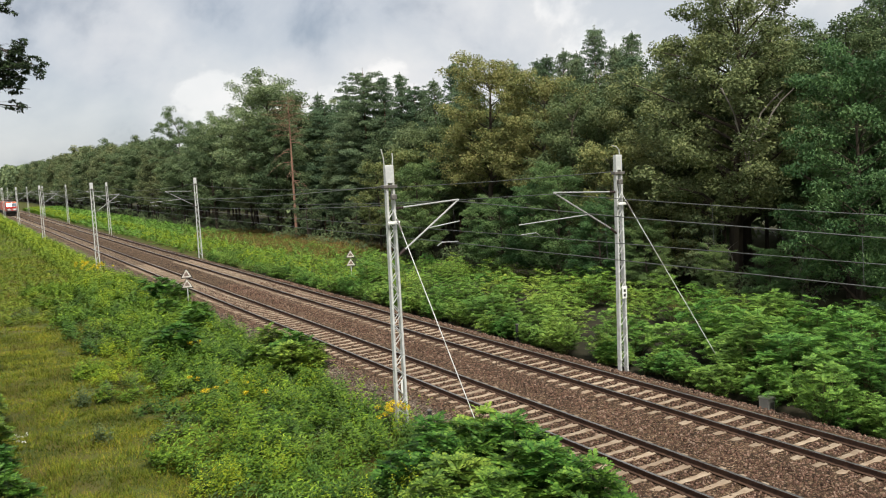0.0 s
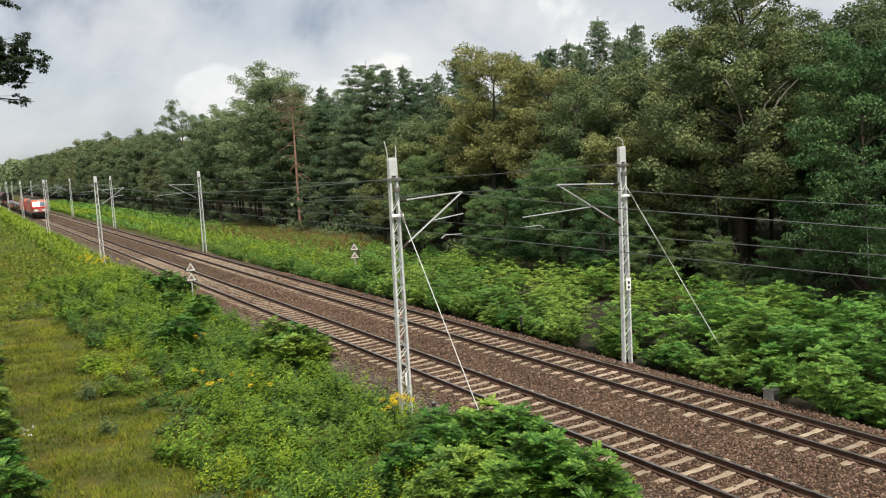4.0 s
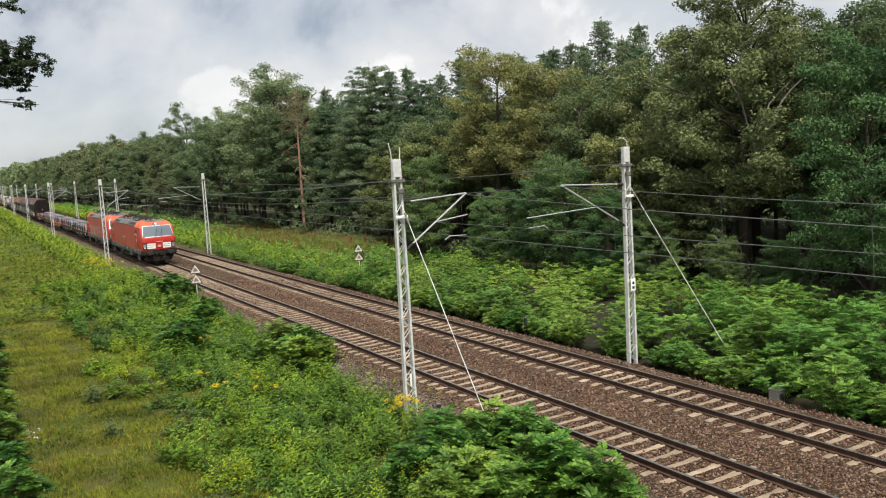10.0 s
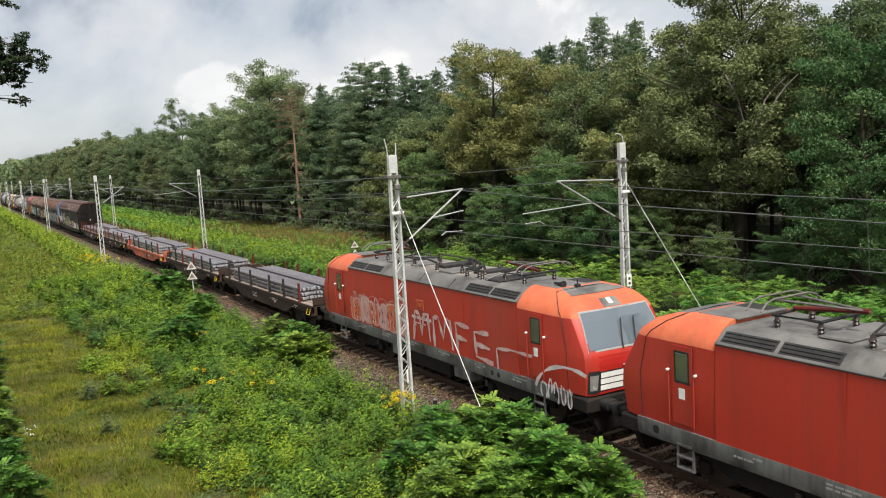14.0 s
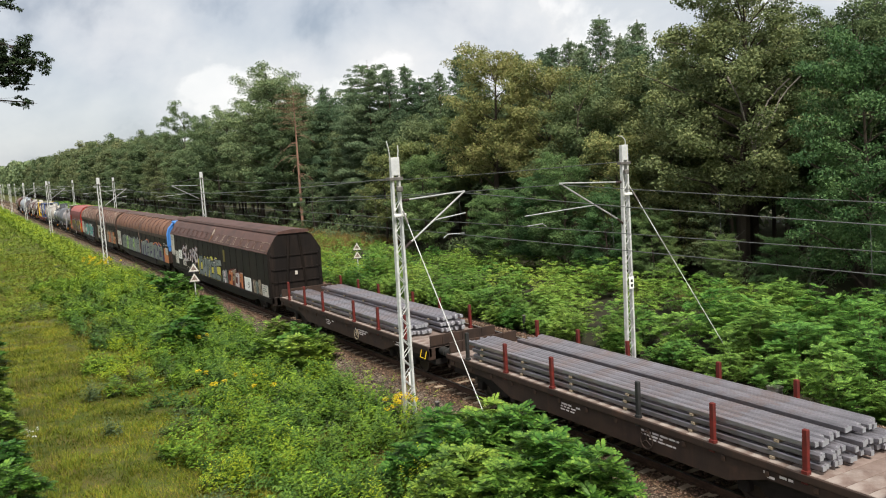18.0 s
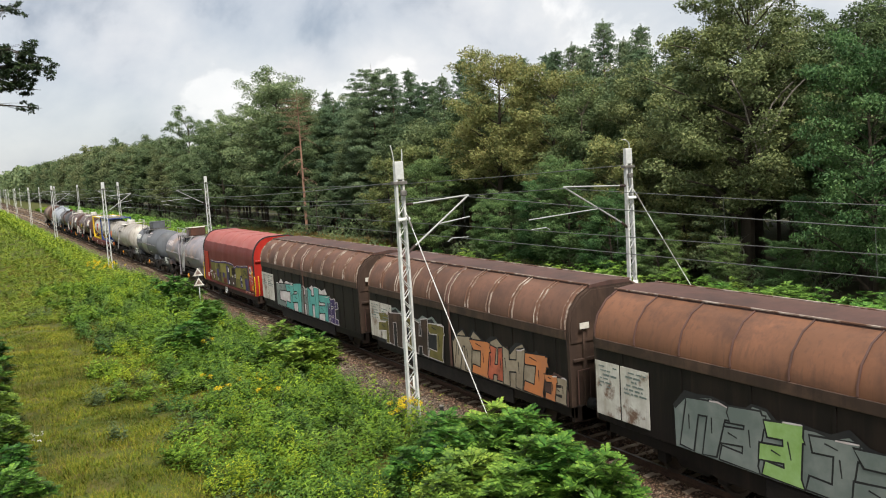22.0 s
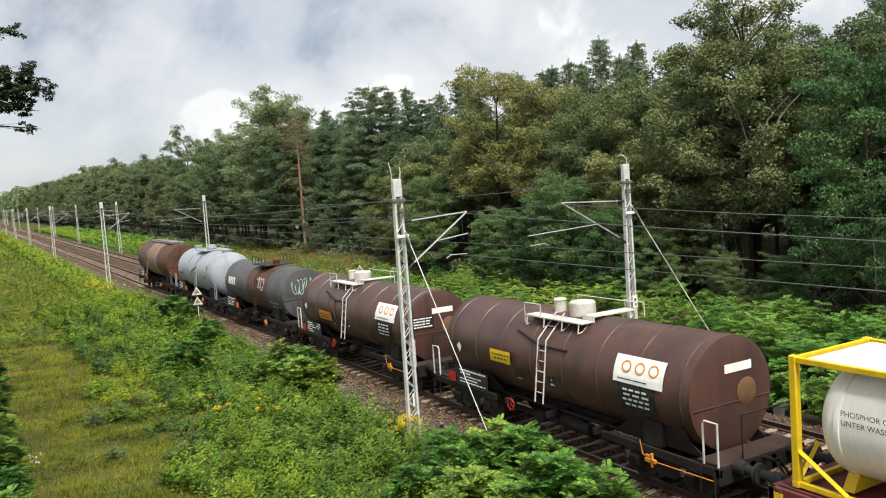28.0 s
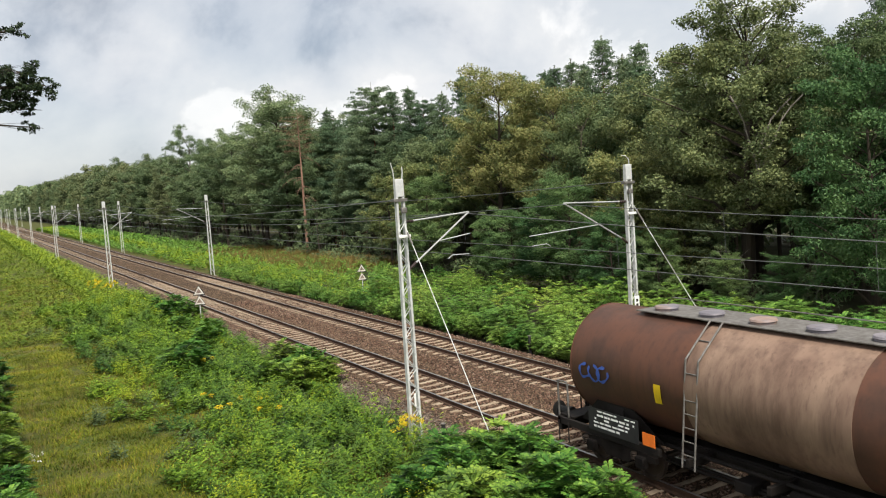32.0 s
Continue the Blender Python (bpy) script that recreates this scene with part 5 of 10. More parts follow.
    for x, y, h in ((25.5, 84.5, 18.8), (28, 77.5, 16.4), (26, 97.0, 16.2), (27.5, 93.0, 16.8), (30, 70.5, 15.4), (33, 66, 15.0)):
        use("scots", x, y, h)
    for x, y, h in ((31, 52.6, 18.3), (31.5, 50.8, 16.6), (31, 48.4, 17.2), (31, 56.6, 17.1), (31, 58.9, 16.9), (32, 61.6, 16.9), (31, 64.0, 17.0), (31, 55.0, 16.2), (31, 72.8, 17.9), (32, 76.0, 18.6), (27, 82.6, 17.9), (27, 78.7, 17.7), (27, 71.7, 16.3), (28, 75.6, 15.7), (27, 101.2, 17.9), (28, 94.8, 16.7), (35, 54.5, 17.0), (34, 58.5, 17.2), (36, 66.0, 17.2), (29, 46.3, 15.2), (34, 48.0, 16.6), (30, 28.0, 18.0), (32, 25.0, 18.4), (35, 78.0, 17.0)):
        use("pine", x, y, h)
    # the wood goes on past the viewer
    for x, y, h in ((26, 2.5, 18.0), (27, -8.0, 19.0), (25, 9.0, 15.0)):
        use("pine", x, y, h)
    use("high", 21.3, -0.8, 26.5, 0.5)
    dead_pine(Matrix.Translation((20.4, 94.4, -0.5)))
    for x, y, z, k in ((19.6, 30.4, 1.0, 1.0), (20.6, 29.2, 6.6, 1.25), (19.8, 25.6, 1.4, 0.9), (20.0, 43.0, 0.6, 0.8)):
        dead_branches(x, y, z, k, rng)
    # the shade inside: bare trunks, high crowns, thin young growth
    for row, (xx, step, h0, h1) in enumerate(((25.5, 6.0, 11.5, 14.0), (29.5, 5.2, 12.0, 14.5), (33.5, 5.2, 12.0, 15.0), (38.0, 5.0, 12.5, 15.5), (42.5, 5.0, 12.5, 15.5))):
        for y in np.arange(13 + row * 1.7, 128, step):
            use("high", xx + rng.uniform(-1.4, 1.4), y + rng.uniform(-1.8, 1.8), rng.uniform(h0, h1), 1.1)
    for y in np.arange(17, 100, 4.6):
        use("thin", 21.6 + rng.uniform(-1.4, 1.8), y + rng.uniform(-1.5, 1.5), rng.uniform(3.6, 7.2))
    # the long far belt
    for y in np.arange(101, 560, 5.8):
        k = rng.random()
        top = 16.6 + 3.0 * min(1.0, max(0.0, (y - 150) / 150)) + 2.2 * noise.noise(Vector((y * 0.05, 2.0, 0))) + rng.uniform(-2.0, 1.8)
        far = "far" if y < 230 else "last"
        use(far, 21.8 + rng.uniform(-1.5, 1.5) + 1.5 * noise.noise(Vector((y * 0.03, 0, 0))), y + rng.uniform(-2, 2), top * rng.uniform(0.62, 0.95))
        use("farpine" if k < 0.2 and y < 260 else far, 26.5 + rng.uniform(-2, 2), y + 2.5 + rng.uniform(-2, 2), top)
        use(far, 32.0 + rng.uniform(-2, 2), y + rng.uniform(-2, 2), top * rng.uniform(0.8, 0.95))


def far_woods():
    """Deep woods behind the edge and to the horizon, one mass of leaf clumps."""
    rng, r = random.Random(31), np.random.default_rng(31)
    cl = []
    for y in np.arange(520, 1500, 9):
        for x in (20, 27, 36):
            h = rng.uniform(17, 21.5)
            for _ in range(6):
                cl.append((x + rng.uniform(-3, 3), y + rng.uniform(-4, 4), rng.uniform(2, h), 3.0))
    for y in np.arange(6, 300, 7):
        for x in (46, 53):
            for _ in range(13):
                cl.append((x + rng.uniform(-3, 3), y + rng.uniform(-3.5, 3.5), 0.2 + 11.0 * rng.random() ** 1.4, 2.0))
    # the strip closes far off where the line bends away
    for x in np.arange(-60, 20, 7):
        for _ in range(6):
            cl.append((x + rng.uniform(-3, 3), 1480 + rng.uniform(-8, 8), rng.uniform(1, 15), 4.0))
    tagged(new("far_woods", quick("far_woods", clump_cards(r, cl, 5.5, 1.7, core=0), 3, M["oak"])), "deep dark green woods behind the forest edge", "woods", kind="stuff")


def build_understorey():
    rng = random.Random(41)
    r = np.random.default_rng(41)
    cl = []
    for _ in range(520):
        y = 12 + 300 * rng.random() ** 1.6
        cl.append((19.2 + rng.uniform(-1.2, 6.0), y, rng.uniform(-0.2, 1.6), rng.uniform(0.5, 1.0)))
    tagged(new("undergrowth", quick("undergrowth", leaf_clumps(r, cl, 150, 0.19), 3, M["oak_far"])), "dark undergrowth along the foot of the forest", "undergrowth", kind="stuff")


def build_right_bushes():
    rng = random.Random(51)
    gr = "locust thicket beside the far track"
    lab = "bright green locust sapling thicket with feathery leaves"
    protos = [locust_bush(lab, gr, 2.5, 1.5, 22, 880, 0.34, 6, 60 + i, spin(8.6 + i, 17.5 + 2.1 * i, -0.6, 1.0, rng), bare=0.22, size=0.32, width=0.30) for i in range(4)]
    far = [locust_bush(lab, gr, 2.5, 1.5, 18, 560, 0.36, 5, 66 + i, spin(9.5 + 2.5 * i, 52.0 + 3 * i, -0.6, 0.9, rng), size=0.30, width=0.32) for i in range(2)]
    # bushes in the lit leaf tone, mostly for the rear rows whose tops show
    light = [locust_bush("yellow-green locust sapling thicket with top light in its colour", gr, 2.5, 1.5, 18, 620, 0.34, 6, 74 + i, spin(10.5 + 2.5 * i, 33.0 + 4 * i, -0.6, 0.9, rng), leaf="locust_light", size=0.28, width=0.28) for i in range(2)]
    n = 0
    y = 11.0
    while y < 98:
        for x in (7.55, 9.6, 11.8, 14.2, 16.4):
            if y > 56 and rng.random() < (0.12 if x < 11 else 0.35) + 0.55 * max(0, y - 68) / 30 + (0.15 if x > 11 else 0):
                continue
            hgt = (1.0 if y < 40 else 1.0 - 0.45 * min(1, (y - 40) / 34)) * rng.uniform(0.66, 1.02)
            if x > 9 and y > 24:
                hgt *= 0.9
            if x > 10 and y < 19:
                hgt *= 1.22
            if x < 9:
                hgt *= 0.82
            px, py = x + rng.uniform(-0.8, 0.8), y + rng.uniform(-0.9, 0.9)
            if abs(px - MAST_R) < 1.3 and abs(py - MAST_Y0) < 1.2:
                continue
            again(protos[rng.randrange(4)] if py < 40 and (px < 11 or py < 24) and (x < 9 or rng.random() < 0.8) else (far if rng.random() < (0.65 if px < 10.5 else 0.25) else light)[rng.randrange(2)], spin(px, py, lay_height(px, py) - 0.05, hgt, rng, hgt * rng.uniform(0.85, 1.1)))
            n += 1
        y += 2.1
    # low shoots that hang over the ballast's edge
    for _ in range(105):
        py = 13 + 72 * rng.random() ** 1.5
        px, k = 7.0 + rng.uniform(-0.25, 0.6), rng.uniform(0.30, 0.55)
        if abs(px - MAST_R) < 1.2 and abs(py - MAST_Y0) < 0.9 or abs(py - 16.8) < 1.7 and px < 7.5:
            continue
        again(protos[rng.randrange(4)] if py < 45 else far[rng.randrange(2)], spin(px, py, -0.62, k, rng))


def build_left_bushes():
    rng = random.Random(52)
    gr = "locust saplings beside the near track"
    lab = "fresh green locust sapling with feathery leaves beside the near track"
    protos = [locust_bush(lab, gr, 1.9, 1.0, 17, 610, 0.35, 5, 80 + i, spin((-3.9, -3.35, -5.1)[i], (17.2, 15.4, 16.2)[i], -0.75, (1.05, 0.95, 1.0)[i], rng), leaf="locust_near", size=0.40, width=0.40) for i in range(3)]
    spots = ((-3.5, 13.6, 1.0), (-3.1, 16.6, 1.1), (-3.0, 17.3, 0.9), (-3.4, 18.1, 1.05), (-4.2, 18.6, 0.95), (-4.7, 17.6, 0.9), (-3.6, 14.5, 1.05), (-4.0, 15.2, 1.0), (-5.2, 14.6, 0.9), (-2.9, 16.4, 0.7), (-2.75, 18.4, 0.5),
             (-3.2, 32.2, 1.0), (-2.75, 33.3, 0.85), (-2.6, 31.6, 0.85), (-3.0, 35.3, 0.9), (-3.7, 31.2, 0.9), (-4.4, 33.0, 0.8), (-6.3, 38.5, 0.95), (-6.9, 39.5, 0.8), (-3.4, 46.0, 0.9), (-4.2, 44.0, 0.9), (-3.0, 53.5, 1.0), (-3.4, 55.5, 1.1), (-4.3, 50, 0.8), (-3.5, 60, 0.8),
             (-6.2, 15.6, 0.8), (-5.8, 18.0, 0.7), (-9.4, 16.2, 0.7), (-8.3, 15.0, 0.7), (-14.3, 25.2, 0.75), (-14.4, 28.5, 0.75), (-14.35, 32.5, 0.75), (-14.35, 37.0, 0.75), (-14.3, 42.5, 0.9), (-14.25, 22.5, 0.8))
    for x, y, s in spots:
        again(protos[rng.randrange(3)], spin(x, y, lay_height(x, y) - 0.03, s, rng))


def ground_points(r, n, x0, x1, y0, y1, power=1.6):
    x = r.uniform(x0, x1, n)
    y = y0 + (y1 - y0) * r.random(n) ** power
    return x, y, np.array([lay_height(a, b) for a, b in zip(x, y)])


def tufts(r, x, y, z, height, blades, width, splay=0.5):
    n = len(x)
    out = []
    base = np.stack([x, y, z], -1)
    for _ in range(blades):
        a = r.uniform(0, 6.28, n)
        h = height * r.uniform(0.5, 1.2, n)
        s = splay * h * r.uniform(0.1, 1.0, n)
        foot = base + np.stack([r.normal(0, 0.05, n), r.normal(0, 0.05, n), np.full(n, -0.03)], -1)
        tip = foot + np.stack([s * np.cos(a), s * np.sin(a), h], -1)
        w = np.stack([-np.sin(a), np.cos(a), np.zeros(n)], -1) * (width * (1 + y / 60))[:, None]
        out.append(np.stack([foot - w, foot + w, tip], 1))
    return np.concatenate(out)


def weeds(r, x, y, z, height, leaves, size):
    """Upright leafy weeds: narrow leaves round a stalk, closer towards the top."""
    n = len(x)
    out = []
    h = height * r.uniform(0.6, 1.25, n)
    lean = r.normal(0, 0.10, (n, 2))
    for _ in range(leaves):
        t = 0.12 + 0.88 * r.random(n) ** 0.8
        p = np.stack([x + lean[:, 0] * t * h, y + lean[:, 1] * t * h, z + t * h], -1)
        a = r.uniform(0, 6.28, n)
        d = np.stack([np.cos(a), np.sin(a), r.uniform(0.1, 0.9, n)], -1)
        L = (size * (1 + y / 70) * (1.15 - 0.5 * t) * r.uniform(0.7, 1.3, n))[:, None]
        s = np.stack([-np.sin(a), np.cos(a), np.zeros(n)], -1) * L * 0.17
        p = p + r.normal(0, 0.06, (n, 3))
        m = p + d * L * 0.5
        out.append(np.stack([p * 0.8 + m * 0.2 - s, p + d * L - np.array([0, 0, 1.0]) * L * 0.25, m + s], 1))
    return np.concatenate(out)


def patch(x, y, scale, seed):
    return np.array([noise.noise(Vector((a * scale, b * scale, seed))) for a, b in zip(x, y)])


def growth_edge(y):
    """How far the weeds reach towards the near track: close to it, but for a bare gap by the mast."""
    return -2.65 + 0.45 * np.sin(y * 0.43) * np.sin(y * 0.17 + 1.0) + np.where(y > 30, 0.25, 0.0) - 0.95 * np.exp(-((y - 26.0) / 3.6) ** 2)


def build_meadow():
    r = np.random.default_rng(61)
    # mown strip and general grass on the near side
    x, y, z = ground_points(r, 56000, -15.5, -3.0, 13, 110, 1.7)
    tagged(new("meadow_grass", quick("meadow_grass", tufts(r, x, y, z, 0.14 * (1 + 1.3 * patch(x, y, 0.8, 4.0)), 4, 0.010, 1.5), 3, M["grass"])), "green and straw-coloured meadow grass beside the near track", "grass", kind="stuff")
    x, y, z = ground_points(r, 9000, -13.5, -3.2, 13, 110, 1.5)
    k = patch(x, y, 0.33, 3.0) > 0.22
    tagged(new("dry_grass", quick("dry_grass", tufts(r, x[k], y[k], z[k], 0.42, 6, 0.005, 0.6), 3, M["dry_grass"])), "tall dry seeding grass among the weeds", "grass", kind="stuff")
    x, y, z = ground_points(r, 9000, -32, -3.0, -12, 16, 1.0)
    k = (y < 13) | (x < -15.5)
    tagged(new("bank_grass", quick("bank_grass", tufts(r, x[k], y[k], z[k], 0.25, 4, 0.014, 0.9), 3, M["grass"])), "rough green grass on the bank by the line", "grass", kind="stuff")
    # weeds in domed clumps of several kinds
    def clumps(n, seed, x0, x1, y0, y1, limit, tall, wide, stalks, leaves, size, mat, name, label, category, tilt=0.10):
        x, y, _ = ground_points(r, n, x0, x1, y0, y1, 1.4)
        k = patch(x, y, 0.28, seed) + tilt * (x + 8.5) > limit
        x, y = x[k], y[k]
        h, w = tall * r.uniform(0.5, 1.3, len(x)), wide * r.uniform(0.5, 1.3, len(x))
        X, Y, H = [], [], []
        for _ in range(stalks):
            a, q = r.uniform(0, 6.28, len(x)), r.random(len(x)) ** 0.6
            X.append(x + w * q * np.cos(a)); Y.append(y + w * q * np.sin(a)); H.append(h * (1.05 - 0.5 * q * q))
        X, Y, H = np.concatenate(X), np.concatenate(Y), np.concatenate(H)
        Z = np.array([lay_height(a, b) for a, b in zip(X, Y)])
        keep = X < growth_edge(Y)
        tagged(new(name, quick(name, weeds(r, X[keep], Y[keep], Z[keep], H[keep], leaves, size), 3, M[mat])), label, category, kind="stuff")

    clumps(1400, 9.0, -10.8, -2.4, 12.5, 72, -0.05, 0.85, 0.42, 7, 20, 0.155, "weed", "leafy_weeds", "dense bright green leafy weeds", "weeds")
    clumps(500, 15.0, -10.2, -2.4, 12.5, 66, -0.02, 0.82, 0.40, 7, 24, 0.130, "deep_weed", "dark_weeds", "dark green fine-leaved weeds", "weeds")
    clumps(420, 21.0, -11.8, -3.6, 13, 60, 0.20, 0.62, 0.40, 7, 24, 0.12, "grey_weed", "grey_green_weeds", "grey-green mugwort weeds", "weeds", 0.0)
    clumps(380, 33.0, -10.0, -3.2, 15, 70, 0.05, 0.98, 0.40, 11, 28, 0.100, "pale_yellow", "budding_goldenrod", "yellow-green feathery goldenrod in bud", "wildflowers", 0.02)
    clumps(300, 47.0, -9.6, -2.9, 12.5, 62, 0.10, 0.85, 0.50, 9, 34, 0.14, "deep_weed", "dark_shrubs", "low deep green leafy shrubs among the weeds", "weeds")
    x, y, z = ground_points(r, 15000, -13.2, -3.0, 12.5, 80, 1.5)
    k = (patch(x, y, 0.34, 63.0) > 0.24) & (x < growth_edge(y) - 0.2) & (x > -10.0)
    tagged(new("reddish_grass", quick("reddish_grass", tufts(r, x[k], y[k], z[k], 0.50, 5, 0.005, 0.5), 3, M["rust_grass"])), "reddish seeding grass in patches among the weeds", "grass", kind="stuff")
    x, y, z = ground_points(r, 34000, -15.5, -8.0, 13, 52, 1.4)
    tagged(new("short_grass", quick("short_grass", tufts(r, x, y, z, 0.13 * (1 + 1.2 * patch(x, y, 0.9, 14.0)), 4, 0.007, 1.5), 3, M["grass"])), "short olive-green grass of the mown strip", "grass", kind="stuff")
    x, y, z = ground_points(r, 5200, -6.4, -2.5, 62, 430, 1.5)
    tagged(new("far_verge", quick("far_verge", weeds(r, x, y, z, 0.7, 10, 0.15), 3, M["weed"])), "yellow-green verge of weeds along the near track", "wildflowers", kind="stuff")
    x, y, z = ground_points(r, 7000, -15, -5.0, 55, 400, 1.6)
    tagged(new("far_meadow", quick("far_meadow", weeds(r, x, y, z, 0.40, 10, 0.13), 3, M["far_grass"])), "green meadow along the near track", "meadow", kind="stuff")
    x, y, z = ground_points(r, 900, -5.6, -3.3, 62, 300, 1.4)
    tagged(new("far_buds", quick("far_buds", weeds(r, x, y, z, 0.9, 10, 0.14), 3, M["pale_yellow"])), "yellow-green goldenrod along the near track", "wildflowers", kind="stuff")
    bl = []
    for cx, cy, s, n in ((-3.5, 22.7, 0.26, 16), (-5.9, 38.0, 0.22, 5), (-7.5, 28.6, 0.35, 3), (-6.6, 27.4, 0.3, 2), (-6.2, 29.6, 0.4, 3), (-7.4, 31.4, 0.3, 2), (-4.8, 83.5, 0.8, 16), (-3.9, 80, 0.6, 10)):
        for _ in range(n):
            bx, by = cx + r.normal(0, s), cy + r.normal(0, s)
            bl.append((bx, by, lay_height(bx, by) + r.uniform(0.7, 1.05), 0.10 * (1 + cy / 120)))
    tagged(new("goldenrod_blossom", quick("goldenrod_blossom", clump_cards(r, bl, 2600, 0.05), 3, M["blossom"])), "bright yellow goldenrod in bloom", "wildflowers", kind="stuff")
    wb = [(-13.45 + r.normal(0, 0.12), 28.6 + r.normal(0, 0.2), -0.25 + r.uniform(0, 0.25), 0.07) for _ in range(9)]
    tagged(new("white_blossom", quick("white_blossom", clump_cards(r, wb, 900, 0.06), 3, M["blossom_white"])), "small white flowering weed in the grass", "wildflowers", kind="stuff")
    # far side: verge, golden strip and dry grass before the woods
    x, y, z = ground_points(r, 5200, 7.6, 18.5, 48, 330, 1.5)
    tagged(new("far_side_verge", quick("far_side_verge", weeds(r, x, y, z, 0.65, 10, 0.17), 3, M["locust_light"])), "green weeds beside the far track", "weeds", kind="stuff")
    x, y, z = ground_points(r, 2600, 7.8, 12.5, 52, 330, 1.6)
    k = patch(x, y, 0.08, 5.0) > -0.2
    tagged(new("far_goldenrod", quick("far_goldenrod", weeds(r, x[k], y[k], z[k], 0.9, 11, 0.15), 3, M["pale_yellow"])), "yellow goldenrod strip beside the far track", "wildflowers", kind="stuff")
    x, y, z = ground_points(r, 6000, 14.0, 22.0, 72, 118, 1.0)
    tagged(new("far_dry_grass", quick("far_dry_grass", tufts(r, x, y, z, 0.7, 5, 0.012), 3, M["dry_grass"])), "pale dry grass strip before the woods", "grass", kind="stuff")
    # small shoots in the ballast
    x, y, z = ground_points(r, 160, -3.3, -1.6, 13, 40, 1.0)
    tagged(new("ballast_weeds", quick("ballast_weeds", weeds(r, x, y, np.maximum(z, -0.45), 0.35, 14, 0.13), 3, M["weed"])), "small weeds sprouting in the ballast", "weeds", kind="stuff")


def build_left_tree():
    """A tree beside the bridge: only the tips of its branches hang into view."""
    rng, r = random.Random(71), np.random.default_rng(71)
    root = thing("oak_tree", "tree beside the bridge with dark leafy hanging branches", "tree", (-18.5, 25.5, -0.7))
    trunk = Mesh()
    for a, b, ra, rb in ((-0.4, 6.0, 0.32, 0.25), (6.0, 11.0, 0.25, 0.17), (11.0, 17.0, 0.17, 0.04)):
        trunk.tube((0, 0, a), (0, 0, b), ra, 8, rb)
    stem = part("trunk", trunk, M["bark"], root)
    cl, lim = [], Mesh()
    for (x, y, z), z0, n, w in (((6.15, 0.4, 11.62), 11.6, 60, 0.30), ((5.95, 0.3, 11.95), 12.2, 44, 0.24), ((5.75, 0.5, 11.35), 11.4, 40, 0.26), ((6.0, 0.4, 10.95), 11.5, 16, 0.13), ((5.98, 0.4, 10.45), 11.3, 7, 0.09), ((5.75, 0.5, 13.15), 12.6, 14, 0.14),
                                ((-3.0, 3.0, 12.0), 9.0, 20, 0.5), ((-2.0, -4.0, 11.5), 8.5, 20, 0.5), ((1.5, 4.0, 14.0), 11.0, 20, 0.5), ((1.0, -3.0, 15.0), 12.0, 20, 0.5)):
        a, b = Vector((0, 0, z0 - 1.5)), Vector((x, y, z))
        mid = a.lerp(b, 0.72) + Vector((0, 0, 0.35))
        lim.tube(a, mid, 0.07, 5, 0.035)
        lim.tube(mid, b, 0.035, 5, 0.006)
        for _ in range(n):
            q = mid.lerp(b, rng.uniform(0.2, 1.0)) + Vector((rng.gauss(0, w * 0.7), rng.gauss(0, w), rng.gauss(0, w * 0.75)))
            lim.tube(mid.lerp(b, rng.uniform(0.2, 1.0)), q, 0.008, 3, 0.003)
            cl.append((q.x, q.y, q.z, rng.uniform(0.09, 0.17)))
    part("limb", lim, M["bark"], stem)
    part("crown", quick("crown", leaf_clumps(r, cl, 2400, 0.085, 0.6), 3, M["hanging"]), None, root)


build_sleepers()
build_stones()
build_masts()
build_wires()
lineside_bits()
build_forest()
far_woods()
build_understorey()
build_right_bushes()
build_left_bushes()
build_meadow()
build_left_tree()
# ---- train: each vehicle stands on the near track; y runs from its front buffers to its rear ----
SHARED = {}
TRAIN = []                        # (thing, metres behind the train's front)


def shared(key, make, material):
    if key not in SHARED:
        SHARED[key] = make().done(key, M[material])
    return SHARED[key]


def wheel_mesh(r):
    return Mesh().turn_x([(-0.07, r * 0.30), (-0.06, r * 0.35), (-0.02, r * 0.40), (-0.02, r * 0.82), (-0.065, r * 0.86), (-0.065, r), (0.06, r * 1.01), (0.065, r * 1.05), (0.075, r * 1.05), (0.075, r * 0.86), (0.03, r * 0.8), (0.03, r * 0.3)], 0, 0, 24)


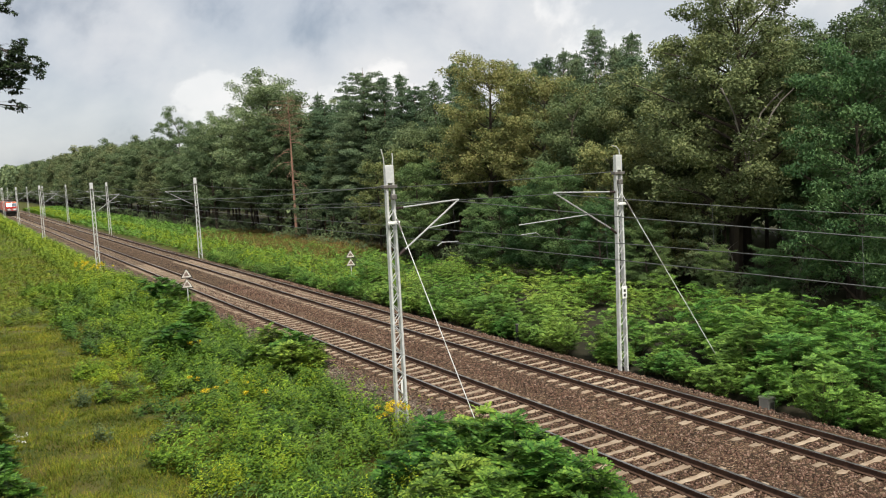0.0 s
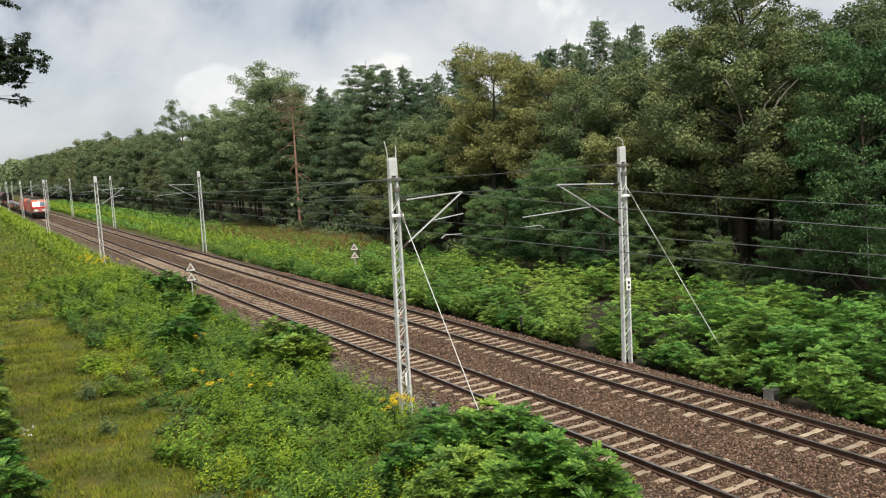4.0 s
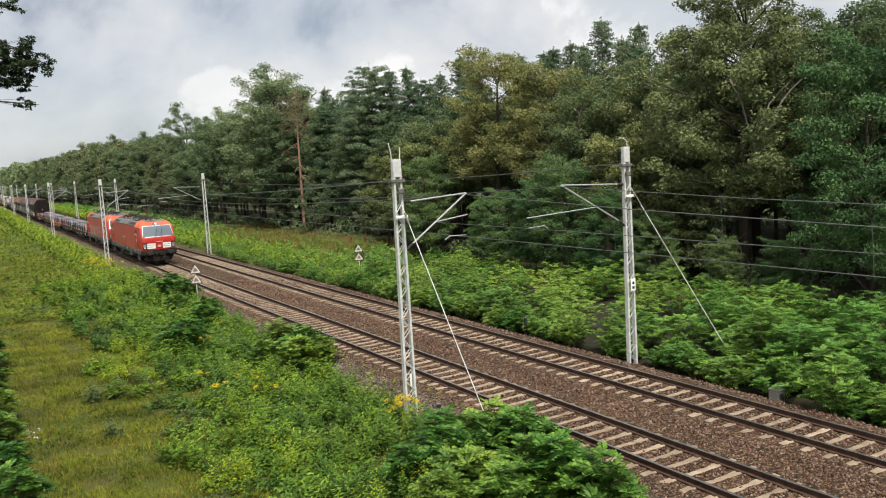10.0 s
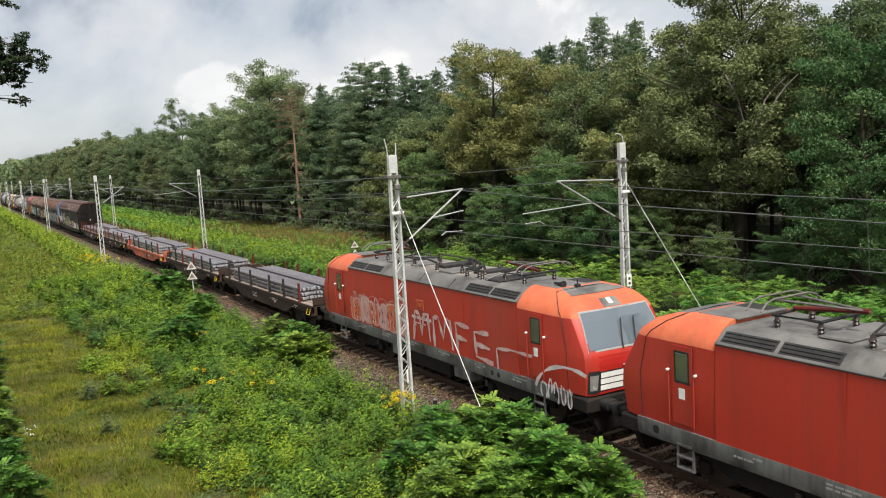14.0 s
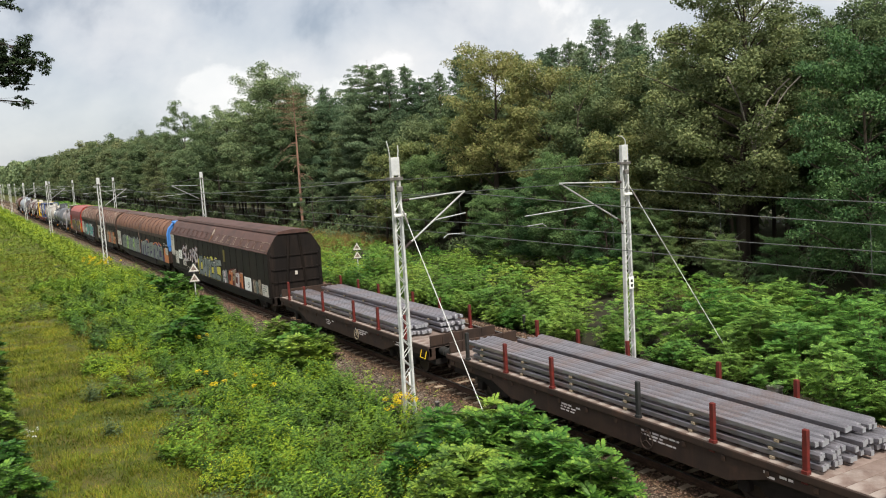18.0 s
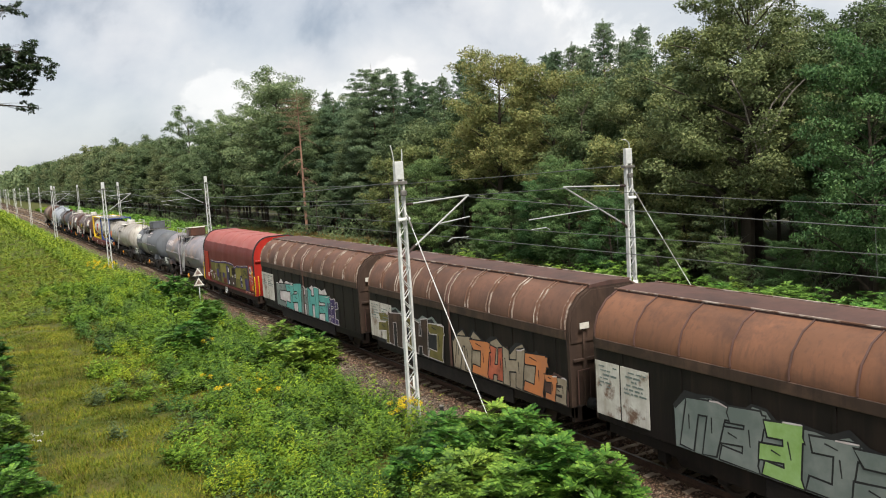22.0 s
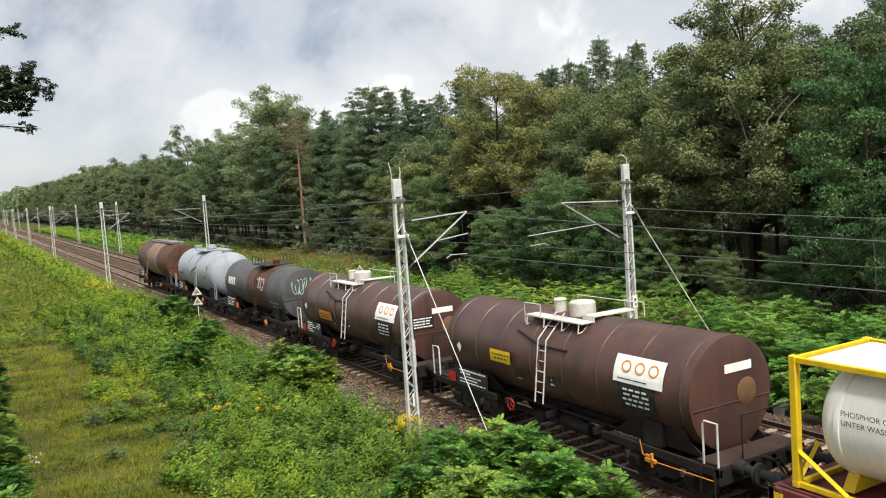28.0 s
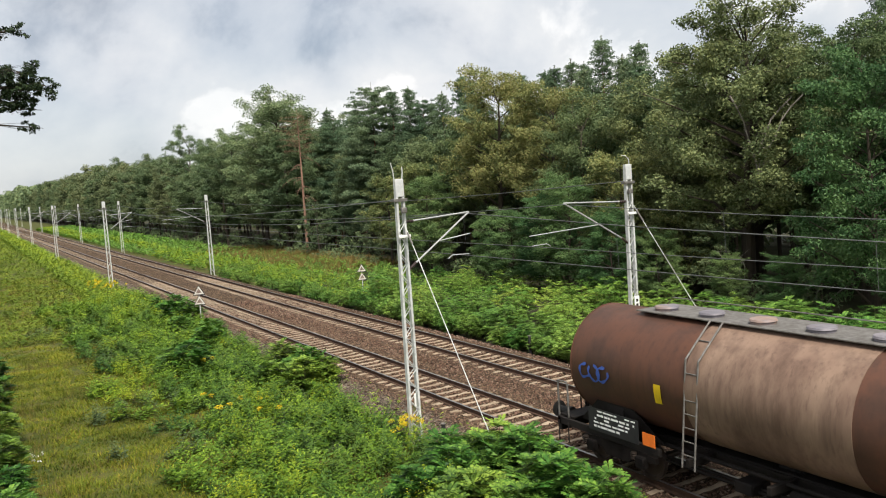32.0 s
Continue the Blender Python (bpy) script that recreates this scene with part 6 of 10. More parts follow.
def bogie(root, y, base=1.8, r=0.46, frame_z=0.55):
    """Two-axle bogie: side frames with axle boxes and springs, four wheels."""
    bo = part("bogie", shared("bogie_bolster_%g" % base, lambda: Mesh().box(-0.9, 0.9, -0.22, 0.22, 0.62, 0.86, 0.03), "underside"), None, root, at=(0, y, 0))
    for s in (-1, 1):
        def make(s=s):
            m = Mesh()
            h = base / 2
            m.loft([[(s * x, a, b) for a, b in ((-h - 0.45, 0.52), (-h - 0.45, 0.66), (-h + 0.2, 0.74), (-0.35, 0.74), (0.35, 0.74), (h - 0.2, 0.74), (h + 0.45, 0.66), (h + 0.45, 0.52), (h - 0.32, 0.50), (0.4, 0.34), (-0.4, 0.34), (-h + 0.32, 0.50))] for x in (0.96, 1.08)])
            return m
        side = part("side_frame", shared("side_frame_%g_%d" % (base, s), make, "underside"), None, bo)
        for e in (-1, 1):
            part("axle_box", shared("axle_box_%d" % s, lambda s=s: Mesh().box(min(s * 1.0, s * 1.2), max(s * 1.0, s * 1.2), -0.15, 0.15, 0.33, 0.62, 0.03), "underside"), None, bo, at=(0, e * base / 2, 0))
            part("spring", shared("spring_%d" % s, lambda s=s: Mesh().turn_z([(0.5, 0.07), (0.53, 0.085), (0.56, 0.07), (0.59, 0.085), (0.62, 0.07), (0.65, 0.085), (0.68, 0.07)], s * 1.12, 0.24, 10), "wheel"), None, bo, at=(0, e * base / 2, 0))
            part("wheel", shared("wheel_%g_%d" % (r, s), lambda s=s: Mesh().add([(s * x, y_, z) for x, y_, z in wheel_mesh(r).v], wheel_mesh(r).f), "wheel"), None, bo, at=(s * 0.7535, e * base / 2, r))
    for e in (-1, 1):
        part("axle", shared("axle", lambda: Mesh().tube((-0.9, 0, 0), (0.9, 0, 0), 0.08, 10), "wheel"), None, bo, at=(0, e * base / 2, r))
    return bo


def ends(root, L, z=1.05, front=True, rear=True, dark="underside", big=False):
    """Buffers, draw hook and screw coupling at both ends."""
    w = 0.26 if big else 0.24
    for y, s, on in ((0.0, 1, front), (L, -1, rear)):
        if not on:
            continue
        for x in (-0.875, 0.875):
            b = part("buffer", shared("buffer_%d_%d" % (s, big), lambda: Mesh().turn_y([(s * 0.0, 0.05), (s * 0.005, 0.20), (s * 0.045, 0.225), (s * 0.06, 0.10), (s * 0.34, 0.10), (s * 0.35, 0.145), (s * 0.62, 0.155), (s * 0.63, 0.05)], 0, 0, 18) if not big else
                     Mesh().loft([[(f * w * math.copysign(abs(math.cos(q)) ** 0.55, math.cos(q)), s * y0, f * 0.175 * math.copysign(abs(math.sin(q)) ** 0.55, math.sin(q))) for q in (0.1, 0.45, 0.8, 1.15, 1.57, 1.99, 2.34, 2.69, 3.04, 3.24, 3.59, 3.94, 4.29, 4.71, 5.13, 5.48, 5.83, 6.18)] for y0, f in ((0.0, 0.75), (0.015, 0.93), (0.05, 1.0), (0.10, 0.96), (0.13, 0.62), (0.34, 0.60), (0.35, 0.78), (0.62, 0.80))]), "rubber"), None, root, "black buffer", at=(x, y, z))
        hook = part("draw_hook", shared("draw_hook_%d" % s, lambda: Mesh().path([(0, s * 0.65, 0), (0, s * 0.32, 0), (0, s * 0.18, 0.09), (0, s * 0.12, 0.0), (0, s * 0.2, -0.06)], 0.045, 6), dark), None, root, at=(0, y, z))
        part("coupling", shared("coupling_%d" % s, lambda: Mesh().path([(-0.06, s * 0.25, 0), (-0.06, s * 0.02, -0.22), (0.06, s * 0.02, -0.22), (0.06, s * 0.25, 0)], 0.028, 6), dark), None, hook)
        part("brake_hose", shared("brake_hose_%d" % s, lambda: Mesh().path([(0.32, s * 0.6, -0.15), (0.33, s * 0.3, -0.25), (0.25, s * 0.12, -0.45), (0.12, s * 0.15, -0.35)], 0.03, 6), "rubber"), None, root, at=(0, y, z))
        if big:
            for x in (-0.62, -0.36, 0.10, 0.30):
                part("brake_hose", shared("long_hose_%d" % s, lambda: Mesh().path([(0, s * 0.6, 0.02), (0, s * 0.22, -0.02), (0.02, s * 0.10, -0.20), (0.05, s * 0.14, -0.42), (0.10, s * 0.26, -0.38)], 0.026, 6), "rubber"), None, root, at=(x, y, z))


def vehicle(name, label, category, s0):
    root = thing(name, label, category, (0, 0, 0), "train on the near track")
    TRAIN.append((root, s0))
    return root


def side_plane(x, y0, y1, z0, z1, t=0.006):
    """A thin plate on the near or far side."""
    s = -1 if x < 0 else 1
    a, b = sorted((x, x + s * t))
    return Mesh().box(a, b, y0, y1, z0, z1)


def bars(parent, x, y0, z0, rows, width, h, gap, material="white", seed=1, t=0.004):
    """Unreadable writing as plain bars."""
    rng = random.Random(seed)
    m = Mesh()
    s = -1 if x < 0 else 1
    for r in range(rows):
        y, z = y0 + (width * rng.uniform(0, 0.45) if r else 0.0), z0 - r * (h + gap)
        tall = h * rng.choice((0.7, 0.85, 1.0))
        while y < y0 + width - 0.03:
            w = min(rng.uniform(0.05, 0.26), y0 + width - y)
            a, b = sorted((x, x + s * t))
            if rng.random() < 0.8 or (r == 0 and y == y0):
                m.box(a, b, y, y + w, z - tall, z)
            y += w + rng.uniform(0.02, 0.06)
    return part("lettering", m, M[material], parent, "plain marking bars")


def ribbon(pts, w, x, t=0.003):
    """A sprayed line of width w through (y, z) points on a side at x."""
    m = Mesh()
    n = len(pts)
    L, R = [], []
    for i, (y, z) in enumerate(pts):
        a, b = pts[max(0, i - 1)], pts[min(n - 1, i + 1)]
        d = Vector((b[0] - a[0], b[1] - a[1]))
        d = d.normalized() if d.length > 1e-6 else Vector((1, 0))
        q = w * (0.8 + 0.4 * math.sin(i * 1.7)) * 0.5
        L.append((x, y - d.y * q, z + d.x * q))
        R.append((x, y + d.y * q, z - d.x * q))
    for i in range(n - 1):
        m.poly(L[i], L[i + 1], R[i + 1], R[i])
    return m


def letter_shape(rng, y, z, w, h):
    """A chunky leaning block with notches, as (y, z) points."""
    lean = rng.uniform(-0.18, 0.18) * h
    j = lambda k: rng.uniform(-k, k)
    notch = [rng.random() < 0.42 for _ in range(4)]
    u, v = rng.uniform(0.35, 0.65), rng.uniform(0.35, 0.65)
    pts = [(0.03 + j(.05), 0.0 + j(.05))]
    pts += [(u - 0.12, 0.02 + j(.03)), (u, rng.uniform(0.14, 0.36)), (u + 0.12, j(.04))] if notch[0] else [(u, -0.03 + j(.04))]
    pts += [(0.86 + j(.05), 0.0), (0.97 + j(.04), 0.10 + j(.04))]
    pts += [(0.92 + j(.06), v - 0.12), (rng.uniform(0.50, 0.72), v), (0.96 + j(.05), v + 0.12)] if notch[1] else [(1.0 + j(.04), v)]
    pts += [(0.98 + j(.05), 0.90 + j(.05)), (0.88, 1.0 + j(.04))]
    pts += [(1.12 - u, 0.98 + j(.04)), (1 - u, rng.uniform(0.66, 0.86)), (0.88 - u, 1.0 + j(.04))] if notch[2] else [(1 - u, 1.04 + j(.05))]
    pts += [(0.10 + j(.04), 0.99 + j(.05)), (0.02 + j(.04), 0.88)]
    pts += [(0.05 + j(.05), 1.1 - v), (rng.uniform(0.26, 0.46), 1 - v), (0.03 + j(.05), 0.9 - v)] if notch[3] else [(-0.01 + j(.04), 1 - v)]
    n = len(pts)
    cut = [tuple(pts[i][c] * f + pts[(i + 1) % n][c] * (1 - f) for c in (0, 1)) for i in range(n) for f in (0.72, 0.28)]
    return [(y + a * w + lean * (b - 0.5), z + b * h) for a, b in cut]


def grown(pts, k):
    cy, cz = sum(p[0] for p in pts) / len(pts), sum(p[1] for p in pts) / len(pts)
    return [(p[0] + math.copysign(k, p[0] - cy), p[1] + math.copysign(k, p[1] - cz)) for p in pts]


def sheet(pts, x):
    return Mesh().poly(*[(x, y, z) for y, z in pts])


def bar_letter(rng, y, z, w, h):
    """A slanted letter of two or three blades, each as (y, z) points."""
    t, l, m = w * rng.uniform(0.30, 0.40), w * rng.uniform(-0.30, 0.05), w * rng.uniform(-0.28, 0.12)
    e = lambda: rng.uniform(-0.06, 0.06) * h
    one = [(0, e()), (t, e()), (t + l, h + e()), (l - 0.12 * w, h * 1.04 + e())]
    two = [(w - t * 0.9, e()), (w + 0.05 * w, e()), (w + m, h + e()), (w + m - t, h * 0.93 + e())]
    q = rng.uniform(0.22, 0.5)
    bar = [(0.05 * w, q * h), (w * 0.98, (q - 0.10) * h), (w * 0.95, (q + 0.18) * h), (0.08 * w, (q + 0.27) * h)]
    cap = [(l - 0.15 * w, h * 0.80), (0.75 * w, h * 0.72), (0.95 * w + m * 0.5, h * 0.98), (l, h * 1.06)]
    foot = [(-0.08 * w, -0.02 * h), (0.9 * w, 0.02 * h), (0.82 * w, 0.26 * h), (0.02 * w, 0.22 * h)]
    pick = rng.choice(((one, two, bar), (one, bar, cap), (one, cap, foot), (one, two, cap), (one, bar, foot, cap), (two, cap, foot)))
    return [[(y + a, z + max(0.0, b)) for a, b in p] for p in pick]


def wild_piece(parent, x, y0, y1, z0, z1, letters, fills, edge, back, seed, label, k=0.05, rim=None):
    """A sprayed piece in angular letters: a ragged cloud, dark-edged blades, cracks and shines."""
    rng = random.Random(seed)
    s = -1 if x < 0 else 1
    n = letters * 3
    top = [(y0 - 0.15 + (y1 - y0 + 0.3) * i / n, z1 - (0.35 if i in (0, n) else rng.uniform(-0.16, 0.22))) for i in range(n + 1)]
    cloud = part("graffiti", sheet(top + [(y1 + 0.12, z0 - 0.01), (y0 - 0.12, z0 - 0.01)], x + s * 0.003) if back else ribbon(top[1:-1], 0.04, x + s * 0.003), M[back or edge], parent, label)
    if rim:
        part("graffiti_rim", ribbon(top, 0.13, x + s * 0.005), M[rim], cloud, "sprayed rim line")
    step = (y1 - y0) / letters
    for i in range(letters):
        w, h = step * rng.uniform(0.92, 1.08), (z1 - z0) * rng.uniform(0.82, 1.0)
        blades = bar_letter(rng, y0 + step * i, z0 + 0.02, w, h)
        q = x + s * (0.006 + 0.006 * (i % 2))
        rim_, fill = Mesh(), Mesh()
        for j, p in enumerate(blades):
            rim_.poly(*[(q + s * 0.0006 * j, a, max(z0, b)) for a, b in grown(p, k)])
            fill.poly(*[(q + s * (0.003 + 0.0006 * j), a, b) for a, b in p])
        part("letter_edge", rim_, M[edge], cloud)
        part("letter_fill", fill, M[fills[i % len(fills)]], cloud)
        for p in blades[:2]:
            c, d = p[0], p[2]
            part("letter_line", ribbon([(c[0] * 0.6 + d[0] * 0.4 + 0.04, c[1] * 0.6 + d[1] * 0.4), (c[0] * 0.3 + d[0] * 0.7, c[1] * 0.3 + d[1] * 0.7)], 0.03, q + s * 0.0062), M["spray_black"], cloud)
        if rng.random() < 0.7:
            p = blades[0]
            part("letter_shine", ribbon([p[2], ((p[2][0] + p[3][0]) / 2, p[2][1] + 0.02), p[3]], 0.035, q + s * 0.0064), M["spray"], cloud)


def piece(parent, x, y0, y1, z0, z1, letters, fills, edge, back, seed, label, k=0.05, rim=None):
    """A sprayed piece: a cloud behind, block letters with an edge, short lines and shines on them."""
    rng = random.Random(seed)
    s = -1 if x < 0 else 1
    n = letters * 3
    top = [(y0 - 0.12 + (y1 - y0 + 0.24) * i / n, z1 + (0.05 if i in (0, n) else 0.09 + 0.10 * math.sin(i * 2.1 + seed)) - (0.25 if i in (0, n) else 0)) for i in range(n + 1)]
    low = [(y1 + 0.10, z0 - 0.02), (y0 - 0.10, z0 - 0.02)]
    cloud = part("graffiti", sheet(top + low, x + s * 0.003) if back else ribbon(top[1:-1], 0.03, x + s * 0.003), M[back or edge], parent, label)
    if rim:
        part("graffiti_rim", ribbon(top, 0.11, x + s * 0.005), M[rim], cloud, "sprayed rim line")
    step = (y1 - y0) / letters
    for i in range(letters):
        w, h = step * rng.uniform(0.98, 1.10), (z1 - z0) * rng.uniform(0.84, 1.02)
        pts = letter_shape(rng, y0 + step * (i - 0.03), z0 + 0.02, w, h)
        q = x + s * (0.008 * (i % 2))
        part("letter_edge", sheet(grown(pts, k), q + s * 0.006), M[edge], cloud)
        part("letter_fill", sheet(pts, q + s * 0.009), M[fills[i % len(fills)]], cloud)
        c, d = y0 + step * (i + 0.5), z0 + h * 0.5
        a = rng.uniform(0.7, 2.4)
        ink = "spray_black" if edge != "spray_black" or rng.random() < 0.6 else "spray"
        bow = [(c + w * (0.12 - 0.20 * math.sin(f * 3.1)) * a / 1.6, d + h * (0.30 - 0.58 * f)) for f in (0, 0.2, 0.4, 0.6, 0.8, 1.0)]
        part("letter_line", ribbon(bow, 0.04, q + s * 0.012), M[ink], cloud)
        part("letter_line", ribbon([(c - 0.32 * w, d - 0.05 * h), (c - 0.22 * w, d - 0.28 * h), (c - 0.02 * w, d - 0.36 * h * a / 2.4)], 0.03, q + s * 0.012), M["spray_black"], cloud)
        if rng.random() < 0.6:
            hy, hz, a, b = c + rng.uniform(-0.05, 0.2) * w, d + rng.uniform(-0.12, 0.2) * h, 0.13 * w, 0.10 * h
            part("letter_counter", sheet([(hy + a * math.cos(f) * (1 + 0.2 * math.sin(2 * f + i)), hz + b * math.sin(f)) for f in (0, 0.8, 1.6, 2.4, 3.2, 4.0, 4.8, 5.6)], q + s * 0.011), M[edge] if edge != "spray" else M["spray_violet"], cloud)
        if rng.random() < 0.75:
            part("letter_shine", ribbon([(c + 0.34 * w, d + 0.10 * h), (c + 0.38 * w, d + 0.27 * h), (c + 0.33 * w, d + 0.38 * h), (c + 0.15 * w, d + 0.43 * h)], 0.03, q + s * 0.0125), M["spray"], cloud)


def scrawl(parent, x, y0, y1, z0, z1, letters, w, material, seed, label):
    """Thin sprayed loops, one stroke each."""
    rng = random.Random(seed)
    s = -1 if x < 0 else 1
    step = (y1 - y0) / letters
    for k in range(letters):
        c, d = y0 + step * (k + 0.5), (z0 + z1) / 2
        a0, sweep, flat = rng.uniform(0, 6.28), rng.uniform(3.2, 6.6) * rng.choice((-1, 1)), rng.uniform(0.5, 1.0)
        pts = []
        for i in range(15):
            a = a0 + sweep * i / 14
            q = 0.5 * (1 - 0.3 * math.sin(i * 0.6 + a0))
            pts.append((c + step * q * flat * math.cos(a), d + (z1 - z0) * q * math.sin(a)))
        part("graffiti", ribbon(pts, w, x + s * 0.004), M[material], parent, label)


def written(text, size, x, y, z, material, parent, label="", squeeze=1.0):
    """Readable words on the near side; they read from the rear towards the front."""
    cu = bpy.data.curves.new("lettering", "FONT")
    cu.body, cu.size = text, size
    tmp = bpy.data.objects.new("lettering", cu)
    me = bpy.data.meshes.new_from_object(tmp)
    bpy.data.objects.remove(tmp)
    me.materials.append(M[material])
    m = Matrix(((0, 0, -1, x), (-squeeze, 0, 0, y), (0, 1, 0, z), (0, 0, 0, 1)))
    return part("lettering", me, None, parent, label or "printed lettering", at=m)


# -- locomotives --


def cab_ring(z, yf, w, yr, flip, L, cant):
    pts = [(-w, yr), (-w, yf + 0.50), (-w * 0.955, yf + 0.17), (-w * 0.86, yf + 0.06), (0, yf), (w * 0.86, yf + 0.06), (w * 0.955, yf + 0.17), (w, yf + 0.50), (w, yr)]
    return [(x, L - y if flip else y, z) for x, y in pts]


CAB = ((1.02, 0.66, 1.40), (1.30, 0.62, 1.44), (1.95, 0.56, 1.48), (2.24, 0.56, 1.48), (2.40, 0.60, 1.475), (3.24, 1.08, 1.455), (3.38, 1.18, 1.42), (3.62, 1.48, 1.22), (3.77, 1.95, 1.00), (3.82, 2.50, 0.84))


def front_at(z):
    for (a, ya, wa), (b, yb, wb) in zip(CAB, CAB[1:]):
        if a <= z <= b:
            f = (z - a) / (b - a)
            return ya + (yb - ya) * f, wa + (wb - wa) * f
    return CAB[-1][1:]


def front_patch(z0, z1, h0, h1, out, L, flip, c0=None, c1=None):
    """A plate that follows the front: half-widths h0 below and h1 above, or from c to h on one side."""
    rows = []
    for k in range(5):
        z = z0 + (z1 - z0) * k / 4
        y, w = front_at(z)
        a = (c0 if c0 is not None else -h0) + ((c1 if c1 is not None else -h1) - (c0 if c0 is not None else -h0)) * k / 4
        b = h0 + (h1 - h0) * k / 4
        row = []
        for i in range(9):
            x = a + (b - a) * i / 8
            u = abs(x) / w
            yy = y + (0.06 * u / 0.86 if u < 0.86 else 0.06 + 0.11 * (u - 0.86) / 0.095 if u < 0.955 else 0.17 + 0.33 * (u - 0.955) / 0.045)
            yy -= out
            row.append((x, L - yy if flip else yy, z))
        rows.append(row)
    m = Mesh()
    for r, q in zip(rows, rows[1:]):
        for i in range(8):
            m.poly(r[i], r[i + 1], q[i + 1], q[i])
    return m


def pantograph(root, y, raised, s):
    base = part("pantograph", Mesh().path([(-0.62, y - 0.55, 3.99), (0.62, y - 0.55, 3.99), (0.62, y + 0.55, 3.99), (-0.62, y + 0.55, 3.99)], 0.035, 6, close=True), M["black"], root, "folded dark pantograph" if not raised else "raised pantograph")
    for x in (-0.55, 0.55):
        for e in (-0.5, 0.5):
            part("insulator", shared("roof_insulator", lambda: Mesh().turn_z([(3.90, 0.05), (3.93, 0.075), (3.97, 0.05), (4.01, 0.075), (4.05, 0.05), (4.09, 0.075), (4.13, 0.05), (4.20, 0.04)], 0, 0, 12), "insulator"), None, base, at=(x, y + e, -0.23))
    hinge = (0, y - s * 0.5, 4.05)
    knee = (0, y + s * (1.15), 4.19 + (0.42 if raised else 0.0))
    head = (0, y - s * 0.75, 4.23 + (0.82 if raised else 0.02))
    part("lower_arm", Mesh().tube(hinge, knee, 0.05, 8), M["stake_red"], base)
    for x in (-0.35, 0.35):
        part("upper_arm", Mesh().tube(knee, (x, head[1], head[2]), 0.025, 6), M["zinc_dark"], base)
    for e in (-0.18, 0.18):
        z = head[2] + 0.05
        part("contact_strip", Mesh().path([(-0.95, head[1] + e, z - 0.22), (-0.78, head[1] + e, z - 0.06), (-0.55, head[1] + e, z), (0.55, head[1] + e, z), (0.78, head[1] + e, z - 0.06), (0.95, head[1] + e, z - 0.22)], 0.022, 6), M["zinc_dark"], base, "dull contact strip with drooping horns")


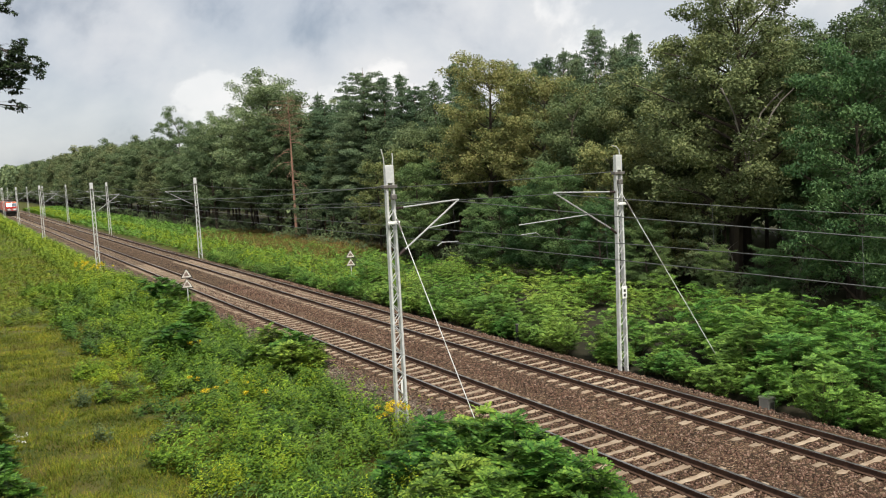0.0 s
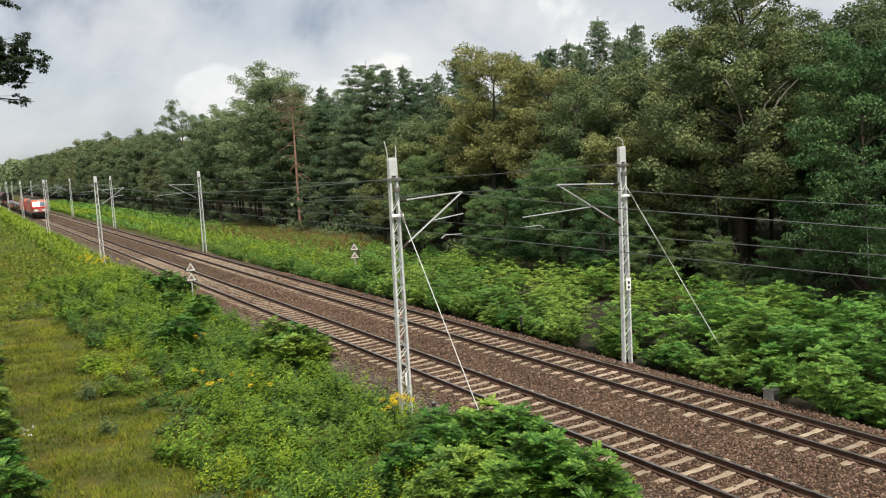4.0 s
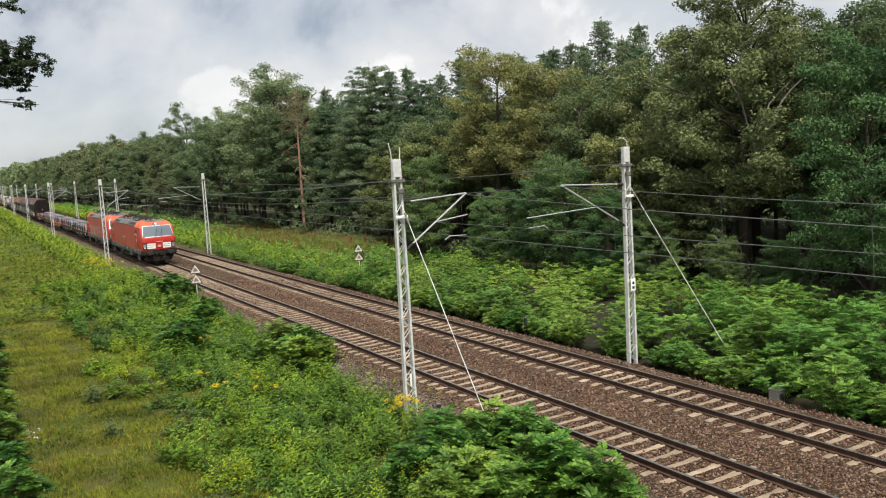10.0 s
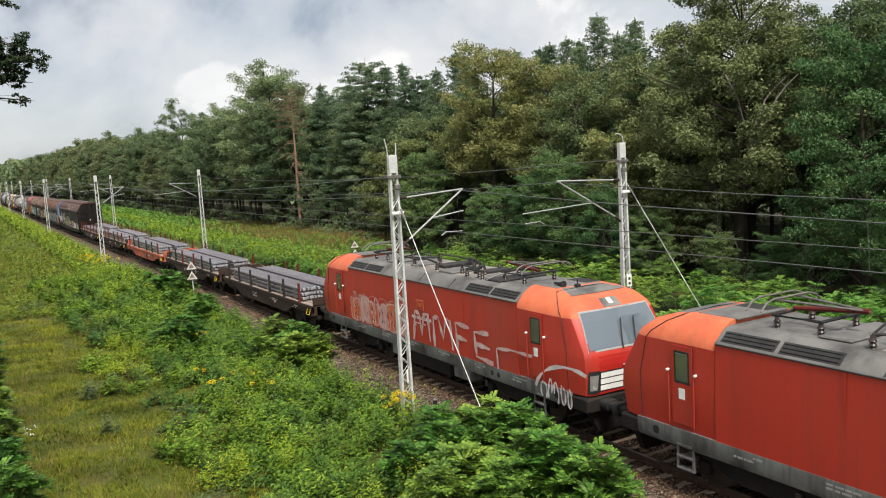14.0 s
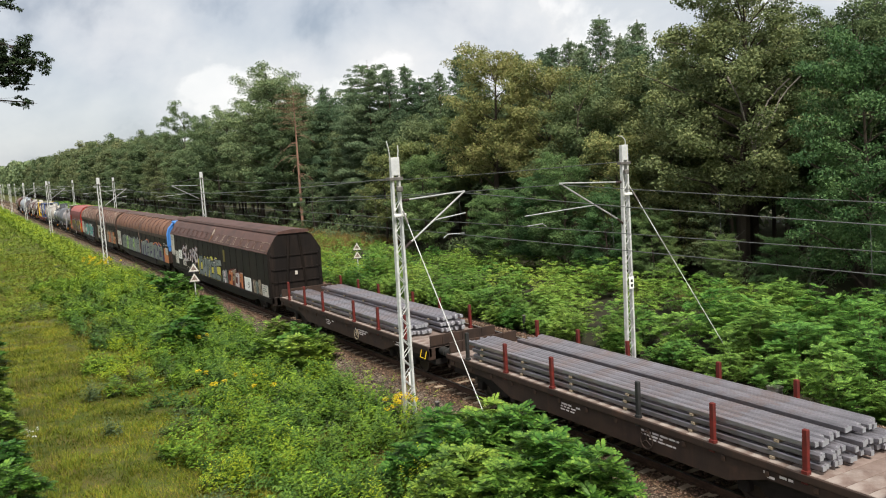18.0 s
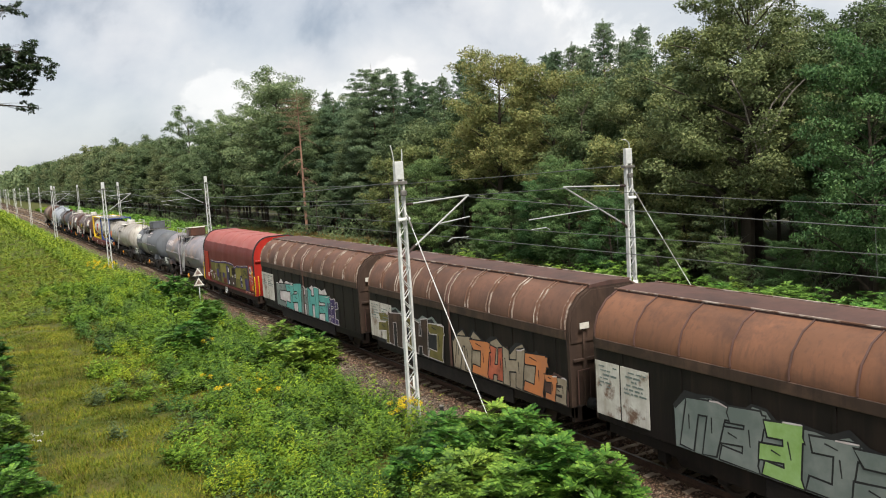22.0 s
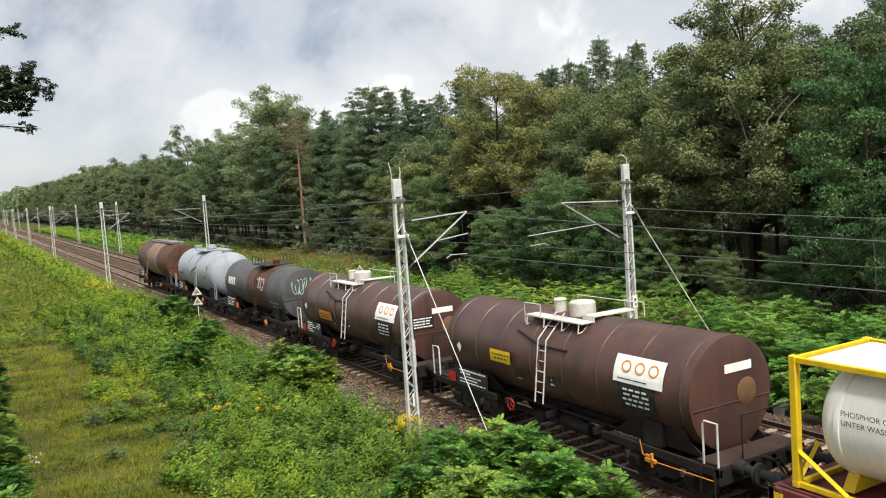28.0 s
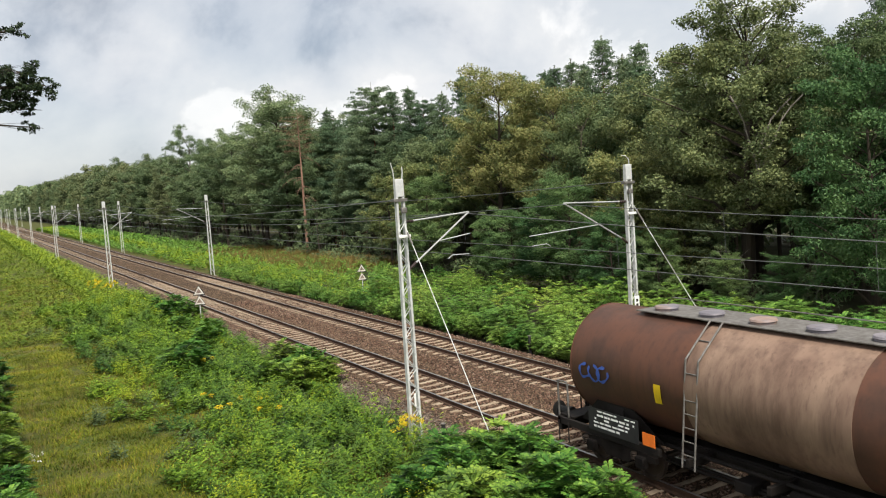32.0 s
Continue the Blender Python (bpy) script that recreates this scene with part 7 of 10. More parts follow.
def locomotive(s0, sprayed, raised, L=18.45):
    root = vehicle("electric_locomotive", "red electric locomotive with %s" % ("white graffiti along its side" if sprayed else "grey roof and faded orange cab tops"), "locomotive", s0)
    yr = 3.58
    side = [(-1.49, 1.30), (1.49, 1.30), (1.49, 2.1), (1.450, 3.385), (-1.450, 3.385), (-1.49, 2.1)]
    body = part("body", Mesh().prism(side, yr, L - yr), M["loco_red"], root, "red side walls")
    for flip in (False, True):
        low = Mesh().loft([cab_ring(z, yf, w, yr - 0.02, flip, L, 0) for z, yf, w in CAB[1:6]])
        c = part("cab", low, M["loco_red"], root, "red driver's cab")
        up = Mesh().loft([cab_ring(z + 0.002, yf, w, yr - 0.02, flip, L, 0) for z, yf, w in CAB[5:]])
        part("cab_roof", up, M["loco_cap"], c, "sun-faded orange-red cab roof")
        part("windscreen", front_patch(2.47, 3.35, 1.275, 1.135, 0.022, L, flip), M["windscreen"], c, "sky-reflecting windscreen")
        part("windscreen_seal", front_patch(2.42, 3.385, 1.315, 1.17, 0.012, L, flip), M["steel"], c, "pale grey rim")
        part("line_panel", front_patch(3.40, 3.66, 0.30, 0.27, 0.012, L, flip), M["loco_grey"], c, "grey panel with a round lamp")
        part("round_mark", front_patch(3.47, 3.60, 0.075, 0.075, 0.030, L, flip), M["white"], c, "small white round mark")
        part("mask", front_patch(1.32, 2.30, 1.34, 1.32, 0.010, L, flip), M["loco_mask"], c, "deep red front below the windscreen")
        for sx in (-1, 1):
            for k in range(3):
                z = 1.415 + 0.165 * k
                a, b = (0.30, 1.02) if sx > 0 else (-1.02, -0.30)
                part("grille_bar", front_patch(z, z + 0.135, b if sx > 0 else b, b, 0.028, L, flip, a, a), M["white"], c, "white grille bar")
            part("grille_back", front_patch(1.385, 1.915, 1.05 if sx > 0 else -0.27, 1.05 if sx > 0 else -0.31, 0.019, L, flip, 0.27 if sx > 0 else -1.05, 0.31 if sx > 0 else -1.05), M["black"], c, "black grille recess")
            part("lamp_unit", front_patch(1.44, 1.84, 1.31 if sx > 0 else -1.12, 1.33 if sx > 0 else -1.09, 0.032, L, flip, 1.12 if sx > 0 else -1.31, 1.09 if sx > 0 else -1.33), M["lamp_grey"], c, "grey lamp unit")
            part("lamp_housing", front_patch(1.36, 1.95, 1.36 if sx > 0 else -1.05, 1.36 if sx > 0 else -1.05, 0.022, L, flip, 1.05 if sx > 0 else -1.36, 1.05 if sx > 0 else -1.36), M["black"], c, "black lamp housing")
            y1, _ = front_at(1.6)
            yy = y1 + 0.12
            part("headlight", Mesh().turn_y([(-0.02, 0.02), (-0.03, 0.06), (0.03, 0.07)], 0, 0, 16), M["headlight"] if not flip and not sprayed else M["lamp_glass"], c, "round lamp", at=(sx * 1.2, (L - yy + 0.06) if flip else yy - 0.06, 1.55))
            x0, x1 = sorted((sx * 1.492, sx * 1.503))
            ya, yb = (2.38, 2.98)
            ya, yb = (L - yb, L - ya) if flip else (ya, yb)
            d = part("cab_door", Mesh().box(x0, x1, ya, yb, 1.45, 3.20, 0.004), M["loco_red"], c, "red cab door")
            part("door_window", Mesh().box(x0 - 0.008, x1 + 0.008, ya + 0.13, yb - 0.13, 2.42, 3.04, 0.004), M["side_glass"], d, "dark door window")
            part("window_frame", Mesh().box(x0 - 0.004, x1 + 0.004, ya + 0.08, yb - 0.08, 2.37, 3.09, 0.004), M["black"], d)
            for yy in (ya - 0.06, yb + 0.06):
                part("handrail", Mesh().tube((sx * 1.54, yy, 1.45), (sx * 1.54, yy, 2.55), 0.015, 6), M["loco_red"], d)
            part("marking", Mesh().box(x0 - 0.004, x1 + 0.004, ya + 0.22, ya + 0.40, 2.02, 2.26), M["white"], d, "small white notice")
            st = Mesh()
            for k in range(3):
                st.box(min(sx * 1.36, sx * 1.50), max(sx * 1.36, sx * 1.50), ya + 0.08, yb - 0.08, 0.42 + 0.27 * k, 0.46 + 0.27 * k)
            st.box(min(sx * 1.42, sx * 1.46), max(sx * 1.42, sx * 1.46), ya + 0.05, ya + 0.10, 0.4, 1.2)
            st.box(min(sx * 1.42, sx * 1.46), max(sx * 1.42, sx * 1.46), yb - 0.10, yb - 0.05, 0.4, 1.2)
            part("cab_step", st, M["loco_grey"], c, "grey steps under the door")
        seam = [(-1.444, 1.38, 1.31), (-1.483, 1.38, 1.95), (-1.483, 1.38, 2.4), (-1.459, 1.58, 3.24), (-1.425, 1.70, 3.39), (-1.225, 2.0, 3.63), (-1.0, 2.30, 3.785), (0, 2.3, 3.825)]
        seam = seam + [(-x, y, z) for x, y, z in reversed(seam[:-1])]
        part("cab_seam", Mesh().path([(x, L - y if flip else y, z) for x, y, z in seam], 0.011, 4), M["vent"], c, "dark panel seam")
        part("roof_nose", front_patch(3.715, 3.818, 0.92, 0.82, 0.06, L, flip), M["roof_grey"], c, "grey flat roof behind the cab cap")
        ins = Mesh().box(-0.80, 0.80, 2.55, yr + 0.05, 3.80, 3.835, 0.01)
        if flip:
            ins.v = [(x, L - y, z) for x, y, z in ins.v]
        part("roof_inset", ins, M["roof_grey"], c, "grey inset on the cab roof")
        tr = Mesh().box(0.30, 0.78, 2.62, yr - 0.1, 3.83, 3.842, 0.004)
        if flip:
            tr.v = [(x, L - y, z) for x, y, z in tr.v]
        part("roof_trough", tr, M["vent"], c, "black recessed trough")
        for sx in (-1, 1):
            oval = Mesh().turn_x([(sx * 1.497, 0.06), (sx * 1.505, 0.10)], (L - 1.85) if flip else 1.85, 1.14, 14)
            part("skirt_eye", oval, M["black"], c, "dark oval lifting eye")
            for yy in (2.28, 3.08):
                part("mirror_lamp", Mesh().turn_x([(sx * 1.49, 0.03), (sx * 1.55, 0.035), (sx * 1.56, 0.01)], (L - yy) if flip else yy, 2.62, 10), M["white"], c, "small white marker lamp")
        for sx in (-0.25, 0.20):
            y, _ = front_at(2.44)
            y -= 0.05
            part("wiper", Mesh().path([(sx, L - y if flip else y, 2.42), (sx + 0.05, L - (y + 0.1) if flip else y + 0.1, 2.60), (sx + 0.22, L - (y + 0.42) if flip else y + 0.34, 3.12)], 0.018, 5), M["black"], c)
        bx = Mesh().box(-1.46, 1.46, 0.62, 1.30, 0.86, 1.26, 0.05)
        if flip:
            bx.v = [(x, L - y, z) for x, y, z in bx.v]
        part("buffer_beam", bx, M["underside"], root, "black buffer beam")
        pl = Mesh().loft([[(-1.0, 0.78, 0.30), (1.0, 0.78, 0.30), (1.25, 0.80, 0.86), (-1.25, 0.80, 0.86)], [(-1.0, 0.95, 0.30), (1.0, 0.95, 0.30), (1.25, 1.0, 0.86), (-1.25, 1.0, 0.86)]])
        if flip:
            pl.v = [(x, L - y, z) for x, y, z in pl.v]
        part("rail_guard", pl, M["underside"], root, "dark rail guard")
    sk = part("skirt", Mesh().prism([(-1.44, 0.90), (1.44, 0.90), (1.495, 1.02), (1.495, 1.32), (-1.495, 1.32), (-1.495, 1.02)], 1.25, L - 1.25), M["loco_grey"], root, "grey lower skirt with white marks")
    for k in range(6):
        bars(sk, -1.496, 3.2 + 2.1 * k, 1.24, 2, 0.7, 0.045, 0.03, "steel", 40 + k)
    for k in range(4):
        part("lifting_eye", Mesh().turn_x([(-1.502, 0.07), (-1.49, 0.09)], 4.6 + 0.35 * (k % 2) + 6.0 * (k // 2), 1.12, 12), M["black"], sk)
    # roof: sloped grey flanks with dark vents, flat top with gear
    prof = [(-1.45, 3.39), (1.45, 3.39), (1.43, 3.43), (1.15, 3.67), (0.98, 3.72), (-0.98, 3.72), (-1.15, 3.67), (-1.43, 3.43)]
    roof = part("roof", Mesh().prism(prof, yr - 0.01, L - yr + 0.01), M["roof_grey"], root, "grey roof with sloped flanks")
    for sx in (-1, 1):
        for y0 in (yr + 0.10, yr + 1.50, L - yr - 2.80, L - yr - 1.40):
            a, b = (1.405 * sx, 3.455), (1.19 * sx, 3.640)
            q = 0.006
            m = Mesh().loft([[(a[0] + sx * q, y, a[1]), (b[0] + sx * q, y, b[1] + q), (b[0] - sx * 0.02, y, b[1] - 0.02), (a[0] - sx * 0.02, y, a[1] - 0.02)] for y in (y0, y0 + 1.30)])
            v = part("roof_vent", m, M["vent"], roof, "black slatted vent")
            for j in range(3):
                f = (j + 0.5) / 3
                px, pz = a[0] + (b[0] - a[0]) * f + sx * 0.012, a[1] + (b[1] - a[1]) * f + 0.010
                part("slat", Mesh().box(px - 0.008, px + 0.008, y0 + 0.04, y0 + 1.26, pz - 0.006, pz + 0.006), M["black"], v)
        for yj in (7.3, 9.3, 11.2):
            part("roof_seam", Mesh().loft([[(1.44 * sx, y, 3.43), (1.16 * sx, y, 3.675), (1.13 * sx, y, 3.65), (1.41 * sx, y, 3.41)] for y in (yj, yj + 0.035)]), M["vent"], roof)
        part("roof_gutter", Mesh().box(min(1.44 * sx, 1.475 * sx), max(1.44 * sx, 1.475 * sx), yr, L - yr, 3.375, 3.405, 0.008), M["vent"], roof)
    for ya, yb, hw in ((6.7, 7.9, 0.9), (8.0, 9.2, 0.9), (9.3, 10.3, 0.9), (10.4, 11.6, 0.9)):
        part("roof_panel", Mesh().box(-hw, hw, ya, yb, 3.715, 3.735, 0.006), M["roof_pale"], roof, "dusty pale roof panel")
    for x, y in ((-0.85, 6.2), (-0.85, 7.1), (-0.3, 6.9), (0.3, 8.1), (0.75, 9.5), (-0.2, 9.9), (0.2, 10.6), (-0.85, 11.8), (0.75, 12.4), (0.6, 6.3)):
        part("insulator", shared("roof_insulator", lambda: Mesh(), "insulator"), None, roof, at=(x, y, -0.23))
    part("roof_conduit", Mesh().path([(-0.85, 6.2, 3.98), (-0.85, 7.1, 3.98), (-0.3, 6.9, 4.0), (0.3, 8.1, 3.98), (0.75, 9.5, 3.98)], 0.03, 6), M["black"], roof)
    part("roof_conduit", Mesh().path([(-0.2, 9.9, 3.98), (0.2, 10.6, 3.98), (-0.85, 11.8, 3.98), (0.75, 12.4, 3.98)], 0.028, 6), M["black"], roof)
    part("white_lead", Mesh().path([(-0.9, 5.9, 3.74), (-0.8, 5.6, 3.86), (-0.6, 5.3, 3.98)], 0.025, 6), M["steel"], roof, "pale bent lead")
    for k, (x, y, w, d, h) in enumerate(((0.2, 7.2, 0.6, 0.5, 0.10), (-0.4, 8.4, 0.5, 0.9, 0.06), (0.3, 9.6, 0.7, 0.6, 0.12), (-0.3, 10.8, 0.5, 0.5, 0.08), (0.0, 5.6, 0.9, 0.8, 0.05), (0.1, 12.6, 0.9, 0.7, 0.05))):
        part("roof_box", Mesh().box(x - w, x + w, y - d / 2, y + d / 2, 3.72, 3.725 + h, 0.02), M["roof_grey"] if k % 2 else M["vent"], roof)
    for x, y in ((-0.7, 6.6), (-0.6, 7.8), (0.5, 8.8), (-0.75, 9.2), (0.6, 7.4), (-0.7, 10.9), (0.6, 11.4)):
        part("insulator", shared("roof_insulator", lambda: Mesh(), "insulator"), None, roof, at=(x, y, -0.23))
    part("busbar", Mesh().path([(-0.7, 6.6, 3.99), (-0.6, 7.8, 4.01), (0.5, 8.8, 3.99), (0.6, 11.4, 3.99)], 0.025, 6), M["black"], roof, "bare roof conductor")
    part("roof_cable", Mesh().path([(-0.75, 9.2, 3.99), (-0.7, 10.0, 4.07), (-0.7, 10.9, 3.99), (-0.4, 11.8, 3.95)], 0.04, 6), M["black"], roof)
    part("horn", Mesh().turn_y([(2.55, 0.10), (2.75, 0.05), (2.95, 0.04)], -0.55, 3.90, 10), M["black"], roof)
    part("antenna", Mesh().turn_z([(3.80, 0.09), (3.88, 0.09), (3.90, 0.02), (4.02, 0.015)], -0.2, 2.4, 10), M["black"], roof)
    # the shared insulator must exist before the roof uses it
    pantograph(root, 4.9, raised, 1)
    pantograph(root, L - 4.9, False, -1)
    for y in (4.25, L - 4.25):
        bogie(root, y, 2.6, 0.62)
    part("transformer", Mesh().box(-1.25, 1.25, L / 2 - 1.6, L / 2 + 1.6, 0.34, 0.95, 0.06), M["underside"], root, "dark transformer box under the floor")
    for k, y in enumerate((6.6, 7.1, L - 7.3)):
        part("equipment_box", Mesh().box(-1.40, -0.9, y - 0.25, y + 0.25, 0.52, 0.95, 0.03), M["loco_grey"], root)
    part("body_floor", Mesh().box(-1.3, 1.3, 1.3, L - 1.3, 0.80, 0.96), M["underside"], root)
    ends(root, L, 1.06, big=True)
    # emblem drawn as a plain framed square, numbers as bars
    em = part("emblem", side_plane(-1.485, 8.98, 9.46, 2.46, 2.80, 0.010), M["loco_cap"], body, "pale square emblem")
    part("emblem_field", side_plane(-1.497, 9.02, 9.42, 2.50, 2.76, 0.003), M["loco_red"], em)
    part("emblem_mark", side_plane(-1.501, 9.09, 9.35, 2.57, 2.69, 0.003), M["loco_cap"], em)
    bars(body, -1.492, 8.5, 2.22, 1, 1.5, 0.14, 0.04, "spray", 3)
    bars(body, -1.492, 8.9, 2.0, 2, 0.8, 0.05, 0.03, "spray", 4)
    fy, _ = front_at(1.9)
    fb = part("front_lettering", Mesh().box(-0.32, 0.32, fy - 0.04, fy - 0.03, 1.985, 2.02), M["spray"], root, "plain marking bar")
    part("front_emblem", Mesh().box(-0.13, 0.13, fy - 0.045, fy - 0.03, 1.52, 1.70), M["spray_pink"], root, "pale square emblem")
    for yj in (6.4, 11.9):
        part("panel_joint", side_plane(-1.484, yj, yj + 0.03, 1.34, 3.36, 0.003), M["loco_red"], body)
    if sprayed:
        # broad pale strokes; (u, v) run towards the front and up, from the rear end y0 of the lettering
        big = (((0.0, 0.0), (0.15, 1.0), (0.45, 0.95), (0.60, 0.25), (0.78, 0.95), (1.05, 1.0), (1.15, 0.1)),
               ((1.45, 0.0), (1.42, 0.95), (1.75, 1.0), (2.05, 0.35), (2.25, 1.0), (2.5, 0.98), (2.62, 0.05)),
               ((2.95, 0.05), (2.85, 0.98), (3.65, 0.92)), ((2.95, 0.55), (3.5, 0.50)),
               ((4.75, 0.90), (3.95, 0.85), (4.05, 0.12), (4.95, 0.05)), ((4.05, 0.5), (4.8, 0.46)),
               ((5.2, -0.05), (5.15, 0.55), (5.9, 0.62), (6.9, 0.62)))
        for k, p in enumerate(big):
            pts = [(9.75 - u, 1.36 + 1.02 * v) for u, v in p]
            fine = [tuple(q[m] + (n[m] - q[m]) * f for m in (0, 1)) for q, n in zip(pts, pts[1:]) for f in (0, 0.33, 0.67)] + [pts[-1]]
            part("graffiti", ribbon(fine, 0.15 if k < 6 else 0.10, -1.507 - 0.002 * k), M["spray_faded"], body, "broad faded white sprayed stroke")
        piece(body, -1.497, 10.2, 14.9, 1.40, 2.35, 6, ("spray_pink", "loco_cap"), "spray_pink", None, 11, "pinkish-white smeared graffiti letters", 0.05)
        scrawl(body, -1.520, 10.4, 14.8, 1.45, 2.35, 9, 0.06, "spray_faded", 13, "white looping graffiti")
        arc = [(0.95 + 1.55 * math.cos(q * 0.2), 1.02 + 0.95 * math.sin(q * 0.2)) for q in range(1, 11)]
        part("graffiti", ribbon([(y + 0.25, z) for y, z in arc], 0.11, -1.525), M["spray"], root, "white sprayed arc by the cab")
        scrawl(root, -1.512, 1.15, 2.5, 0.95, 1.45, 5, 0.07, "spray", 14, "white sprayed tag by the cab")
    return root


# -- wagons --


def underframe(root, L, z0, z1, material, inset=0.62, w=1.40, pins=True):
    fr = part("underframe", Mesh().box(-w + 0.25, w - 0.25, inset, L - inset, z0 + 0.05, z1 - 0.02), M["underside"], root, "dark underframe")
    for s in (-1, 1):
        prof = [(inset, z1), (inset, z1 - 0.30), (inset + 2.6, z1 - 0.32), (inset + 3.6, z0), (L - inset - 3.6, z0), (L - inset - 2.6, z1 - 0.32), (L - inset, z1 - 0.30), (L - inset, z1)]
        part("side_sill", Mesh().slab_x(prof, min(s * (w - 0.10), s * w), max(s * (w - 0.10), s * w)), M[material], root)
    for y in (inset, L - inset):
        a, b = sorted((y, y + (0.14 if y < 2 else -0.14)))
        part("headstock", Mesh().box(-w, w, a, b, z1 - 0.42, z1, 0.015), M[material], root)
    part("brake_rigging", Mesh().tube((-0.3, 3.4, 0.55), (-0.3, L - 3.4, 0.55), 0.04, 6).tube((0.35, 3.0, 0.62), (0.35, L - 3.0, 0.62), 0.03, 6), M["underside"], root)
    part("air_tank", Mesh().turn_y([(L * 0.42, 0.05), (L * 0.42 + 0.04, 0.18), (L * 0.42 + 1.0, 0.18), (L * 0.42 + 1.04, 0.05)], 0.45, 0.72, 14), M["underside"], root)
    return fr


def wheel_ring(x, y, z, r, material, parent):
    s = -1 if x < 0 else 1
    n = 18
    pts = [(x, y + r * math.cos(k * 6.2832 / n), z + r * math.sin(k * 6.2832 / n)) for k in range(n)]
    hw = part("brake_wheel", Mesh().path(pts, 0.018, 5, close=True), M[material], parent, "hand brake wheel")
    sp = Mesh()
    for a in (1.57, 3.66, 5.76):
        sp.tube((x, y, z), (x, y + r * math.cos(a), z + r * math.sin(a)), 0.014, 4)
    part("spoke", sp, M[material], hw)


def billet_stack(s0, x0, rows, layers, y0, y1, z, count, label):
    """Square steel billets in layers on timber battens."""
    root = thing("billet_stack", label, "steel billets", (0, 0, 0), "steel billets on the flat wagons")
    TRAIN.append((root, s0))
    w = 0.128
    key = "billet_%g_%g" % (y0, y1)
    L = y1 - y0
    me = shared(key, lambda: Mesh().box(-w / 2 + 0.011, w / 2 - 0.011, 0, L, 0, w, 0.022), "billet")
    cap = shared("billet_end", lambda: Mesh().box(-w / 2 + 0.012, w / 2 - 0.012, -0.006, -0.001, 0.012, w - 0.012), "billet_end")
    rng = random.Random(int(s0 * 10) + count)
    zz = z
    for k in range(layers):
        for y in np.linspace(y0 + 0.8, y1 - 0.8, 6):
            part("batten", shared("batten_%d" % rows, lambda: Mesh().box(0, rows * w + 0.02, -0.05, 0.05, 0, 0.055), "timber"), None, root, at=(x0, y + rng.uniform(-0.1, 0.1), zz))
        zz += 0.055
        for i in range(rows):
            dy = rng.uniform(-0.12, 0.12) - (0.25 if k < layers - 1 else 0)
            b = part("billet", me, None, root, at=(x0 + w * (i + 0.5) + 0.008, y0 + dy, zz))
            if y0 < 8:
                part("cut_end", cap, None, b)
        zz += w + 0.004
    return root


def flat_wagon(s0, L, material, stakes, board, deck_z=1.20, label="", number=1, boards_front=True):
    root = vehicle("flat_wagon", label, "flat wagon", s0)
    underframe(root, L, 0.55, deck_z, material)
    # deck of cross boards
    n = int((L - 1.4) / 0.42)
    w = (L - 1.4) / n
    me = shared("deck_board_%g_%s" % (L, material), lambda: Mesh().box(-1.36, 1.36, 0.006, w - 0.006, 0, 0.045, 0.006), "deck")
    for i in range(n):
        part("deck_board", me, None, root, at=(0, 0.7 + w * i, deck_z + 0.002))
    for s in (-1, 1):
        part("deck_edge", Mesh().box(min(s * 1.37, s * 1.44), max(s * 1.37, s * 1.44), 0.62, L - 0.62, deck_z - 0.10, deck_z + 0.05, 0.01), M[material], root)
    # stakes in pockets on both sides
    ys = [y * (L - 1.7) / 14.6 for y in (2.35, 4.6, 6.85, 10.15, 12.35, 14.45)]
    stake = shared("stake_" + stakes, lambda: Mesh().box(-0.045, 0.045, -0.06, 0.06, -0.15, 0.92, 0.012).box(-0.06, 0.06, -0.075, 0.075, -0.15, 0.12, 0.01), stakes)
    red = shared("stake_red", lambda: Mesh().box(-0.045, 0.045, -0.06, 0.06, -0.15, 0.92, 0.012).box(-0.06, 0.06, -0.075, 0.075, -0.15, 0.12, 0.01), "stake_red")
    rng = random.Random(number)
    for s in (-1, 1):
        for y in ys:
            part("stake", red if (rng.random() < 0.25 or (s > 0 and rng.random() < 0.6)) else stake, None, root, "upright steel stake", at=(s * 1.36, y, deck_z))
    # end flaps
    for y, up in ((0.66, boards_front), (L - 0.66, True)):
        h = 0.36 if up else 0.12
        fl = part("end_flap", Mesh().box(-1.32, 1.32, y - 0.03, y + 0.03, deck_z + 0.05, deck_z + 0.05 + h, 0.01), M[board], root, "hinged end flap")
        for x in (-0.8, 0.0, 0.8):
            part("flap_rib", Mesh().box(x - 0.05, x + 0.05, y - 0.055, y - 0.03, deck_z + 0.05, deck_z + 0.02 + h), M[board], fl)
    for y in (3.1, L - 3.1):
        bogie(root, y, 1.8, 0.46)
    wheel_ring(-1.45, L * 0.40, 0.80, 0.20, "timber" if number == 5 else "rust_dark", root)
    bars(root, -1.401, L * 0.34, 1.02, 3, 1.2, 0.05, 0.03, "spray", 60 + number)
    bars(root, -1.401, L * 0.55, 0.98, 3, 0.8, 0.05, 0.03, "spray", 70 + number)
    bars(root, -1.401, L * 0.16, 1.05, 2, 0.7, 0.05, 0.03, "spray", 80 + number)
    part("sill_handle", Mesh().path([(-1.42, 0.75, deck_z - 0.1), (-1.5, 0.75, deck_z - 0.35), (-1.5, 1.1, deck_z - 0.35), (-1.42, 1.1, deck_z - 0.1)], 0.016, 5), M["yellow"], root, "yellow grab handle")
    for k in range(14):
        y = 1.0 + (L - 2) * k / 13
        part("rope_hook", shared("rope_hook", lambda: Mesh().box(-0.03, 0.0, -0.05, 0.05, -0.12, 0.0, 0.008), material), None, root, at=(-1.40, y, deck_z - 0.13))
    ends(root, L)
    return root


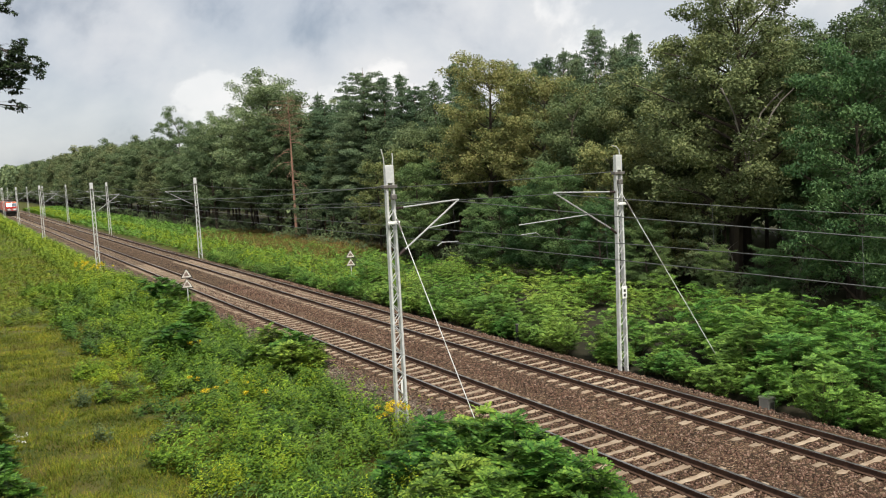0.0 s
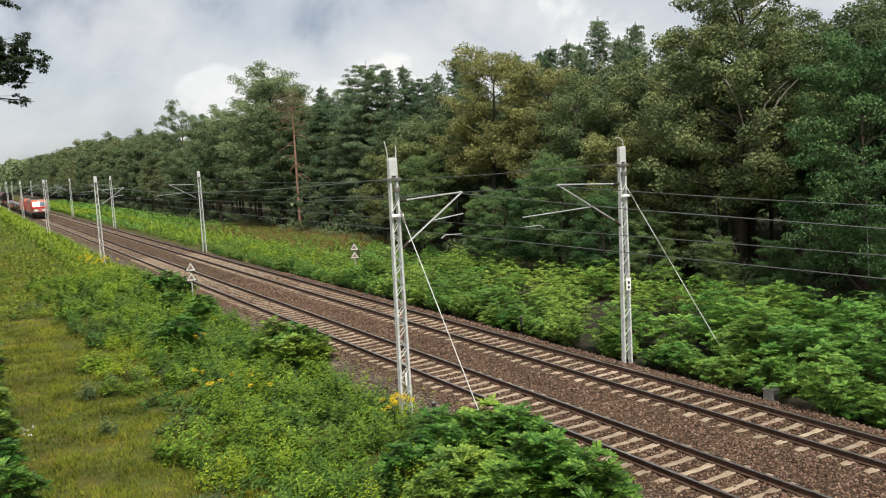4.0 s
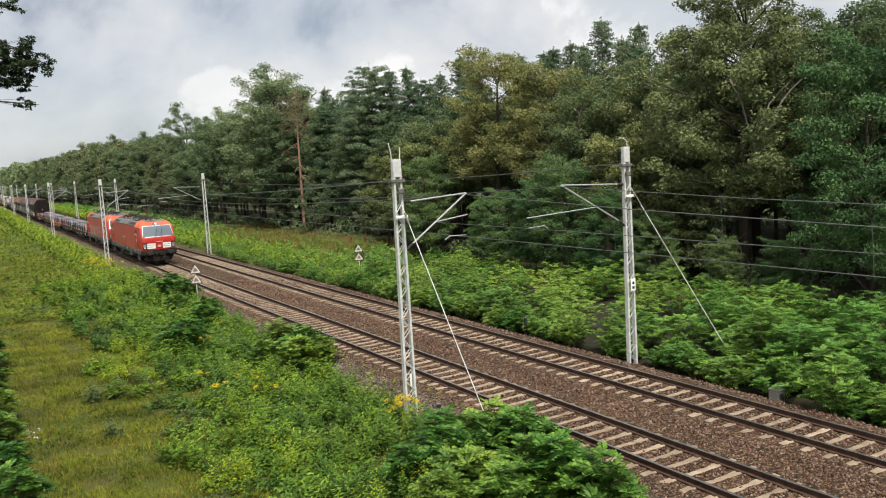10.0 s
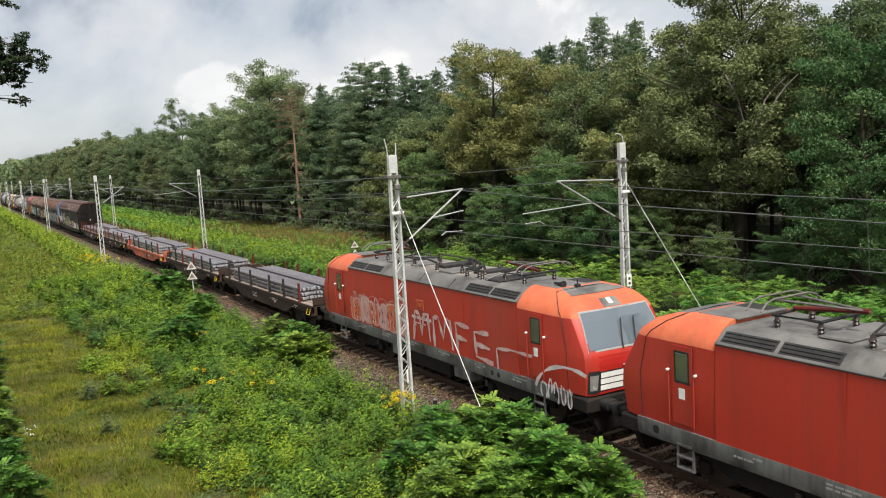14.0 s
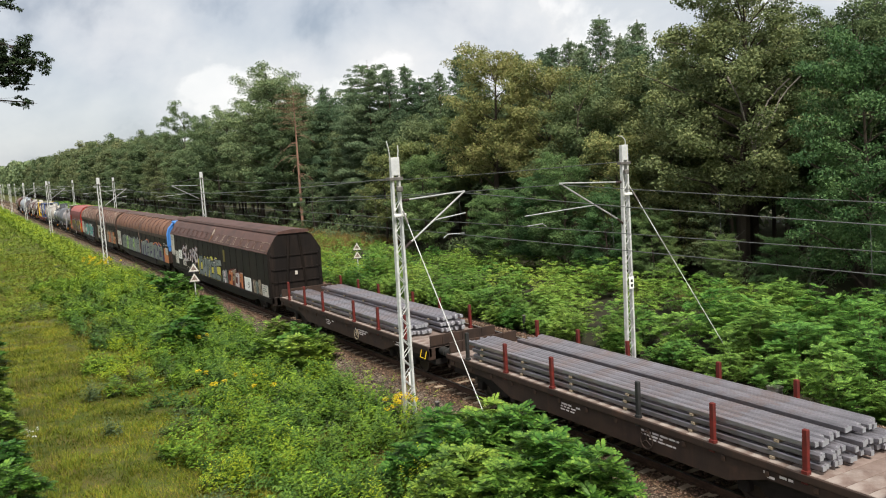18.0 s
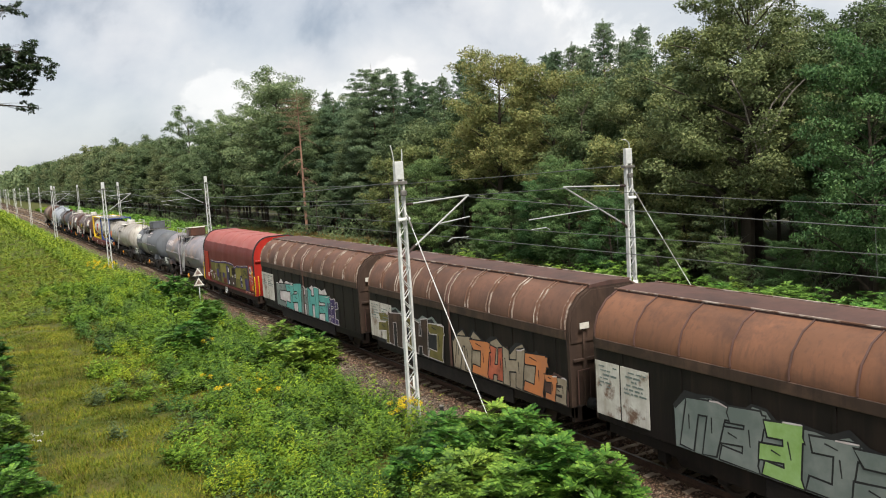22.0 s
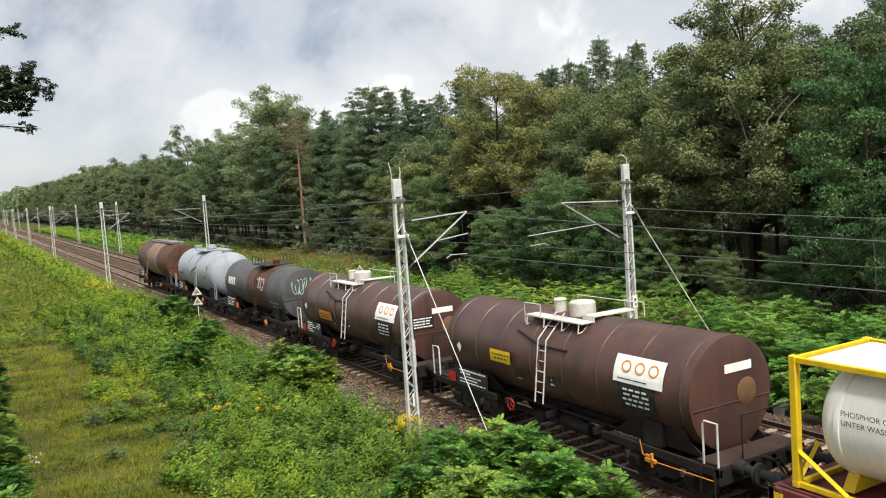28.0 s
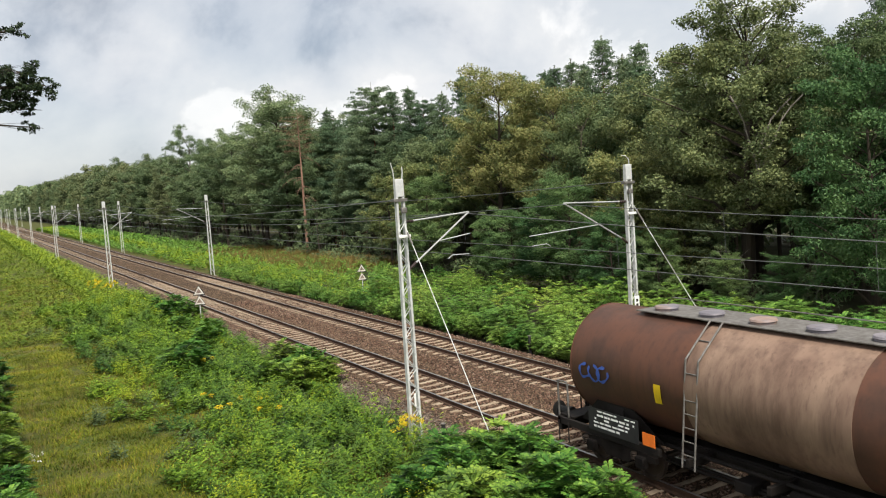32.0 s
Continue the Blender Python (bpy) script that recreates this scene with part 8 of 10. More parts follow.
def arch(side_x, shoulder, top, flat, n=8):
    """Half profile of a hood from the shoulder over to the crown, both sides joined."""
    pts = []
    for i in range(n + 1):
        a = math.pi / 2 * i / n
        pts.append((flat + (side_x - flat) * math.cos(a) ** 0.9, shoulder + (top - shoulder) * math.sin(a)))
    return [(-x, z) for x, z in pts] + [(x, z) for x, z in reversed(pts)]


def van_end(root, y, out, prof, bottom, material, L):
    """End wall with posts, slanted stays and cross ribs."""
    y -= 0.015 * out
    a, b = sorted((y, y + 0.05 * out))
    w = part("end_wall", Mesh().prism([(-1.40, bottom)] + prof + [(1.40, bottom)], a, b), M[material], root)
    o = y - 0.05 * (1 if out > 0 else -1)
    f = lambda p, q, r: part("end_stay", Mesh().tube(p, q, r, 4), M[material], w)
    f((-0.55, o, bottom), (-0.28, o, 4.15), 0.07)
    f((0.55, o, bottom), (0.28, o, 4.15), 0.07)
    for z in (1.75, 2.4, 3.1):
        part("end_rib", Mesh().box(-1.34, 1.34, min(o, y), max(o, y), z, z + 0.06), M[material], w)
    for x in (-1.3, 1.3):
        part("corner_post", Mesh().box(x - 0.06, x + 0.06, min(o, y), max(o, y), bottom, 3.3, 0.01), M[material], w)
    part("end_plate", Mesh().box(-0.07, 0.07, min(o, y) - 0.003, min(o, y), 2.1, 2.3), M["notice"], w, "small white notice")
    if out > 0:
        part("end_ladder", Mesh().path([(-1.2, o - 0.04, 1.2), (-1.2, o - 0.04, 2.3)], 0.015, 5).path([(-1.0, o - 0.04, 1.2), (-1.0, o - 0.04, 2.3)], 0.015, 5), M[material], w)


def slide_van_angular(s0, L):
    """Long dark brown sliding-wall van with a raised roof cap."""
    root = vehicle("sliding_wall_van", "long dark brown sliding-wall van with graffiti along its side", "covered wagon", s0)
    y0, y1 = 0.75, L - 0.75
    underframe(root, L, 0.55, 1.05, "van_dark")
    prof = [(-1.45, 3.36), (-0.98, 4.12), (-0.80, 4.22), (0.80, 4.22), (0.98, 4.12), (1.45, 3.36)]
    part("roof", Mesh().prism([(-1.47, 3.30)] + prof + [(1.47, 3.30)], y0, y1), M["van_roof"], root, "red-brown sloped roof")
    for s in (-1, 1):
        for k, (a, b) in enumerate(((y0 + 0.05, L / 2 - 0.02), (L / 2 + 0.02, y1 - 0.05))):
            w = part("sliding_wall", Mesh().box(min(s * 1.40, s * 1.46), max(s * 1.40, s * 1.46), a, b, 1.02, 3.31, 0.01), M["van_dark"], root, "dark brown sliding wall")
            for j in range(9):
                yy = a + (b - a) * (j + 0.5) / 9
                part("wall_rib", shared("wall_rib_%d" % s, lambda s=s: Mesh().box(min(0, s * 0.016), max(0, s * 0.016), -0.03, 0.03, 1.06, 3.26), "van_dark"), None, w, at=(s * 1.46, yy, 0))
            # sloped hood windows: framed panels
            for j in range(9):
                ya, yb = a + (b - a) * (j + 0.1) / 9, a + (b - a) * (j + 0.9) / 9
                fr = Mesh()
                lo, hi = (1.42, 3.42), (1.18, 3.80)
                for (p, q) in (((lo, ya), (lo, yb)), ((hi, ya), (hi, yb)), ((lo, ya), (hi, ya)), ((lo, yb), (hi, yb))):
                    fr.tube((s * p[0][0] + s * 0.012, p[1], p[0][1] + 0.01), (s * q[0][0] + s * 0.012, q[1], q[0][1] + 0.01), 0.012, 4)
                part("hood_panel_frame", fr, M["strap"] if k == 0 else M["van_roof"], w, "thin pale frame line")
            part("rub_rail", Mesh().box(min(s * 1.46, s * 1.50), max(s * 1.46, s * 1.50), a, b, 3.27, 3.33, 0.008), M["van_roof"], w)
        part("sill_rail", Mesh().box(min(s * 1.40, s * 1.50), max(s * 1.40, s * 1.50), y0, y1, 0.93, 1.01, 0.01), M["van_dark"], root)
    part("roof_cap", Mesh().prism([(-0.86, 4.25), (-0.80, 4.38), (0, 4.46), (0.80, 4.38), (0.86, 4.25)], y0 - 0.08, y1 + 0.08), M["van_roof"], root, "raised brown roof cap")
    for y, o in ((y0, 1), (y1, -1)):
        van_end(root, y, o, prof, 1.0, "van_dark", L)
    near = -1.478
    strokes = ((((0.9, 0.85), (0.55, 1.0), (0.15, 0.8), (0.35, 0.55), (0.8, 0.4), (0.75, 0.1), (0.2, 0.0)),),
               (((0.5, 0.95), (0.35, 0.5), (0.45, 0.1), (0.9, 0.12)),), (((0.5, 0.6), (0.5, 0.3), (0.55, 0.0)),),
               (((0.15, 0.0), (0.2, 0.65), (0.55, 0.75), (0.75, 0.45), (0.8, -0.05)),),
               (((0.8, 0.75), (0.35, 0.85), (0.15, 0.5), (0.5, 0.35), (0.85, 0.7), (0.8, 0.1), (0.55, -0.35), (0.1, -0.3)),),
               (((0.9, 0.85), (0.5, 0.95), (0.2, 0.7), (0.75, 0.45), (0.7, 0.1), (0.15, 0.05)),))
    for i, paths in enumerate(strokes):
        c, w = 19.35 - 0.70 * i, (0.85, 0.75, 0.5, 0.75, 0.8, 0.8)[i]
        for p in paths:
            pts = [(c - u * w, 1.62 + 0.03 * i + v * 0.95) for u, v in p]
            fine = []
            for q in range(len(pts) - 1):
                a, b, d, g = pts[max(0, q - 1)], pts[q], pts[q + 1], pts[min(len(pts) - 1, q + 2)]
                for f in (0.0, 0.25, 0.5, 0.75):
                    fine.append(tuple(0.5 * (2 * b[m] + (d[m] - a[m]) * f + (2 * a[m] - 5 * b[m] + 4 * d[m] - g[m]) * f * f + (3 * b[m] - a[m] - 3 * d[m] + g[m]) * f ** 3) for m in (0, 1)))
            fine.append(pts[-1])
            o = 0.008 * (i % 2)
            edge = part("graffiti", ribbon(fine, 0.34, near - 0.004 - o), M["stake_red"], root, "dull red sprayed edge of a letter")
            part("letter_fill", ribbon(fine, 0.25, near - 0.008 - o), M["spray"], edge, "white sprayed letter")
            part("letter_line", ribbon([(y + 0.05, z + 0.03) for y, z in fine[3:-3]], 0.035, near - 0.011 - o), M["spray_blue"], edge)
    star = [(18.05 + (0.26 if n % 2 == 0 else 0.09) * math.cos(n * 0.628), 2.62 + (0.26 if n % 2 == 0 else 0.09) * math.sin(n * 0.628)) for n in range(10)]
    part("graffiti", sheet(star, near - 0.026), M["spray"], root, "white sprayed star")
    written("OF THE", 0.24, near - 0.006, 18.42, 1.14, "spray", root, "white sprayed words", 1.2)
    wild_piece(root, near, 9.9, 15.0, 1.04, 2.25, 5, ("spray_grey",), "spray_black", "spray_yellow", 22, "grey graffiti letters on a yellow cloud", 0.07, "spray_yellow")
    piece(root, near, 8.3, 9.4, 1.06, 1.8, 3, ("spray_grey", "spray"), "spray_black", None, 23, "small pale graffiti letters", 0.03)
    wild_piece(root, near, 5.3, 8.1, 1.04, 1.95, 4, ("spray_orange", "spray", "timber"), "tarp_wall", "stake_red", 24, "red and orange graffiti with pale shapes")
    piece(root, near, 2.0, 3.4, 1.04, 1.8, 3, ("timber", "spray_grey"), "van_rail", None, 25, "faded pale graffiti", 0.03)
    part("graffiti", side_plane(near + 0.002, 8.62, 9.0, 2.30, 3.0, 0.006), M["spray_olive"], root, "dull olive sprayed bar")
    strap = [(-1.475, 3.30), (-1.462, 3.38), (-0.99, 4.14)]
    part("centre_strap", Mesh().path([(x, L / 2, z) for x, z in strap], 0.05, 5), M["strap"], root, "pale strap between the sliding walls")
    for k, (ya, za, w, h, rows, mt) in enumerate(((21.83, 1.80, 0.96, 1.46, 0, "notice"), (20.7, 1.27, 0.92, 0.88, 5, "notice"), (19.62, 1.66, 0.94, 0.62, 0, "white"), (18.5, 1.26, 0.92, 0.38, 3, "notice"), (3.75, 1.06, 1.2, 0.72, 0, "white"), (0.95, 1.06, 0.95, 0.6, 4, "notice"))):
        p = part("notice_panel", side_plane(near, ya, ya + w, za, za + h, 0.010), M[mt], root, "stained white notice panel" if mt == "notice" else "white panel with a ring mark")
        if rows:
            bars(p, near - 0.011, ya + 0.06, za + h - 0.07, rows, w - 0.2, 0.05, 0.06, "spray_grey", k + 3)
        elif mt == "white":
            part("ring_mark", ribbon([(ya + 0.47 + 0.16 * math.cos(n * 0.42), za + 0.32 + 0.16 * math.sin(n * 0.42)) for n in range(17)], 0.05, near - 0.0115), M["black"], p, "black ring")
            part("ring_bar", ribbon([(ya + 0.40, za + 0.25), (ya + 0.47, za + 0.34), (ya + 0.55, za + 0.38)], 0.05, near - 0.0115), M["black"], p)
        else:
            bars(p, near - 0.011, ya + 0.2, za + h - 0.15, 3, 0.55, 0.05, 0.05, "spray_grey", k)
    for y in (3.2, L - 3.2):
        bogie(root, y, 1.8, 0.46)
    ends(root, L)
    return root


def hood_van(s0, L, halves, blue, straps, axles, seed, label, tags, boarded=6):
    """Sliding-wall van with an arched brown hood in bays between hoops."""
    root = vehicle("sliding_wall_van", label, "covered wagon", s0)
    y0, y1 = 0.30 if blue else 0.66, L - (0.62 if seed == 5 else 0.32)
    underframe(root, L, 0.55, 1.02, "van_dark", 0.62)
    half = [(1.475, 3.06), (1.465, 3.26), (1.35, 3.60), (1.06, 3.93), (0.70, 4.11)]
    hood = [(-x, z) for x, z in half] + [(x, z) for x, z in reversed(half)]
    shape = [(-1.475, 2.98)] + hood + [(1.475, 2.98)]
    n = len(shape)
    mid = (y0 + y1) / 2
    for k, (a, b) in enumerate(((y0 + 0.1, mid - 0.03), (mid + 0.03, y1 - 0.1))):
        h = part("hood", Mesh().prism(shape, a, b), M["van_rail"], root, "brown arched hood in bays")
        bays = halves
        skin = [(x * 1.004, z + 0.008) for x, z in hood]
        for j in range(bays + 1):
            yy = a + (b - a) * j / bays
            ring = [(x * 1.012, z + 0.018) for x, z in hood]
            if j < bays:
                yz = a + (b - a) * (j + 1) / bays
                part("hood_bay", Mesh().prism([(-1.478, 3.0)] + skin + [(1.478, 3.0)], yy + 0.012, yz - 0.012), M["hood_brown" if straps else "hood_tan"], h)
            hm = Mesh()
            hm.path([(x, yy, z) for x, z in ring], 0.024, 5)
            part("hoop", hm, M["strap"] if straps else M["van_roof"], h, "pale hoop seal" if straps else "")
            if straps and j < bays:
                hm2 = Mesh()
                hm2.path([(x, yy + 0.16, z) for x, z in ring], 0.021, 4)
                part("hoop", hm2, M["strap"], h)
        for s in (-1, 1):
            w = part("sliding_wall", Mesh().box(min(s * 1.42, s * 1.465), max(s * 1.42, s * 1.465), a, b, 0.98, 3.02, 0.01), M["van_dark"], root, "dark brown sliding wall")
            part("wall_rail", Mesh().box(min(s * 1.46, s * 1.50), max(s * 1.46, s * 1.50), a, b, 2.80, 3.05, 0.01), M["van_rail"], w)
            for j in range(boarded):
                yy = a + (b - a) * (j + 0.5) / boarded
                part("wall_rib", shared("low_rib_%d" % s, lambda s=s: Mesh().box(min(0, s * 0.02), max(0, s * 0.02), -0.04, 0.04, 1.02, 2.92), "van_dark"), None, w, at=(s * 1.465, yy, 0))
    part("roof_ridge", Mesh().prism([(-0.72, 4.09), (-0.66, 4.17), (0, 4.22), (0.66, 4.17), (0.72, 4.09)], y0, y1), M["van_roof"], root, "flat brown ridge")
    for x in (-0.70, 0.70):
        part("ridge_rail", Mesh().tube((x, y0, 4.175), (x, y1, 4.175), 0.022, 5), M["strap"], root, "worn pale rail along the ridge")
    for s in (-1, 1):
        part("centre_post", Mesh().box(min(s * 1.47, s * 1.51), max(s * 1.47, s * 1.51), mid - 0.05, mid + 0.05, 1.0, 3.05, 0.01), M["strap"] if not straps else M["van_roof"], root, "upright between the sliding walls")
    ringm = Mesh()
    ringm.path([(x * 1.02, mid, z + 0.02) for x, z in hood], 0.05, 4)
    part("centre_hoop", ringm, M["strap"] if not straps else M["van_roof"], root)
    for y, o in ((y0, 1), (y1, -1)):
        a, b = sorted((y, y + 0.10 * o))
        e = part("end_wall", Mesh().prism([(-1.44, 1.0)] + [(x * 0.985, z - 0.03) for x, z in hood] + [(1.44, 1.0)], a, b), M["van_rail"], root)
        if blue and o > 0:
            part("end_hood", Mesh().path([(x * 0.985, y - 0.03, z - 0.02) for x, z in [(-1.475, 2.3)] + hood + [(1.475, 2.3)]], 0.085, 6), M["bright_blue"], e, "bright blue arched end frame")
            part("end_corner", Mesh().prism([(-1.46, 1.9), (-1.46, 3.06), (-1.34, 3.58), (-1.05, 3.9), (-0.72, 3.9), (-0.85, 3.0), (-1.05, 1.9)], y - 0.06, y - 0.005), M["bright_blue"], e, "bright blue corner panel")
            part("end_visor", Mesh().loft([[(-0.95, y - 0.42, 3.96), (0.95, y - 0.42, 3.96), (0.95, y - 0.42, 4.04), (-0.95, y - 0.42, 4.04)], [(-1.05, y + 0.05, 4.02), (1.05, y + 0.05, 4.02), (1.05, y + 0.05, 4.16), (-1.05, y + 0.05, 4.16)]]), M["bright_blue"], e, "bright blue visor over the end")
            part("end_lever", Mesh().path([(-0.7, y - 0.2, 3.9), (-0.62, y - 0.26, 3.0), (-0.85, y - 0.22, 2.1)], 0.025, 6), M["zinc_dark"], e)
        else:
            part("end_frame", Mesh().prism([(-1.40, 2.7)] + [(x * 0.96, z - 0.08) for x, z in hood] + [(1.40, 2.7)], min(a, b) - (0.03 if o > 0 else -0.13), min(a, b) + (0.02 if o > 0 else 0.15)), M["van_rail"], e)
        for x in (-1.0, -0.35, 0.35, 1.0):
            part("end_post", Mesh().box(x - 0.05, x + 0.05, y - 0.09 if o > 0 else y, y if o > 0 else y + 0.09, 1.0, 3.5 if abs(x) < 0.5 else 3.1, 0.01), M["blue"] if blue and o > 0 else M["van_rail"], e)
        part("end_rib", Mesh().box(-1.36, 1.36, y - 0.07 if o > 0 else y, y if o > 0 else y + 0.07, 2.2, 2.28, 0.01), M["blue"] if blue and o > 0 else M["van_rail"], e)
        part("end_plate", Mesh().box(-1.2, -0.9, y - 0.16 if o > 0 else y + 0.12, y - 0.15 if o > 0 else y + 0.13, 3.08, 3.24), M["notice"], e, "small pale plate")
        part("end_handrail", Mesh().path([(-1.3, y - 0.12 * o, 1.1), (-1.3, y - 0.14 * o, 2.0), (-0.9, y - 0.14 * o, 2.0), (-0.9, y - 0.12 * o, 1.1)], 0.018, 5), M["van_roof"], e)
    near = -1.492
    if blue:
        for ya, yb, za, zb in ((0.45, 1.85, 0.99, 1.60), (1.35, 1.85, 1.60, 2.05)):
            part("graffiti", side_plane(near + 0.006, ya, yb, za, zb, 0.004), M["spray_orange"], root, "orange sprayed block")
        part("graffiti", side_plane(near + 0.004, 1.9, 2.7, 1.0, 1.5, 0.004), M["spray_violet"], root, "dark violet sprayed block")
        p = part("notice_panel", side_plane(near - 0.004, 0.45, 1.30, 1.62, 2.14, 0.008), M["notice"], root, "stained white notice with a ring")
        part("ring_mark", ribbon([(0.72 + 0.15 * math.cos(n * 0.42), 1.88 + 0.15 * math.sin(n * 0.42)) for n in range(17)], 0.04, near - 0.014), M["black"], p, "black ring")
        written("WOL-DRS", 0.27, near - 0.004, 1.82, 2.25, "spray", root, "white sprayed words", 1.05)
    for k, t in enumerate(tags):
        wild_piece(root, near, *t[:4], t[4], t[5], t[6], t[7], seed * 10 + k, t[8], t[9], t[10])
    for k, (ya, w) in enumerate(((y1 - 0.95, 0.85), (y1 - 1.95, 0.95))):
        p = part("notice_panel", side_plane(near + 0.004, ya, ya + w, 1.15, 2.50, 0.010), M["notice"], root, "large stained white notice board")
        bars(p, near - 0.007, ya + 0.08, 2.4, 6, w - 0.2, 0.05, 0.05, "spray_grey", seed * 7 + k)
    for s in (-1, 1):
        part("lower_rail", Mesh().box(min(s * 1.38, s * 1.44), max(s * 1.38, s * 1.44), L * 0.2 + 0.75, L * 0.8 - 0.75, 0.50, 0.92, 0.01), M["underside"], root, "black rail under the floor")
    if axles:
        for y in (L * 0.2, L * 0.8):
            for s in (-1, 1):
                part("wheel", shared("wheel_0.5_%d" % s, lambda s=s: Mesh().add([(s * x, yy, z) for x, yy, z in wheel_mesh(0.5).v], wheel_mesh(0.5).f), "wheel"), None, root, at=(s * 0.7535, y, 0.5))
                part("axle_guard", shared("axle_guard_%d" % s, lambda s=s: Mesh().loft([[(s * x, a, b) for a, b in ((-0.55, 0.9), (0.55, 0.9), (0.16, 0.35), (-0.16, 0.35))] for x in (1.0, 1.06)]), "underside"), None, root, at=(0, y, 0))
                part("leaf_spring", shared("leaf_spring_%d" % s, lambda s=s: Mesh().slab_x([(-0.6, 0.86), (-0.3, 0.72), (0, 0.66), (0.3, 0.72), (0.6, 0.86), (0.3, 0.80), (0, 0.78), (-0.3, 0.80)], min(s * 1.07, s * 1.17), max(s * 1.07, s * 1.17)), "underside"), None, root, at=(0, y, 0))
            part("axle", shared("axle", lambda: Mesh(), "wheel"), None, root, at=(0, y, 0.5))
    else:
        for y in (3.2, L - 3.2):
            bogie(root, y, 1.8, 0.46)
    ends(root, L)
    return root


def tarp_wagon(s0, L):
    root = vehicle("tarpaulin_wagon", "red tarpaulin-covered coil wagon with olive graffiti panels", "covered wagon", s0)
    y0, y1 = 0.65, L - 0.60
    underframe(root, L, 0.70, 1.02, "rust_dark")
    hood = arch(1.45, 2.92, 4.14, 0.45, 9)
    # gently rippled tarpaulin
    rings = []
    for i in range(27):
        y = y0 + 0.08 + (y1 - y0 - 0.16) * i / 26
        k = 0.018 * math.sin(i * 2.3) + 0.012 * math.sin(i * 5.1)
        rings.append([(x * (1 + k * 0.5), y, z + k) for x, z in [(-1.46, 1.04), (-1.465, 2.3)] + [(x * 1.012, z) for x, z in hood] + [(1.465, 2.3), (1.46, 1.04)]])
    n = len(rings[0])
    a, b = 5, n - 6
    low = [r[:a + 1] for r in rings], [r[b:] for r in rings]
    # the top takes the lit tone, the steep sides the shaded one
    tp = part("tarpaulin", Mesh().loft([r[a:b + 1] for r in rings], False), M["tarp"], root, "red tarpaulin over the hoops, top light in its colour")
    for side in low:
        part("tarpaulin_side", Mesh().loft(side, False), M["tarp_side"], root, "red tarpaulin side, shade in its colour")
    for i in range(1, 9):
        y = y0 + 0.35 + (y1 - y0 - 0.45) * i / 9
        part("tarpaulin_fold", Mesh().path([(x * 1.010, y, z + 0.004) for x, z in hood[3:-3]], 0.014, 5), M["tarp"], tp)
    for s in (-1, 1):
        part("tension_bar", Mesh().box(min(s * 1.45, s * 1.515), max(s * 1.45, s * 1.515), y0 + 0.3, y1, 0.98, 1.08, 0.01), M["tarp_wall"], root)
    for y, o in ((y0, 1), (y1, -1)):
        a, b = sorted((y, y + 0.28 * o))
        e = part("end_wall", Mesh().prism([(-1.46, 1.0)] + hood + [(1.46, 1.0)], a, b), M["end_red"], root, "bright red end wall")
        ring = [(x * 1.02, z + 0.03) for x, z in hood]
        hm = Mesh()
        hm.path([(-1.49, y + 0.06 * o, 1.1)] + [(x, y + 0.06 * o, z) for x, z in ring] + [(1.49, y + 0.06 * o, 1.1)], 0.040, 5)
        part("end_hoop", hm, M["black"], e, "dark rubber hoop")
        for x in (-0.95, 0.0, 0.95):
            part("end_post", Mesh().box(x - 0.07, x + 0.07, y - 0.07 if o > 0 else y, y if o > 0 else y + 0.07, 1.0, 3.7 if x == 0 else 3.2, 0.015), M["end_red"], e)
        part("end_shelf", Mesh().box(-1.4, 1.4, y - 0.08 if o > 0 else y, y if o > 0 else y + 0.08, 2.86, 2.95, 0.01), M["end_red"], e)
        for x in (-1.52, -1.3):
            part("grab_rail", Mesh().path([(x, y - 0.05 * o, 1.05), (x, y - 0.12 * o, 1.15), (x, y - 0.12 * o, 2.0), (x, y - 0.05 * o, 2.1)], 0.02, 6), M["yellow"], e, "yellow grab rail")
    near = -1.504
    door = part("door_leaf", side_plane(near + 0.004, 0.80, 1.58, 1.26, 2.64, 0.012), M["end_red"], root, "bright red panel")
    part("round_mark", Mesh().turn_x([(near - 0.016, 0.22), (near - 0.006, 0.22)], 1.27, 2.38, 20), M["spray"], door, "pale round mark")
    part("mark_field", Mesh().turn_x([(near - 0.022, 0.01), (near - 0.022, 0.11), (near - 0.016, 0.11)], 1.27, 2.38, 12), M["rust_dark"], door, "dark centre of the mark")
    written("TTU", 0.42, near - 0.012, 1.55, 1.78, "spray", door, "pale stencilled letters", 0.86)
    bars(door, near - 0.010, 0.95, 1.70, 3, 0.5, 0.03, 0.05, "spray_pink", 8)
    for zz in (1.36, 2.1):
        part("door_handle", Mesh().path([(near - 0.01, 0.86, zz), (near - 0.05, 0.86, zz + 0.02), (near - 0.05, 0.86, zz + 0.2), (near - 0.01, 0.86, zz + 0.22)], 0.016, 5), M["yellow"], door, "yellow handle")
    d2 = part("door_leaf", side_plane(near + 0.004, y1 - 1.15, y1 - 0.25, 1.1, 2.9, 0.012), M["end_red"], root, "bright red panel")
    part("door_plate", side_plane(near - 0.010, y1 - 1.12, y1 - 0.92, 1.30, 1.55, 0.004), M["white"], d2, "small white plate")
    # olive field under a wavy violet and white outline; (y, z) blocks laid over it
    top = lambda y: 2.50 - 0.016 * (y - 1.6) - (0.16 * math.exp(-((y - 4.2) / 0.22) ** 2)) + 0.05 * math.sin(y * 1.3)
    ys = [1.66 + 0.22 * i for i in range(37)]
    m = Mesh()
